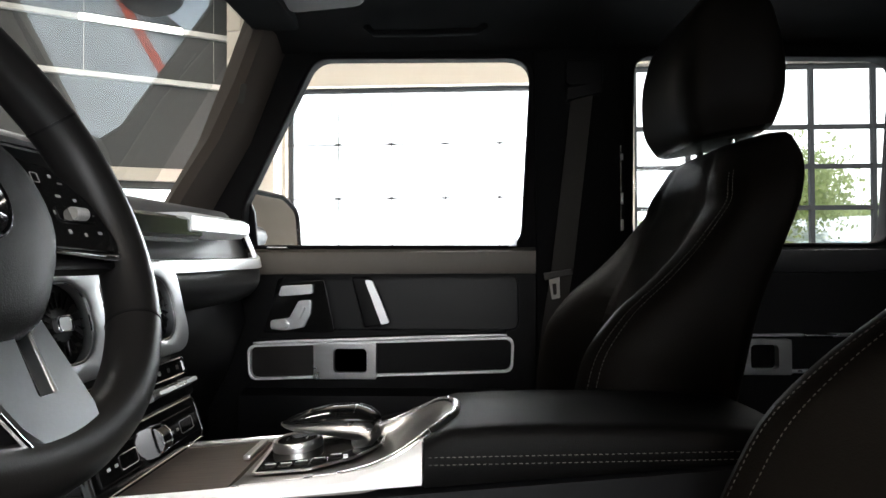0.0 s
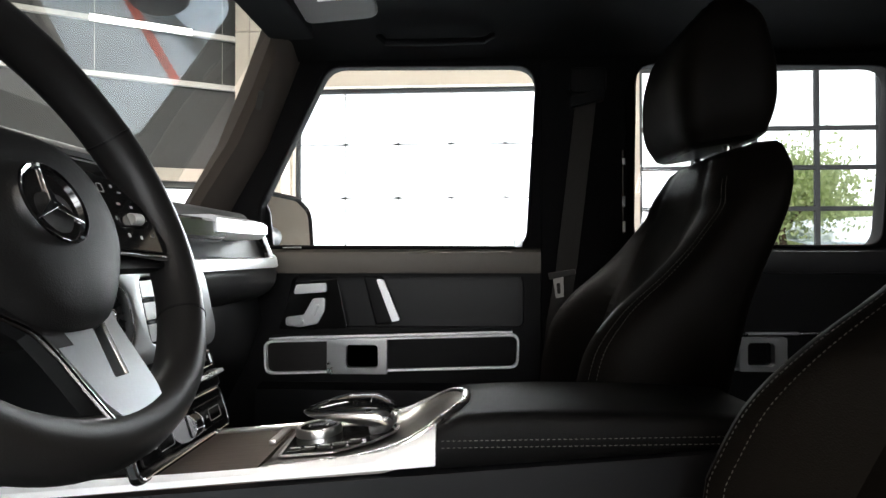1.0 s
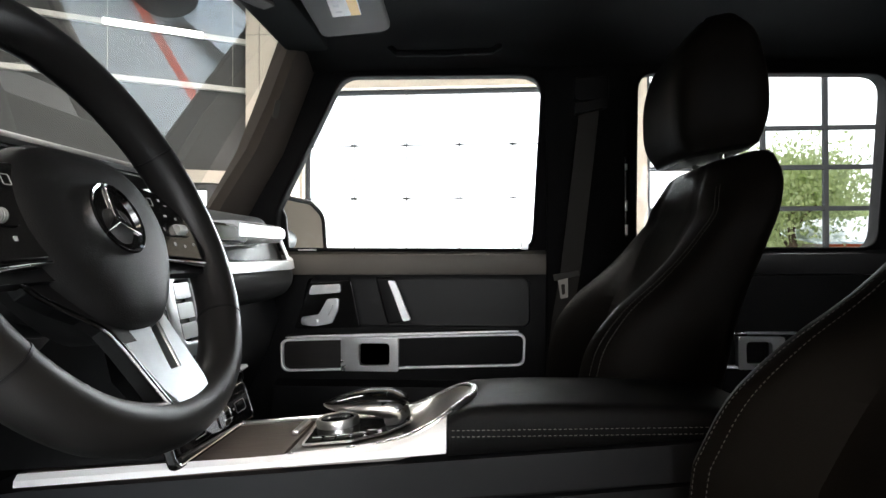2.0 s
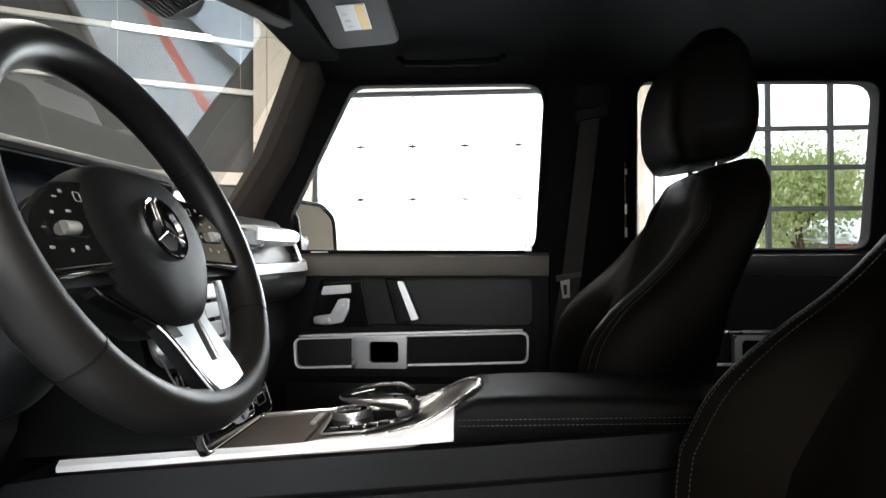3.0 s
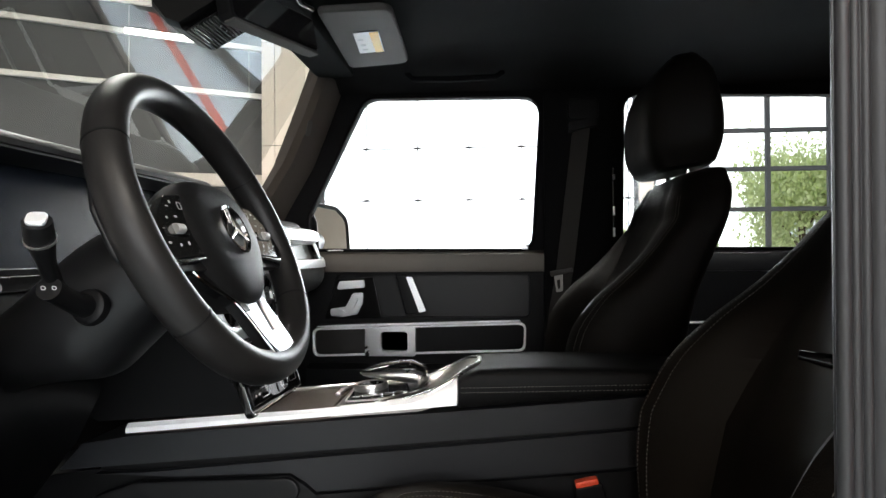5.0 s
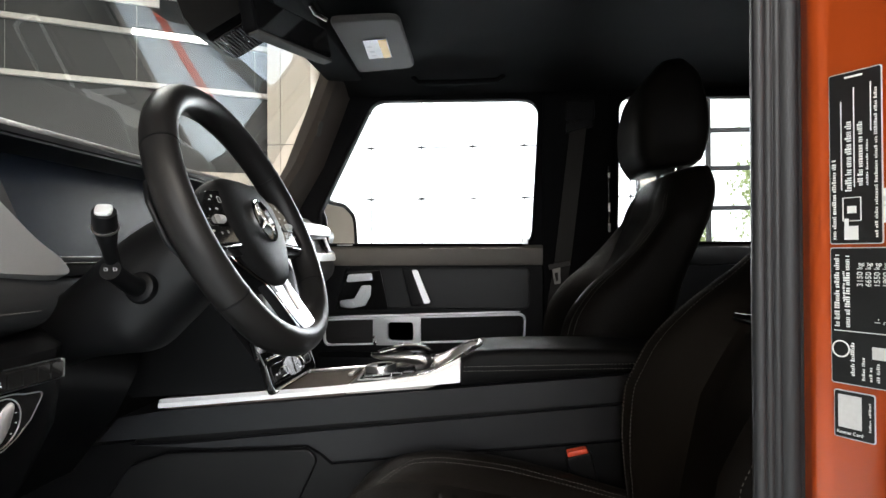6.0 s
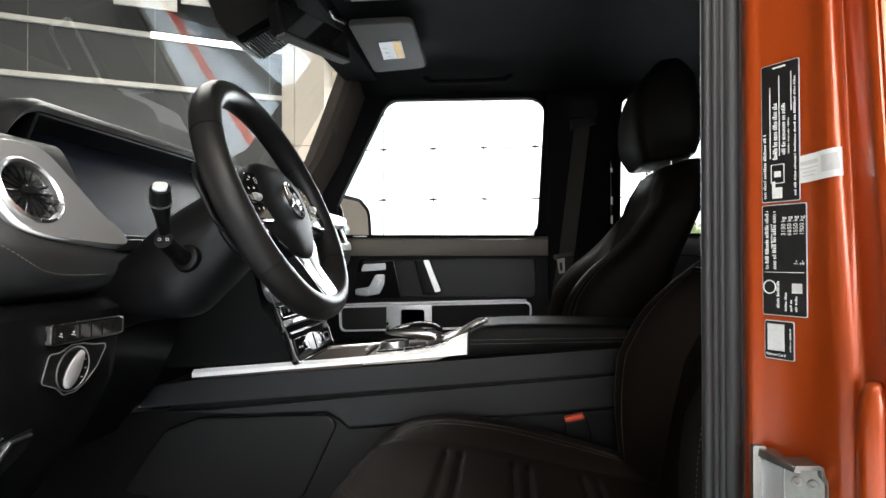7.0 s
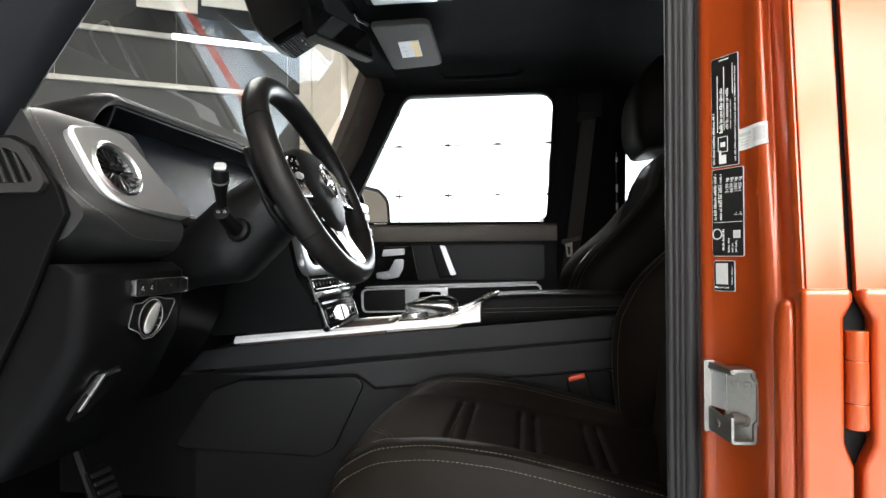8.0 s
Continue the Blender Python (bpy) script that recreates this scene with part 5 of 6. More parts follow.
part("hood_lining", loft([[(-0.279, y, 1.4880), (-0.279, y, 1.4850), (-0.352, y, 1.4770), (-0.352, y, 1.4850)] for y in (-0.515, -0.2, 0.172)]), HARD, dash, "matt black underside of the hood")
part("hood_cheek", prism([(-0.279, 1.4875), (-0.300, 1.440), (-0.360, 1.420), (-0.360, 1.4845)], 0.006, 0.001, at_y(-0.512)), HARD, dash)
part("screen", moved(box(-0.34, 0.34, -0.074, 0.074, -0.004, 0.004, 0.002), basis((-0.335, -0.17, 1.405), (0, 1, 0), (-0.16, 0, 0.98))), SCREEN, dash, "wide dark glass display, switched off")
part("screen_edge", box(-0.326, -0.318, -0.50, 0.16, 1.3375, 1.3410, 0.001), SATIN, dash)
part("screen_ledge", bevel(loft([[(-0.330, y, 1.3370), (-0.285, y, 1.3310), (-0.265, y, 1.3150), (-0.330, y, 1.3000)] for y in (-0.50, 0.16)]), 0.002), HARD, dash, "black ledge under the display")
part("ledge_line", box(-0.2860, -0.2820, -0.50, 0.16, 1.3308, 1.3325, 0.0005), SATIN, dash)

# switches on the knee panel
sw = thing("light_switch_panel", (-0.19, -0.56, 1.15), "gloss black light switch panel with a silver knob", "switch")
sm = basis((-0.1835, -0.559, 1.2195), (0.02, 1, 0), (0.03, 0, 1))
part("button_strip", prism(rrect(0.122, 0.023, 0.006), 0.010, 0.002, sm @ Matrix.Translation((0, 0, -0.004))), GLOSS, sw)
part("strip_edge", moved(tube([(x, y, 0.006) for x, y in rrect(0.121, 0.022, 0.006)], 0.0006, 6, closed=True), sm), SATIN, sw)
for sg in (-1, 1):
    part("strip_end", prism([(sg * 0.0610, -0.0095), (sg * 0.0610, 0.0095), (sg * 0.0585, 0.0105), (sg * 0.0585, -0.0105)][::sg], 0.0085, 0.0006, sm), SATIN, sw, "bright silver end of the button strip")
for i in range(6):
    b = part("button", prism(rrect(0.0175, 0.017, 0.002, 3, -0.048 + 0.0192 * i, 0), 0.010, 0.0015, sm), GLOSS, sw)
    if i < 2:
        for du, dv, w_, h_ in ((-0.0012, -0.0015, 0.0045, 0.0008), (0.0, 0.001, 0.0028, 0.0016), (0.0022, -0.003, 0.0012, 0.0012)):
            part("symbol", prism(rrect(w_, h_, 0.0003, 2, -0.048 + 0.0192 * i + du, dv), 0.0104, 0, sm), GREY_LABEL, b)
PLATE = [(-0.040, 0.0220), (-0.024, 0.0220), (-0.008, 0.0285), (0.012, 0.0280), (0.028, 0.0245), (0.054, 0.0225), (0.040, -0.0050), (0.024, -0.0200), (0.008, -0.0285), (-0.010, -0.0285), (-0.023, -0.0180), (-0.046, -0.0090)]
lm = basis((-0.1880, -0.578, 1.178), (0.02, 1, 0), (0.15, 0, 0.98))
lp = part("switch_plate", prism(rounded(PLATE, 0.006), 0.010, 0.002, lm @ Matrix.Translation((0, 0, -0.004))), GLOSS, sw)
part("plate_edge", moved(tube([(x, y, 0.006) for x, y in rounded(PLATE, 0.006)], 0.0007, 6, closed=True), lm), SATIN, lp)
part("knob_ring", lathe([(0.0262, 0.004), (0.0262, 0.0064), (0.0250, 0.0070), (0.0244, 0.005)], 40, lm), SATIN, lp, "thin bright ring round the knob")
part("knob_face", lathe([(0.0240, 0.005), (0.0240, 0.0066), (0.0225, 0.0074)], 36, lm), GLOSS, lp)
grip = loft([[(0.0105 * kx * math.cos(t) * (1 - 0.25 * math.sin(t)), 0.0230 * ky * math.sin(t), z) for t in (2 * math.pi * i / 32 for i in range(32))] for z, kx, ky in ((0.0070, 1.0, 1.0), (0.0090, 0.98, 0.98), (0.0112, 0.62, 0.92), (0.0130, 0.16, 0.80))])
part("knob_grip", moved(grip, lm @ pose(0, 0, 0, 0, 0, -24)), VENT_SILVER, lp, "bright silver knob grip with a centre ridge")
for a in (-0.7, -0.1, 0.5, 1.1):
    part("symbol", prism(rrect(0.0022, 0.0010, 0.0003, 2, 0.0185 * math.cos(a), 0.0185 * math.sin(a)), 0.0080, 0, lm), GREY_LABEL, lp)
pb = thing("parking_brake_switch", (-0.24, -0.61, 1.08), "black pull switch with a silver lip", "switch")
bm_ = basis((-0.222, -0.636, 1.090), (0.05, 1, 0), (0.42, 0, 0.90))
part("plate", prism(rounded([(-0.010, 0.024), (0.032, 0.030), (0.030, 0.005), (-0.005, -0.036), (-0.030, -0.040), (-0.024, -0.010)], 0.006), 0.006, 0.002, bm_ @ Matrix.Translation((0, 0, -0.003))), HARD, pb)
part("lip", prism(rounded([(0.027, 0.0265), (-0.001, 0.0245), (-0.013, -0.004), (-0.0075, -0.005), (0.0025, 0.0215), (0.026, 0.0240)], 0.0006), 0.006, 0.001, bm_), SATIN, pb, "bent silver lip")
part("lip_foot", prism(rounded([(-0.013, -0.005), (-0.0075, -0.006), (-0.0145, -0.022), (-0.021, -0.026)], 0.001), 0.005, 0.001, bm_), VENT_SILVER, pb)

# centre stack
stack = thing("center_stack", (-0.12, 0, 1.12), "silver and black centre stack with two round vents", "control panel")
SM = basis((-0.122, 0.010, 1.279), (0, 1, 0), (-0.22, 0, 0.975))
cheek = []
for top, bot in ((-0.158, -0.074), (0.158, 0.112)):
    cheek.append([(-0.145, top, 1.345), (-0.118, top * 0.95, 1.215), (-0.094, bot + (top - bot) * 0.42, 1.155), (-0.080, bot, 1.103), (-0.34, bot, 1.084), (-0.42, bot + (top - bot) * 0.42, 1.16), (-0.48, top, 1.30)])
part("cheek", bevel(loft(cheek), 0.004), SOFT, stack)
part("side_trim", tube([(-0.100, -0.157, 1.240), (-0.074, -0.078, 1.108)], 0.0013, 8), VENT_SILVER, stack, "bright edge strip down the stack's side")
holes = [rrect(0.076, 0.086, 0.034, 7, s * 0.092, 0) for s in (1, -1)] + [rrect(0.052, 0.085, 0.012, 4, 0, 0)]
vp = part("vent_panel", plate(rrect(0.325, 0.128, 0.036, 7), holes, 0.018, 0.005, SM @ Matrix.Translation((0, 0, -0.003))), MID_SILVER, stack, "silver vent panel")
part("panel_back", prism(rrect(0.31, 0.115, 0.03), 0.004, 0, SM @ Matrix.Translation((0, 0, -0.005))), GLOSS, vp)
for s in (1, -1):
    v = part("center_vent", prism(rrect(0.074, 0.084, 0.036, 9, s * 0.092, 0), 0.008, 0.002, SM @ Matrix.Translation((0, 0, -0.004))), HARD, stack, "round black centre vent")
    part("vent_ring", moved(tube([(x, y, 0.0125) for x, y in rrect(0.0745, 0.0845, 0.0335, 9, s * 0.092, 0)], 0.0008, 6, closed=True), SM), SATIN, v, "thin bright vent ring")
    for i in range(20):
        b = box(0.018, 0.034, -0.0004, 0.0004, 0.004, 0.0085, 0.0002, 1, SM @ pose(s * 0.092, 0, 0, 0, 0, 18 * i) @ pose(0, 0, 0, -22))
        part("blade", b, GLOSS, v)
    k = part("knob", prism(rrect(0.0200, 0.0150, 0.0050, 5, s * 0.092, 0), 0.0110, 0.001, SM), VENT_SILVER, v, "small silver vent knob")
    part("knob_rim", moved(tube([(x, y, 0.0108) for x, y in rrect(0.0205, 0.0155, 0.0052, 5, s * 0.092, 0)], 0.0012, 8, closed=True), SM), CHROME, k, "bright rim round the knob")
for i in range(3):
    part("switch", prism(rrect(0.044, 0.022, 0.003, 3, 0, 0.028 - 0.028 * i), 0.012, 0.002, SM), SILVER, stack, "silver locking switch")
LM = basis((-0.098, 0.02, 1.175), (0, 1, 0), (-0.30, 0, 0.95))
cp_ = part("climate_panel", prism(rrect(0.270, 0.056, 0.008), 0.012, 0.003, LM @ Matrix.Translation((0, 0.008, -0.004))), GLOSS, stack)
part("icon_frame", moved(tube([(x, y, 0.0088) for x, y in rrect(0.250, 0.021, 0.004, 4, 0, 0.0225)], 0.0010, 6, closed=True), LM), CHROME, cp_, "thin chrome frame round the icons")
for i in range(10):
    part("icon", prism(rrect(0.0065, 0.006, 0.001, 2, -0.108 + 0.024 * i, 0.0225), 0.0086, 0, LM), GREY_LABEL if i % 3 == 1 else VISOR, cp_)
for s0, s1 in ((-0.126, -0.014), (0.014, 0.126)):
    part("toggle_bar", bevel(loft([[(x, 0.006, 0.006), (x, 0.003, 0.024 - d), (x, -0.002, 0.025 - d), (x, -0.007, 0.006)] for x, d in ((s0, 0.003), (s0 + 0.006, 0.0), (s1 - 0.006, 0.0), (s1, 0.003))]), 0.0008), SATIN, cp_, "long silver climate toggle bar").data.transform(LM)
part("center_toggle", prism(rrect(0.022, 0.012, 0.002, 3, 0, 0.0), 0.020, 0.002, LM), SILVER, cp_)
ap_ = part("audio_panel", prism(rrect(0.250, 0.064, 0.012), 0.012, 0.003, LM @ Matrix.Translation((0, -0.050, -0.002))), GLOSS, stack)
part("chrome_outline", moved(tube([(x, y, 0.0100) for x, y in rrect(0.242, 0.056, 0.011, 5, 0, -0.050)], 0.0012, 6, closed=True), LM), CHROME, ap_)
for s_, w in ((-0.068, 0.086), (0.068, 0.086)):
    part("key", prism(rrect(w, 0.034, 0.004, 4, s_, -0.050), 0.012, 0.0015, LM), GLOSS, ap_)
    part("key_line", moved(tube([(x, y, 0.0122) for x, y in rrect(0.034, 0.016, 0.003, 3, s_ + 0.012, -0.052)], 0.0005, 5, closed=True), LM), SATIN, ap_)
    for k in (-0.026, -0.012):
        part("icon", prism(rrect(0.006, 0.0035, 0.0008, 2, s_ + k, -0.052), 0.0124, 0, LM), GREY_LABEL, ap_)
part("roller", moved(tube([(-0.009, -0.050, 0.012), (0.009, -0.050, 0.012)], 0.017, 28), LM), GLOSS, ap_, "gloss black volume roller")
for x in (-0.0098, 0.0098):
    part("roller_ring", moved(tube([(x - 0.0008, -0.050, 0.012), (x + 0.0008, -0.050, 0.012)], 0.0176, 28), LM), CHROME, ap_)
stack.location.x -= 0.020


# ---- centre console ----
console = thing("center_console", (0.1, 0, 0.72), "black centre console with wood and silver trim", "console")
YD, YP = -0.078, 0.098
part("side_body", bevel(loft([[(-0.74, s, 0.72), (-0.74, s, 0.95), (-0.36, s, 1.004), (-0.30, s, 1.060), (0.23, s, 1.106), (0.60, s, 1.13), (0.62, s, 0.72)] for s in (YD + 0.010, YP - 0.008)]), 0.004), HARD, console)
part("upper_body", bevel(loft([[(-0.42, s, 1.006), (-0.38, s, 1.050), (-0.295, s, 1.064), (0.235, s, 1.112), (0.60, s, 1.145), (0.60, s, 1.102)] for s in (YD - 0.006, YP + 0.004)]), 0.003), CONSOLE_LIT, console, "black upper console side")
part("mid_body", bevel(loft([[(-0.36, s, 1.000), (-0.273, s, 1.004), (0.005, s, 1.034), (0.60, s, 1.096), (0.60, s, 1.041), (0.010, s, 0.981), (-0.008, s, 0.996), (-0.034, s, 1.010), (-0.22, s, 0.999)] for s in (YD - 0.003, YP + 0.003)]), 0.003), CONSOLE_LIT, console, "black console side band")
part("lower_body", bevel(loft([[(-0.40, s, 0.72), (-0.40, s, 0.86), (-0.31, s, 0.972), (-0.24, s, 0.988), (-0.036, s, 1.004), (-0.012, s, 0.990), (0.008, s, 0.974), (0.60, s, 1.034), (0.60, s, 0.72)] for s in (YD, YP)]), 0.003), SOFT, console, "black lower console side")
pk = rounded([(-0.445, 0.845), (-0.36, 0.965), (-0.29, 0.990), (-0.03, 1.003), (-0.014, 0.985), (-0.080, 0.845), (-0.12, 0.828), (-0.43, 0.835)], [0.02, 0.03, 0.03, 0.02, 0.02, 0.03, 0.02, 0.02])
part("knee_pad", prism(pk, 0.012, 0.005, at_y(YD + 0.003)), SOFT, console, "padded leather knee rest")


def deck(x):
    return 1.082 + (x + 0.30) * 0.083


GUN = material("gunmetal_trim", (0.30, 0.285, 0.27), 0.30, metal=1.0, vary=0.1, grain=0.1, size=400, stretch=(0.05, 1, 1))
# silver fascia along the driver's edge; its top sweeps up into a scoop that closes before the armrest
YC, HW = (YD + YP) / 2, (YP - YD) / 2
zt_ = curve([-0.305, -0.10, 0.009, 0.107, 0.150, 0.180, 0.206, 0.222, 0.2345, 0.250, 0.262, 0.268], [1.0845, 1.1030, 1.1125, 1.1240, 1.1300, 1.1370, 1.1475, 1.1560, 1.1635, 1.1715, 1.1760, 1.1775])


def scoop_half(x):
    """Half the width between the scoop's two edges."""
    return HW * (1 - max(0.0, min(1.0, (x - 0.186) / 0.082)) ** 2.4) ** 0.5


def scoop_floor(x):
    return deck(x) - 0.001 + (zt_(0.268) - deck(0.268) - 0.0012) * smooth(0.165, 0.275, x) ** 1.25


rings = []
for x in np.concatenate([np.linspace(-0.305, 0.17, 22), np.linspace(0.178, 0.2345, 12)]):
    zb, zt = 1.0685 + (x + 0.305) * 0.0985, zt_(x) - 0.0008
    yo = YC - scoop_half(x) - 0.001
    rings.append([(x, YD - 0.008, zb), (x, YD - 0.0075, zb + 0.55 * (zt - zb)), (x, min(yo, YD - 0.004) * 0.4 + yo * 0.6 - 0.002, zt - 0.004), (x, yo, zt), (x, yo + 0.006, zt - 0.004), (x, YD + 0.014, zb)])
part("silver_rail", loft(rings), BRUSHED, console, "satin silver edge rail")
part("far_rail", tube([(x, YP - 0.002, deck(x) + 0.003) for x in np.linspace(-0.30, 0.20, 10)], 0.004, 8), SATIN, console, "satin silver edge rail")
part("wood_lid", bevel(loft([[(x - 0.004 * (s - YD) / (YP - YD), s, deck(x)) for x in (-0.30, 0.030)] + [(x - 0.004 * (s - YD) / (YP - YD), s, deck(x) - 0.02) for x in (0.030, -0.30)] for s in (YD + 0.010, YP - 0.004)]), 0.002), WOOD, console, "dark brown open-pore wood lid")
part("lid_tab", prism(rrect(0.010, 0.064, 0.003), 0.006, 0.002, basis((0.020, 0.050, deck(0.02) + 0.001), (1, 0.0, 0.08), (0, 1, 0))), SATIN, console, "silver lid tab")
dk = []
for x in np.concatenate([np.linspace(0.034, 0.17, 12), np.linspace(0.178, 0.2655, 24)]):
    w, fl, zr = scoop_half(x), scoop_floor(x), zt_(x)
    top_ = [(x - 0.004 * (0.5 + v / 2), YC + v * (w - 0.004), fl + (zr - fl - 0.002) * abs(v) ** 5) for v in np.linspace(-1, 1, 25)]
    dk.append(top_ + [(x, YC + w - 0.004, fl - 0.012), (x, YC - w + 0.004, fl - 0.012)])
part("metal_deck", loft(dk), GUN, console, "dark satin metal deck with a scooped end")
# bright rim round the scoop
run_ = np.concatenate([np.linspace(0.040, 0.18, 8), 0.186 + 0.0805 * np.sin(np.linspace(0.1, math.pi / 2, 22))])
rim_near = [(x, YC - scoop_half(x) + 0.002, zt_(x) - 0.0015) for x in run_]
rim_far = [(x, YC + scoop_half(x) - 0.002, zt_(x) - 0.0015) for x in reversed(run_)]
rim_r = [float(0.0012 + 0.0034 * smooth(0.08, 0.24, p[0])) for p in rim_near]
part("scoop_rim", tube(rim_near + rim_far, rim_r + rim_r[::-1], 12), SATIN, console, "bright satin rim of the scoop")
# armrest
arm = thing("armrest", (0.42, 0.01, 1.10), "black leather armrest with pale twin stitching", "armrest")
rings = []
for x, dz, ins in ((0.2365, 0, 0.0), (0.242, 0, 0.0), (0.248, 0, 0.0), (0.254, 0, 0), (0.260, 0, 0), (0.265, 0, 0), (0.2695, 0, 0), (0.28, -0.001, 0.0), (0.30, 0.001, 0.0), (0.36, 0.003, 0), (0.45, 0.003, 0), (0.54, 0.001, 0), (0.60, -0.004, 0), (0.622, -0.014, 0.006), (0.63, -0.035, 0.014)):
    zt = 1.175 + dz if x > 0.2695 else zt_(x) - 0.0025
    zb = 1.116 + (x - 0.235) * 0.085
    a, b = YD - 0.004 + ins, YP + 0.004 - ins
    rg = [(x, a + 0.004, zb), (x, a - 0.002, zb + 0.2 * (zt - zb)), (x, a - 0.0025, (zb + zt) / 2), (x, a + 0.0005, zt - 0.010), (x, a + 0.005, zt - 0.003)]
    for k in range(15):
        y = a + 0.012 + (b - a - 0.024) * k / 14
        inside = abs(y - YC) < scoop_half(x) - 0.003 if x < 0.2675 else False
        crown = 0.003 * (1 - ((y - YC) / HW) ** 2) if x > 0.2695 else 0
        rg.append((x, y, min(zt, scoop_floor(x) - 0.006) if inside else zt + crown))
    rg += [(x, b - 0.005, zt - 0.003), (x, b, zt - 0.010), (x, b + 0.002, (zb + zt) / 2), (x, b, zb)]
    rings.append(rg)
body = part("cushion", loft(rings), LEATHER, arm)
for dz in (0.0, 0.0075):
    part("stitching", stitches([(x, YD - 0.0068, 1.1415 + dz + (x - 0.26) * 0.03) for x in np.linspace(0.241, 0.60, 60)], 0.0036, 0.0024, 0.0005), THREAD, body, "pale grey twin stitching")

# touch controller
ctl = thing("touch_controller", (0.12, 0.02, 1.12), "silver dial and arched touch controller in a gloss black tray", "controller")
DM = basis((0.108, 0.048, deck(0.108) + 0.0005), (1, 0, 0.083), (0, 1, 0))
tray = rounded([(-0.062, -0.085), (0.0, -0.082), (0.045, -0.052), (0.068, -0.012), (0.070, 0.042), (-0.055, 0.042), (-0.070, 0.02)], [0.008, 0.02, 0.02, 0.02, 0.01, 0.01, 0.01])
part("tray", prism(tray, 0.0025, 0.001, DM), GLOSS, ctl)
part("tray_edge", moved(tube([(x, y, 0.002) for x, y in tray], 0.0018, 6, closed=True), DM), SATIN, ctl)
for i in range(5):
    k_ = part("key", prism(rrect(0.0155, 0.014, 0.002, 3, -0.047 + 0.0175 * i, -0.072 + 0.0012 * i * i), 0.0055, 0.001, DM), GLOSS, ctl)
    part("key_edge", prism(rrect(0.012, 0.0012, 0.0004, 2, -0.047 + 0.0175 * i, -0.067 + 0.0012 * i * i), 0.0061, 0, DM), GREY_LABEL, k_)
part("tray_bar", moved(tube([(-0.055, -0.060, 0.004), (-0.01, -0.057, 0.004), (0.035, -0.045, 0.004)], 0.0016, 6), DM), CHROME, ctl)
DD = DM @ Matrix.Translation((-0.036, 0.004, 0))
dial = part("dial", lathe([(0.028, 0.001), (0.0300, 0.0025), (0.0305, 0.007), (0.0300, 0.0118), (0.0285, 0.0138), (0.0255, 0.0134), (0.0240, 0.0118), (0.003, 0.0115)], 56, DD), SATIN, ctl, "satin silver rotary dial")
part("dial_face", lathe([(0.0240, 0.0110), (0.0235, 0.0125), (0.002, 0.0128)], 40, DD), GLOSS, dial)
for x in (-0.012, 0.012):
    part("dial_mark", moved(box(x - 0.0008, x + 0.0008, -0.004, 0.004, 0.0128, 0.0132), DD), GREY_LABEL, dial)
# hand rest: a silver hook that carries a glossy black dome
HOOK = ((-0.052, 0.0335, 8, 0.0016, 0.006), (-0.046, 0.0325, 8, 0.0042, 0.014), (-0.034, 0.0315, 6, 0.0070, 0.022), (-0.016, 0.0310, 2, 0.0092, 0.0285), (0.004, 0.0300, -3, 0.0114, 0.0320), (0.024, 0.0280, -9, 0.0142, 0.0330), (0.044, 0.0245, -24, 0.0165, 0.0320), (0.0545, 0.0195, -50, 0.0165, 0.0295), (0.0560, 0.0140, -88, 0.0150, 0.0265), (0.0490, 0.0085, -125, 0.0120, 0.0240), (0.0370, 0.0035, -150, 0.0080, 0.0210))
rings = []
for x, z, lean_, th, wd in HOOK:
    a0 = radians(lean_)
    rings.append([(x - th * math.sin(q) * math.sin(a0), wd * math.copysign(abs(math.cos(q)) ** 0.8, math.cos(q)), z + th * math.sin(q) * math.cos(a0)) for q in (2 * math.pi * i / 32 for i in range(32))])
arch = part("arch", moved(loft(rings), DM), SATIN, ctl, "satin silver hooked palm rest")
dome_w = curve([-0.050, -0.040, -0.02, 0.01, 0.04, 0.058, 0.066, 0.0695], [0.008, 0.018, 0.026, 0.0315, 0.0315, 0.026, 0.018, 0.006])
dome_z = curve([-0.050, -0.02, 0.02, 0.05, 0.0695], [0.0355, 0.0380, 0.0390, 0.0365, 0.0300])
dome_h = curve([-0.050, -0.040, -0.02, 0.01, 0.035, 0.055, 0.065, 0.0695], [0.001, 0.0038, 0.0080, 0.0112, 0.0112, 0.0088, 0.0055, 0.0012])
for x0, x1 in ((-0.0495, -0.0165), (-0.0160, 0.0125), (0.0130, 0.0415), (0.0420, 0.0690)):
    rings = []
    for x in np.linspace(x0, x1, 9):
        pts = [(x, dome_w(x) * math.cos(a), dome_z(x) + dome_h(x) * math.sin(a)) for a in np.linspace(radians(-8), radians(188), 19)]
        rings.append(pts + [(x, q[1] * 0.7, q[2] - 0.004) for q in reversed(pts[3:-3])])
    part("touch_key", moved(loft(rings), DM), GLOSS, arch, "gloss black touch key")
for x in (-0.0162, 0.0127, 0.0417):
    part("key_joint", moved(tube([(x, dome_w(x) * math.cos(a), dome_z(x) + (dome_h(x) + 0.0001) * math.sin(a)) for a in np.linspace(radians(40), radians(140), 12)], 0.0005, 6), DM), CHROME, arch)

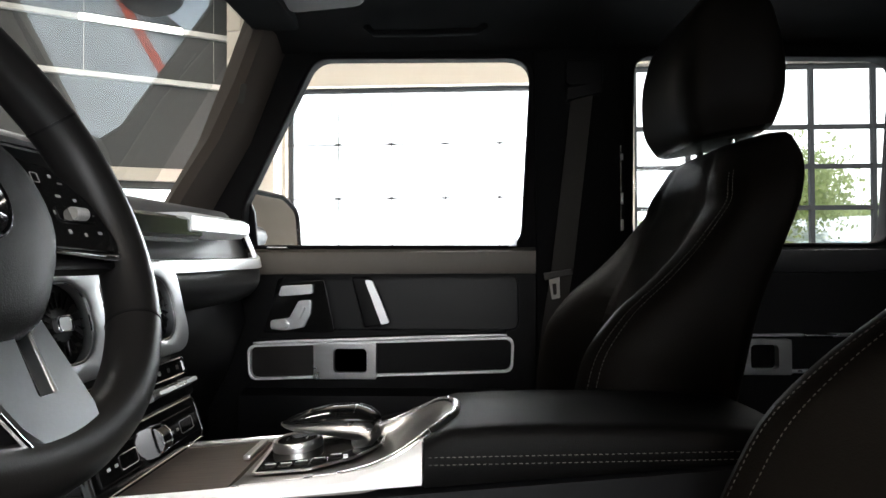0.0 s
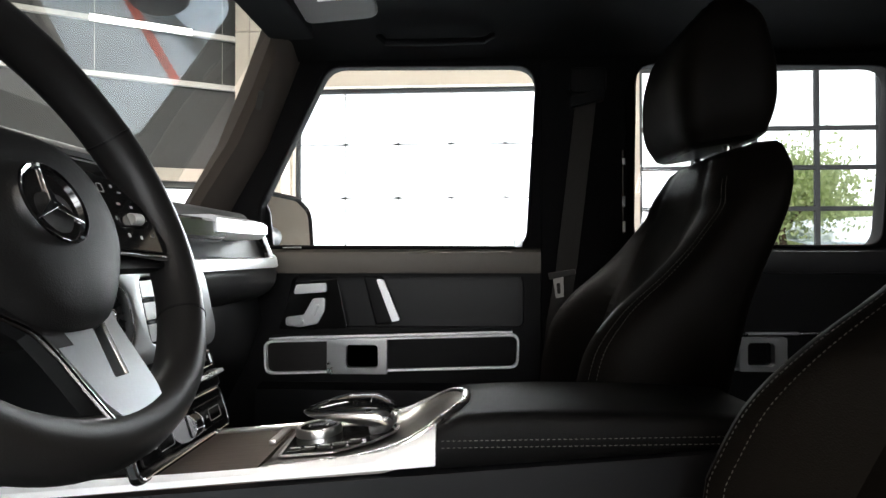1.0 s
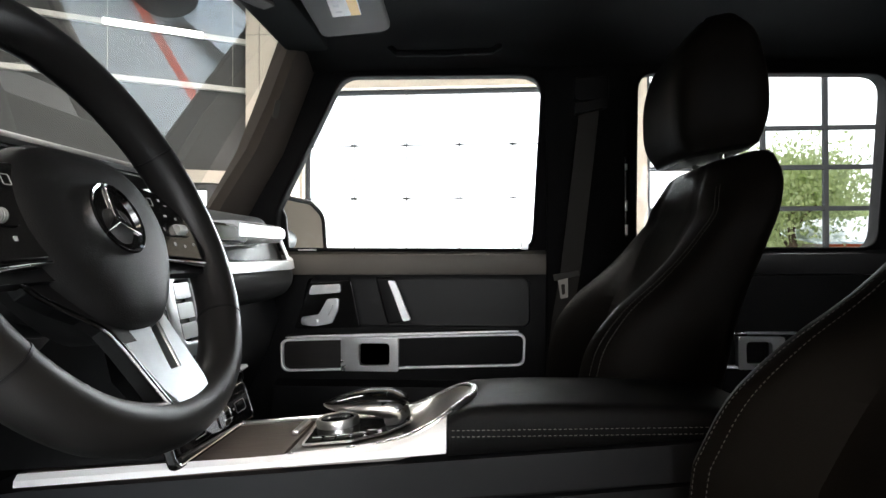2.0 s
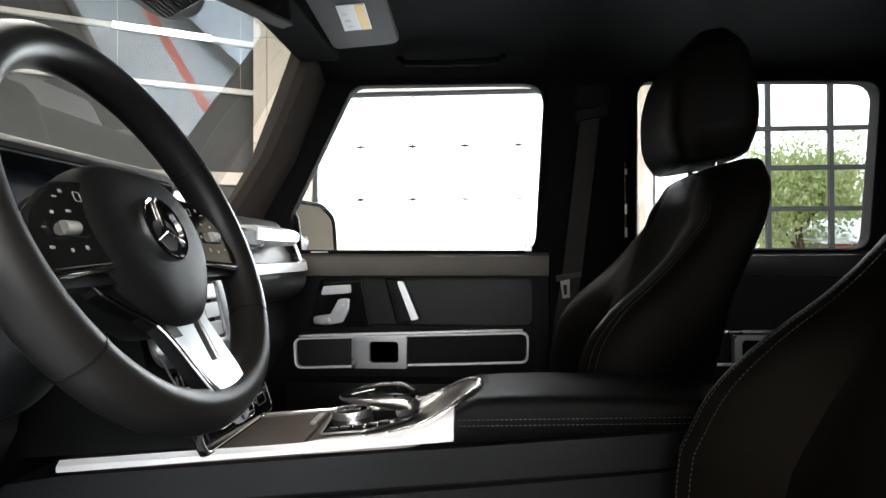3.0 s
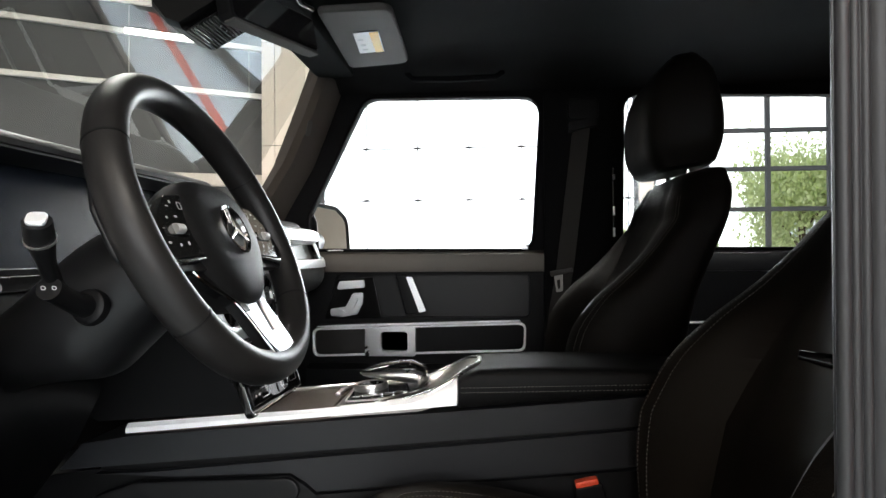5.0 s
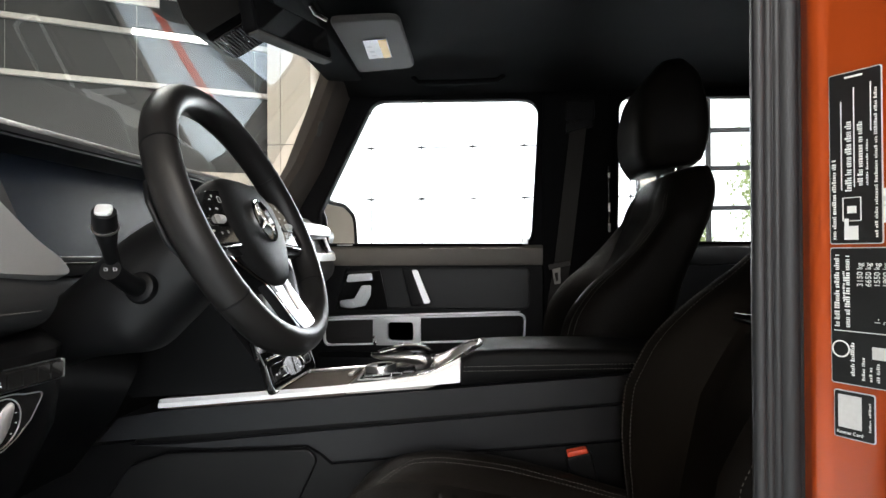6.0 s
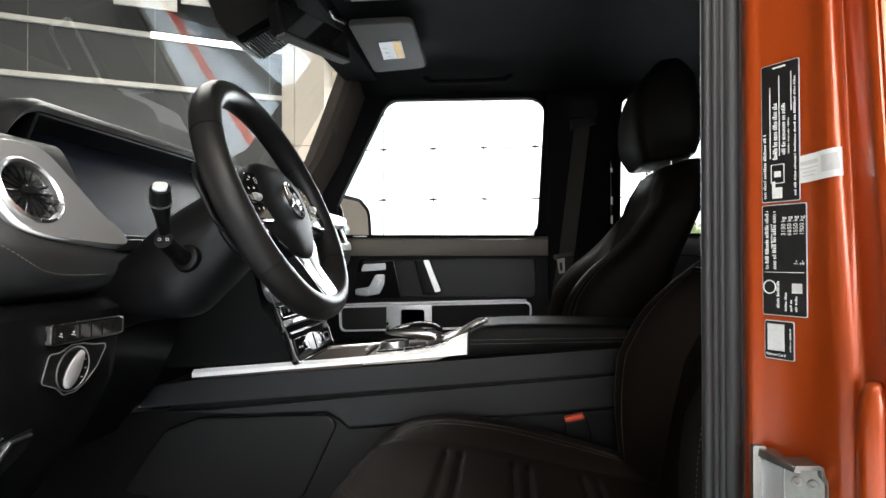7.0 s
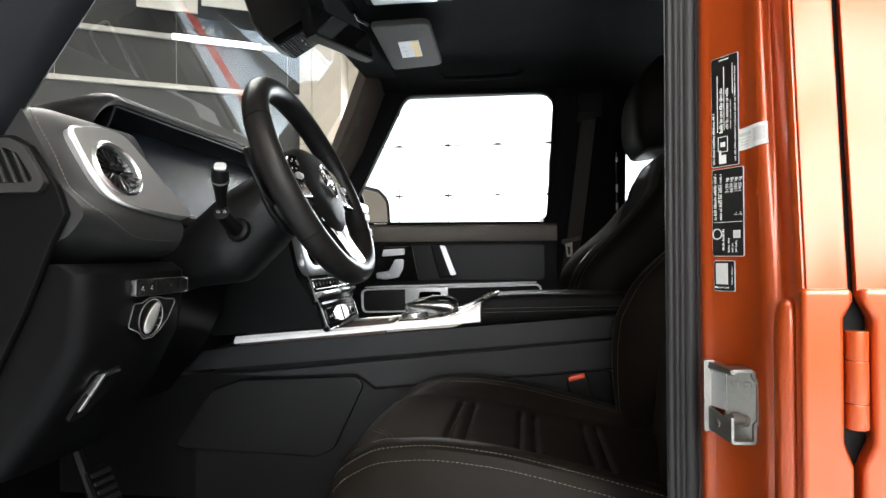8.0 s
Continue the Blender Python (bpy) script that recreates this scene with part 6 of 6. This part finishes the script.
# driver's belt buckle and pedal
bk = thing("belt_buckle", (0.43, -0.10, 0.98), "black belt buckle with a red release button", "belt buckle")
BM = basis((0.430, -0.104, 1.006), (0.94, 0.0, 0.22), (0.0, 1, 0.0))
part("body", moved(box(-0.020, 0.022, -0.011, 0.011, -0.075, 0.006, 0.004), BM), HARD, bk)
part("release_button", moved(box(-0.017, 0.018, -0.009, 0.009, 0.004, 0.014, 0.003), BM), RED, bk, "red release button")
pd = thing("pedal", (-0.46, -0.31, 0.72), "ribbed metal pedal with rubber bars", "pedal")
PM = basis((-0.455, -0.300, 0.815), (0.1, 1, 0), (-0.45, -0.25, 0.86))
part("plate", prism(rrect(0.055, 0.11, 0.01), 0.008, 0.002, PM), HARD, pd)
for i in range(6):
    part("rubber_bar", prism(rrect(0.046, 0.008, 0.002, 2, 0, -0.042 + 0.0165 * i), 0.013, 0.002, PM), RUBBER, pd)
part("arm", tube([(-0.46, -0.315, 0.80), (-0.52, -0.315, 0.95), (-0.60, -0.315, 1.1)], 0.012, 8), HARD, pd)


# ---- passenger's door ----
door = thing("passenger_door", (0.1, 0.76, 0.72), "black leather door panel with silver and dark wood trim", "car door")
part("top_roll", bevel(loft([[(x, 0.795, 1.372), (x, 0.752, 1.369), (x, 0.735, 1.358), (x, 0.728, 1.335), (x, 0.734, 1.308), (x, 0.795, 1.300)] for x in np.linspace(-0.34, 0.435, 8)]), 0.003), SILL_LIT, door, "leather covered window sill")
frame_out = rounded([(-0.34, 0.86), (0.435, 0.86), (0.435, 1.31), (-0.34, 1.31)], 0.004)
recess = rounded([(-0.20, 1.175), (0.395, 1.175), (0.395, 1.30), (-0.17, 1.30)], 0.02)
part("panel", plate(frame_out, [recess], 0.045, 0.005, at_y(0.785)), LEATHER, door)
part("recess", box(-0.22, 0.41, 0.772, 0.785, 1.165, 1.305), SOFT, door)
tr = rounded([(-0.240, 1.143), (-0.236, 1.060), (0.380, 1.080), (0.384, 1.163)], 0.022)
tri = rounded([(-0.2335, 1.1375), (-0.2305, 1.0655), (0.3745, 1.0855), (0.3780, 1.1565)], 0.018)
part("trim_frame", plate(tr, [tri], 0.022, 0.002, at_y(0.744)), BRUSHED, door, "satin silver trim frame")
part("top_ledge", tube([(x, 0.715, 1.1485 + (x + 0.24) * 0.032) for x in np.linspace(-0.222, 0.366, 12)], [0.0015] + [0.0042] * 10 + [0.0025], 12), BRUSHED, door, "satin silver ledge over the trim")
part("ledge_shelf", loft([[(x, 0.744, 1.1540 + (x + 0.24) * 0.032), (x, 0.716, 1.1510 + (x + 0.24) * 0.032), (x, 0.716, 1.1470 + (x + 0.24) * 0.032), (x, 0.744, 1.1460 + (x + 0.24) * 0.032)] for x in (-0.22, 0.0, 0.364)]), HARD, door)
part("wood_inlay", prism([(-0.232, 1.064), (-0.082, 1.069), (-0.082, 1.143), (-0.232, 1.138)], 0.010, 0.001, at_y(0.745)), SHADED_WOOD, door, "wood inlay with its shade put into the colour")
part("leather_inlay", prism([(0.064, 1.074), (0.376, 1.084), (0.378, 1.158), (0.064, 1.148)], 0.010, 0.002, at_y(0.745)), LEATHER, door)
hf = part("handle_frame", plate(rrect(0.146, 0.083, 0.004, 3, -0.008, 1.106), [rrect(0.078, 0.056, 0.010, 4, 0.004, 1.107)], 0.024, 0.003, at_y(0.742)), SATIN, door, "satin silver release handle frame")
part("finger_well", prism(rrect(0.082, 0.060, 0.010, 4, 0.004, 1.107), 0.004, 0, at_y(0.744)), GLOSS, hf)
ctrl = part("control_panel", prism(rounded([(-0.205, 1.170), (-0.165, 1.285), (-0.060, 1.293), (-0.035, 1.172)], 0.006), 0.018, 0.003, at_y(0.752)), GLOSS, door, "gloss black seat control panel")
part("memory_switch", prism(rounded([(-0.166, 1.256), (-0.158, 1.280), (-0.086, 1.284), (-0.084, 1.262)], 0.006), 0.012, 0.003, at_y(0.736)), SILVER, ctrl, "silver memory switch")
part("seat_switch", prism(rounded([(-0.185, 1.180), (-0.185, 1.200), (-0.140, 1.206), (-0.118, 1.246), (-0.088, 1.248), (-0.090, 1.215), (-0.106, 1.184), (-0.150, 1.176)], 0.008), 0.012, 0.003, at_y(0.736)), SILVER, ctrl, "silver seat-shaped switch")
part("seat_knob", lathe([(0.022, 0), (0.021, 0.006), (0.016, 0.009)], 28, at_y(0.726) @ Matrix.Translation((-0.160, 1.190, 0)) @ Matrix.Diagonal((1, 0.55, 1, 1))), SILVER, ctrl)
part("back_knob", prism(rounded([(-0.122, 1.205), (-0.108, 1.232), (-0.100, 1.230), (-0.114, 1.203)], 0.003), 0.008, 0.002, at_y(0.726)), SILVER, ctrl)
part("pull_handle", prism(rounded([(0.038, 1.294), (0.056, 1.292), (0.096, 1.194), (0.077, 1.190)], 0.004), 0.012, 0.004, at_y(0.733)), SILVER, door, "bright silver slanted pull handle")
part("pull_mount", prism([(0.004, 1.30), (0.046, 1.298), (0.084, 1.188), (0.035, 1.18)], 0.024, 0.006, at_y(0.757)), HARD, door)
part("pocket", bevel(loft([[(x, 0.74, 0.90), (x, 0.69, 0.92), (x, 0.70, 1.03), (x, 0.74, 1.04)] for x in (-0.25, 0.36)]), 0.01), SOFT, door)
part("lock_plate", box(-0.195, -0.150, 0.733, 0.748, 1.3685, 1.3720, 0.001), SATIN, door, "small silver lock plate on the sill")
part("corner_clip", box(0.372, 0.392, 0.742, 0.752, 1.370, 1.392, 0.002), SILVER, door)
# rear door panel
rp = thing("rear_door_panel", (0.9, 0.76, 0.72), "black leather rear door panel with a silver handle", "car door")
part("panel", box(0.655, 1.74, 0.755, 0.785, 0.86, 1.315, 0.006), LEATHER, rp)
part("top_roll", bevel(loft([[(x, 0.795, 1.372), (x, 0.752, 1.369), (x, 0.735, 1.358), (x, 0.732, 1.335), (x, 0.740, 1.308), (x, 0.795, 1.300)] for x in (0.655, 1.2, 1.74)]), 0.003), LEATHER_DASH, rp)
rt = rounded([(0.80, 1.165), (0.80, 1.075), (1.50, 1.085), (1.50, 1.170)], 0.02)
rti = rounded([(0.806, 1.159), (0.806, 1.081), (1.494, 1.091), (1.494, 1.164)], 0.016)
part("trim_frame", plate(rt, [rti], 0.02, 0.002, at_y(0.757)), SATIN, rp, "satin silver trim frame")
rh = part("handle_frame", plate(rrect(0.11, 0.080, 0.004, 3, 0.955, 1.115), [rrect(0.062, 0.056, 0.010, 4, 0.950, 1.115)], 0.022, 0.003, at_y(0.755)), SATIN, rp, "satin silver release handle")
part("finger_well", prism(rrect(0.066, 0.060, 0.010, 4, 0.950, 1.115), 0.004, 0, at_y(0.757)), GLOSS, rh)

# pillar trim and belt on the passenger's side
bt = thing("pillar_trim", (0.54, 0.76, 0.86), "black inner pillar trim between the side doors", "pillar", "", "structure")
part("cover", bevel(loft([[(0.432, 0.795, z), (0.438, 0.742, z), (0.470, 0.728, z), (0.620, 0.728, z), (0.642, 0.742, z), (0.648, 0.795, z)] for z in (0.86, 1.3, 1.82)]), 0.004), FABRIC, bt)
part("slot_trim", box(0.626, 0.632, 0.722, 0.730, 1.40, 1.60, 0.002), GLOSS, bt)
# small satin slips stand for the pale highlights on the slot
for z0, z1 in ((1.405, 1.43), (1.465, 1.49), (1.565, 1.58)):
    part("glint", box(0.627, 0.633, 0.720, 0.724, z0, z1, 0.001), SATIN, bt)
sb = thing("seat_belt", (0.5, 0.70, 1.08), "dark grey seat belt hanging with a metal tongue", "seat belt")
belt = [(0.540, 0.716, 1.715), (0.530, 0.705, 1.64), (0.515, 0.700, 1.52), (0.490, 0.695, 1.32), (0.468, 0.690, 1.20), (0.450, 0.685, 1.05), (0.44, 0.68, 0.90)]
part("webbing", loft([[(x - 0.023, y + 0.004, z), (x + 0.023, y - 0.010, z), (x + 0.023, y - 0.0085, z), (x - 0.023, y + 0.0055, z)] for x, y, z in belt]), BELT, sb)
part("guide", bevel(loft([[(0.505, 0.70, 1.70 + k), (0.58, 0.695, 1.715 + k), (0.58, 0.725, 1.715 + k), (0.505, 0.728, 1.70 + k)] for k in (0, 0.025)]), 0.004), HARD, sb)
part("guide_cover", prism(rrect(0.085, 0.06, 0.012, 4, 0.545, 1.765), 0.02, 0.005, at_y(0.728)), HARD, sb)
TM = basis((0.478, 0.684, 1.300), (0.95, -0.25, 0.10), (0.0, 0.0, 1))
tg = part("tongue", prism(rounded([(-0.030, 0.012), (0.032, 0.016), (0.034, 0.004), (-0.028, -0.004)], 0.003), 0.010, 0.002, TM @ Matrix.Translation((0, 0, -0.002))), VISOR, sb, "belt tongue with metal blade")
part("blade", plate(rounded([(-0.020, 0.0), (0.004, 0.002), (0.000, -0.046), (-0.018, -0.048)], 0.003), [rounded([(-0.014, -0.014), (-0.004, -0.013), (-0.006, -0.038), (-0.014, -0.039)], 0.002)], 0.003, 0, TM @ Matrix.Translation((0, 0, 0.001))), STEEL, tg, "bright metal blade")
dt = thing("driver_belt_tongue", (0.50, -0.63, 1.27), "black belt tongue hanging by the driver's pillar", "seat belt")
part("webbing", loft([[(0.512, -0.650, z), (0.540, -0.662, z), (0.541, -0.660, z), (0.513, -0.648, z)] for z in (0.9, 1.2, 1.5, 1.75)]), BELT, dt)
part("tongue", tube([(0.522, -0.655, 1.283), (0.500, -0.645, 1.288), (0.484, -0.636, 1.291)], [0.011, 0.010, 0.006], 12, flat=0.5, side=(0, 0, 1)), GLOSS, dt)

# side mirror outside the passenger's window
mir = thing("side_mirror", (-0.28, 0.95, 1.38), "black door mirror with a chrome-edged glass", "mirror")
MM = basis((-0.268, 0.980, 1.445), (0.35, 0.937, 0.0), (-0.03, 0, 1))
shape = rounded([(-0.105, -0.090), (0.125, -0.088), (0.117, 0.035), (0.056, 0.070), (-0.105, 0.078)], [0.01, 0.02, 0.05, 0.05, 0.015])
n_out = (MM.to_3x3() @ Vector((0, 0, 1)))
sgm = 1 if n_out.x > 0 else -1
part("housing", prism([(x * 1.06, y * 1.06) for x, y in shape], -0.09 * sgm, 0.018, MM, 3), GLOSS, mir)
part("glass", prism(shape, 0.002 * sgm, 0, MM), MIRROR, mir, "mirror glass")
part("edge", moved(tube([(x * 1.035, y * 1.035, 0) for x, y in shape], 0.008, 8, closed=True), MM), HARD, mir)
part("foot", tube([(-0.27, 0.80, 1.40), (-0.28, 0.90, 1.40)], 0.03, 12), HARD, mir)
part("sail", prism([(-0.40, 1.365), (-0.235, 1.365), (-0.245, 1.46), (-0.262, 1.50)], 0.012, 0.003, at_y(0.800)), HARD, mir, "black mirror sail panel")

# ---- overhead ----
vis = thing("sun_visor", (0.0, 0.36, 1.85), "grey fabric sun visor with a warning label, folded up", "sun visor")
vis_pts = rounded([(-0.062, 0.170), (0.092, 0.165), (0.080, 0.515), (-0.082, 0.545)], [0.02, 0.03, 0.04, 0.02])
part("panel", prism(vis_pts, 0.016, 0.006, Matrix.Translation((0, 0, 1.846)), 3), VISOR, vis)
lab = part("label", prism([(-0.014, 0.290), (0.044, 0.281), (0.034, 0.412), (-0.027, 0.422)], -0.0012, 0, Matrix.Translation((0, 0, 1.8455))), WHITE_PRINT, vis, "white and yellow warning label")
part("yellow_band", prism([(0.022, 0.285), (0.043, 0.282), (0.033, 0.411), (0.013, 0.414)], -0.0008, 0, Matrix.Translation((0, 0, 1.8440))), YELLOW, lab)
for a, b in ((0.33, 0.006), (0.365, 0.010), (0.395, 0.005)):
    part("print_bar", prism(rrect(0.012, b, 0.001, 2, -0.006 - 0.03 * (a - 0.33), a), -0.0008, 0, Matrix.Translation((0, 0, 1.8440))), GREY_LABEL, lab)
part("hinge", tube([(-0.066, 0.168, 1.852), (-0.085, 0.150, 1.858), (-0.09, 0.13, 1.87)], 0.006, 10), CHROME, vis, "small chrome visor hinge")
ol = thing("roof_lamp", (0.04, 0.1, 1.88), "pale roof console lamp", "lamp")
part("housing", box(-0.06, 0.16, -0.10, 0.135, 1.884, 1.900, 0.008), HARD, ol)
part("lens", box(-0.04, 0.12, 0.06, 0.12, 1.879, 1.885, 0.003), SILVER, ol, "pale lamp lens")
gr = thing("grab_grip", (0.18, 0.70, 1.86), "black folded roof grab grip", "grip")
part("bar", tube([(0.05, 0.69, 1.872), (0.07, 0.672, 1.850), (0.18, 0.668, 1.846), (0.30, 0.672, 1.850), (0.32, 0.69, 1.868)], 0.008, 10), FABRIC, gr)
rv = thing("rear_view_mirror", (-0.07, -0.02, 1.73), "black rear view mirror with a pale lower edge", "mirror")
RMx = Vector((0.064, 0.22, 0.017)).normalized()
RM_ = basis((-0.074, -0.02, 1.762), RMx, (-0.16, 0.0, 0.98))
part("body", prism(rrect(0.245, 0.070, 0.012), -0.028, 0.006, RM_ @ Matrix.Translation((0, 0, 0.0))), HARD, rv)
# black gloss in place of the dark cabin's reflection
part("glass", prism(rrect(0.232, 0.058, 0.008), 0.0015, 0, RM_), GLOSS, rv, "mirror glass coloured black for the dark cabin it reflects")
part("lower_edge", moved(box(-0.118, 0.118, -0.037, -0.031, -0.020, 0.001, 0.002), RM_), VISOR, rv, "pale lower edge")
sh = thing("sensor_housing", (-0.22, -0.03, 1.76), "black ribbed camera housing behind the mirror", "sensor housing")
hb = [[(-0.30, s, 1.865), (-0.262, s, 1.765), (-0.240, s, 1.738), (-0.215, s, 1.728), (-0.135, s, 1.772), (-0.125, s, 1.81), (-0.15, s, 1.89)] for s in (-0.088, -0.074, 0.03, 0.045)]
for i, k in ((0, 0.9), (3, 0.9)):
    c = sum((Vector(p) for p in hb[i]), Vector()) / 7
    hb[i] = [tuple(c + (Vector(p) - c) * k) for p in hb[i]]
part("shell", bevel(loft(hb), 0.006, 3), HARD, sh)
part("grille", box(-0.040, 0.040, -0.072, 0.028, -0.0035, 0.0005, 0.001, 1, Matrix.Translation((-0.174, 0, 1.7486)) @ pose(0, 0, 0, 0, -29, 0)), GLOSS, sh, "dark slotted underside")
for i in range(13):
    t = i / 12
    part("rib", box(-0.0014, 0.0014, -0.068, 0.024, -0.004, 0.001, 0.0006, 1, Matrix.Translation((-0.205 + 0.062 * t, 0, 1.7302 + 0.0345 * t)) @ pose(0, 0, 0, 0, -29, 0)), HARD, sh)
for y in (-0.030, -0.008):
    part("sensor_dot", lathe([(0.0022, 0.0), (0.0016, 0.0012)], 12, basis((-0.168, y, 1.7478), (0.87, 0, 0.49), (0, -1, 0))), SILVER, sh)
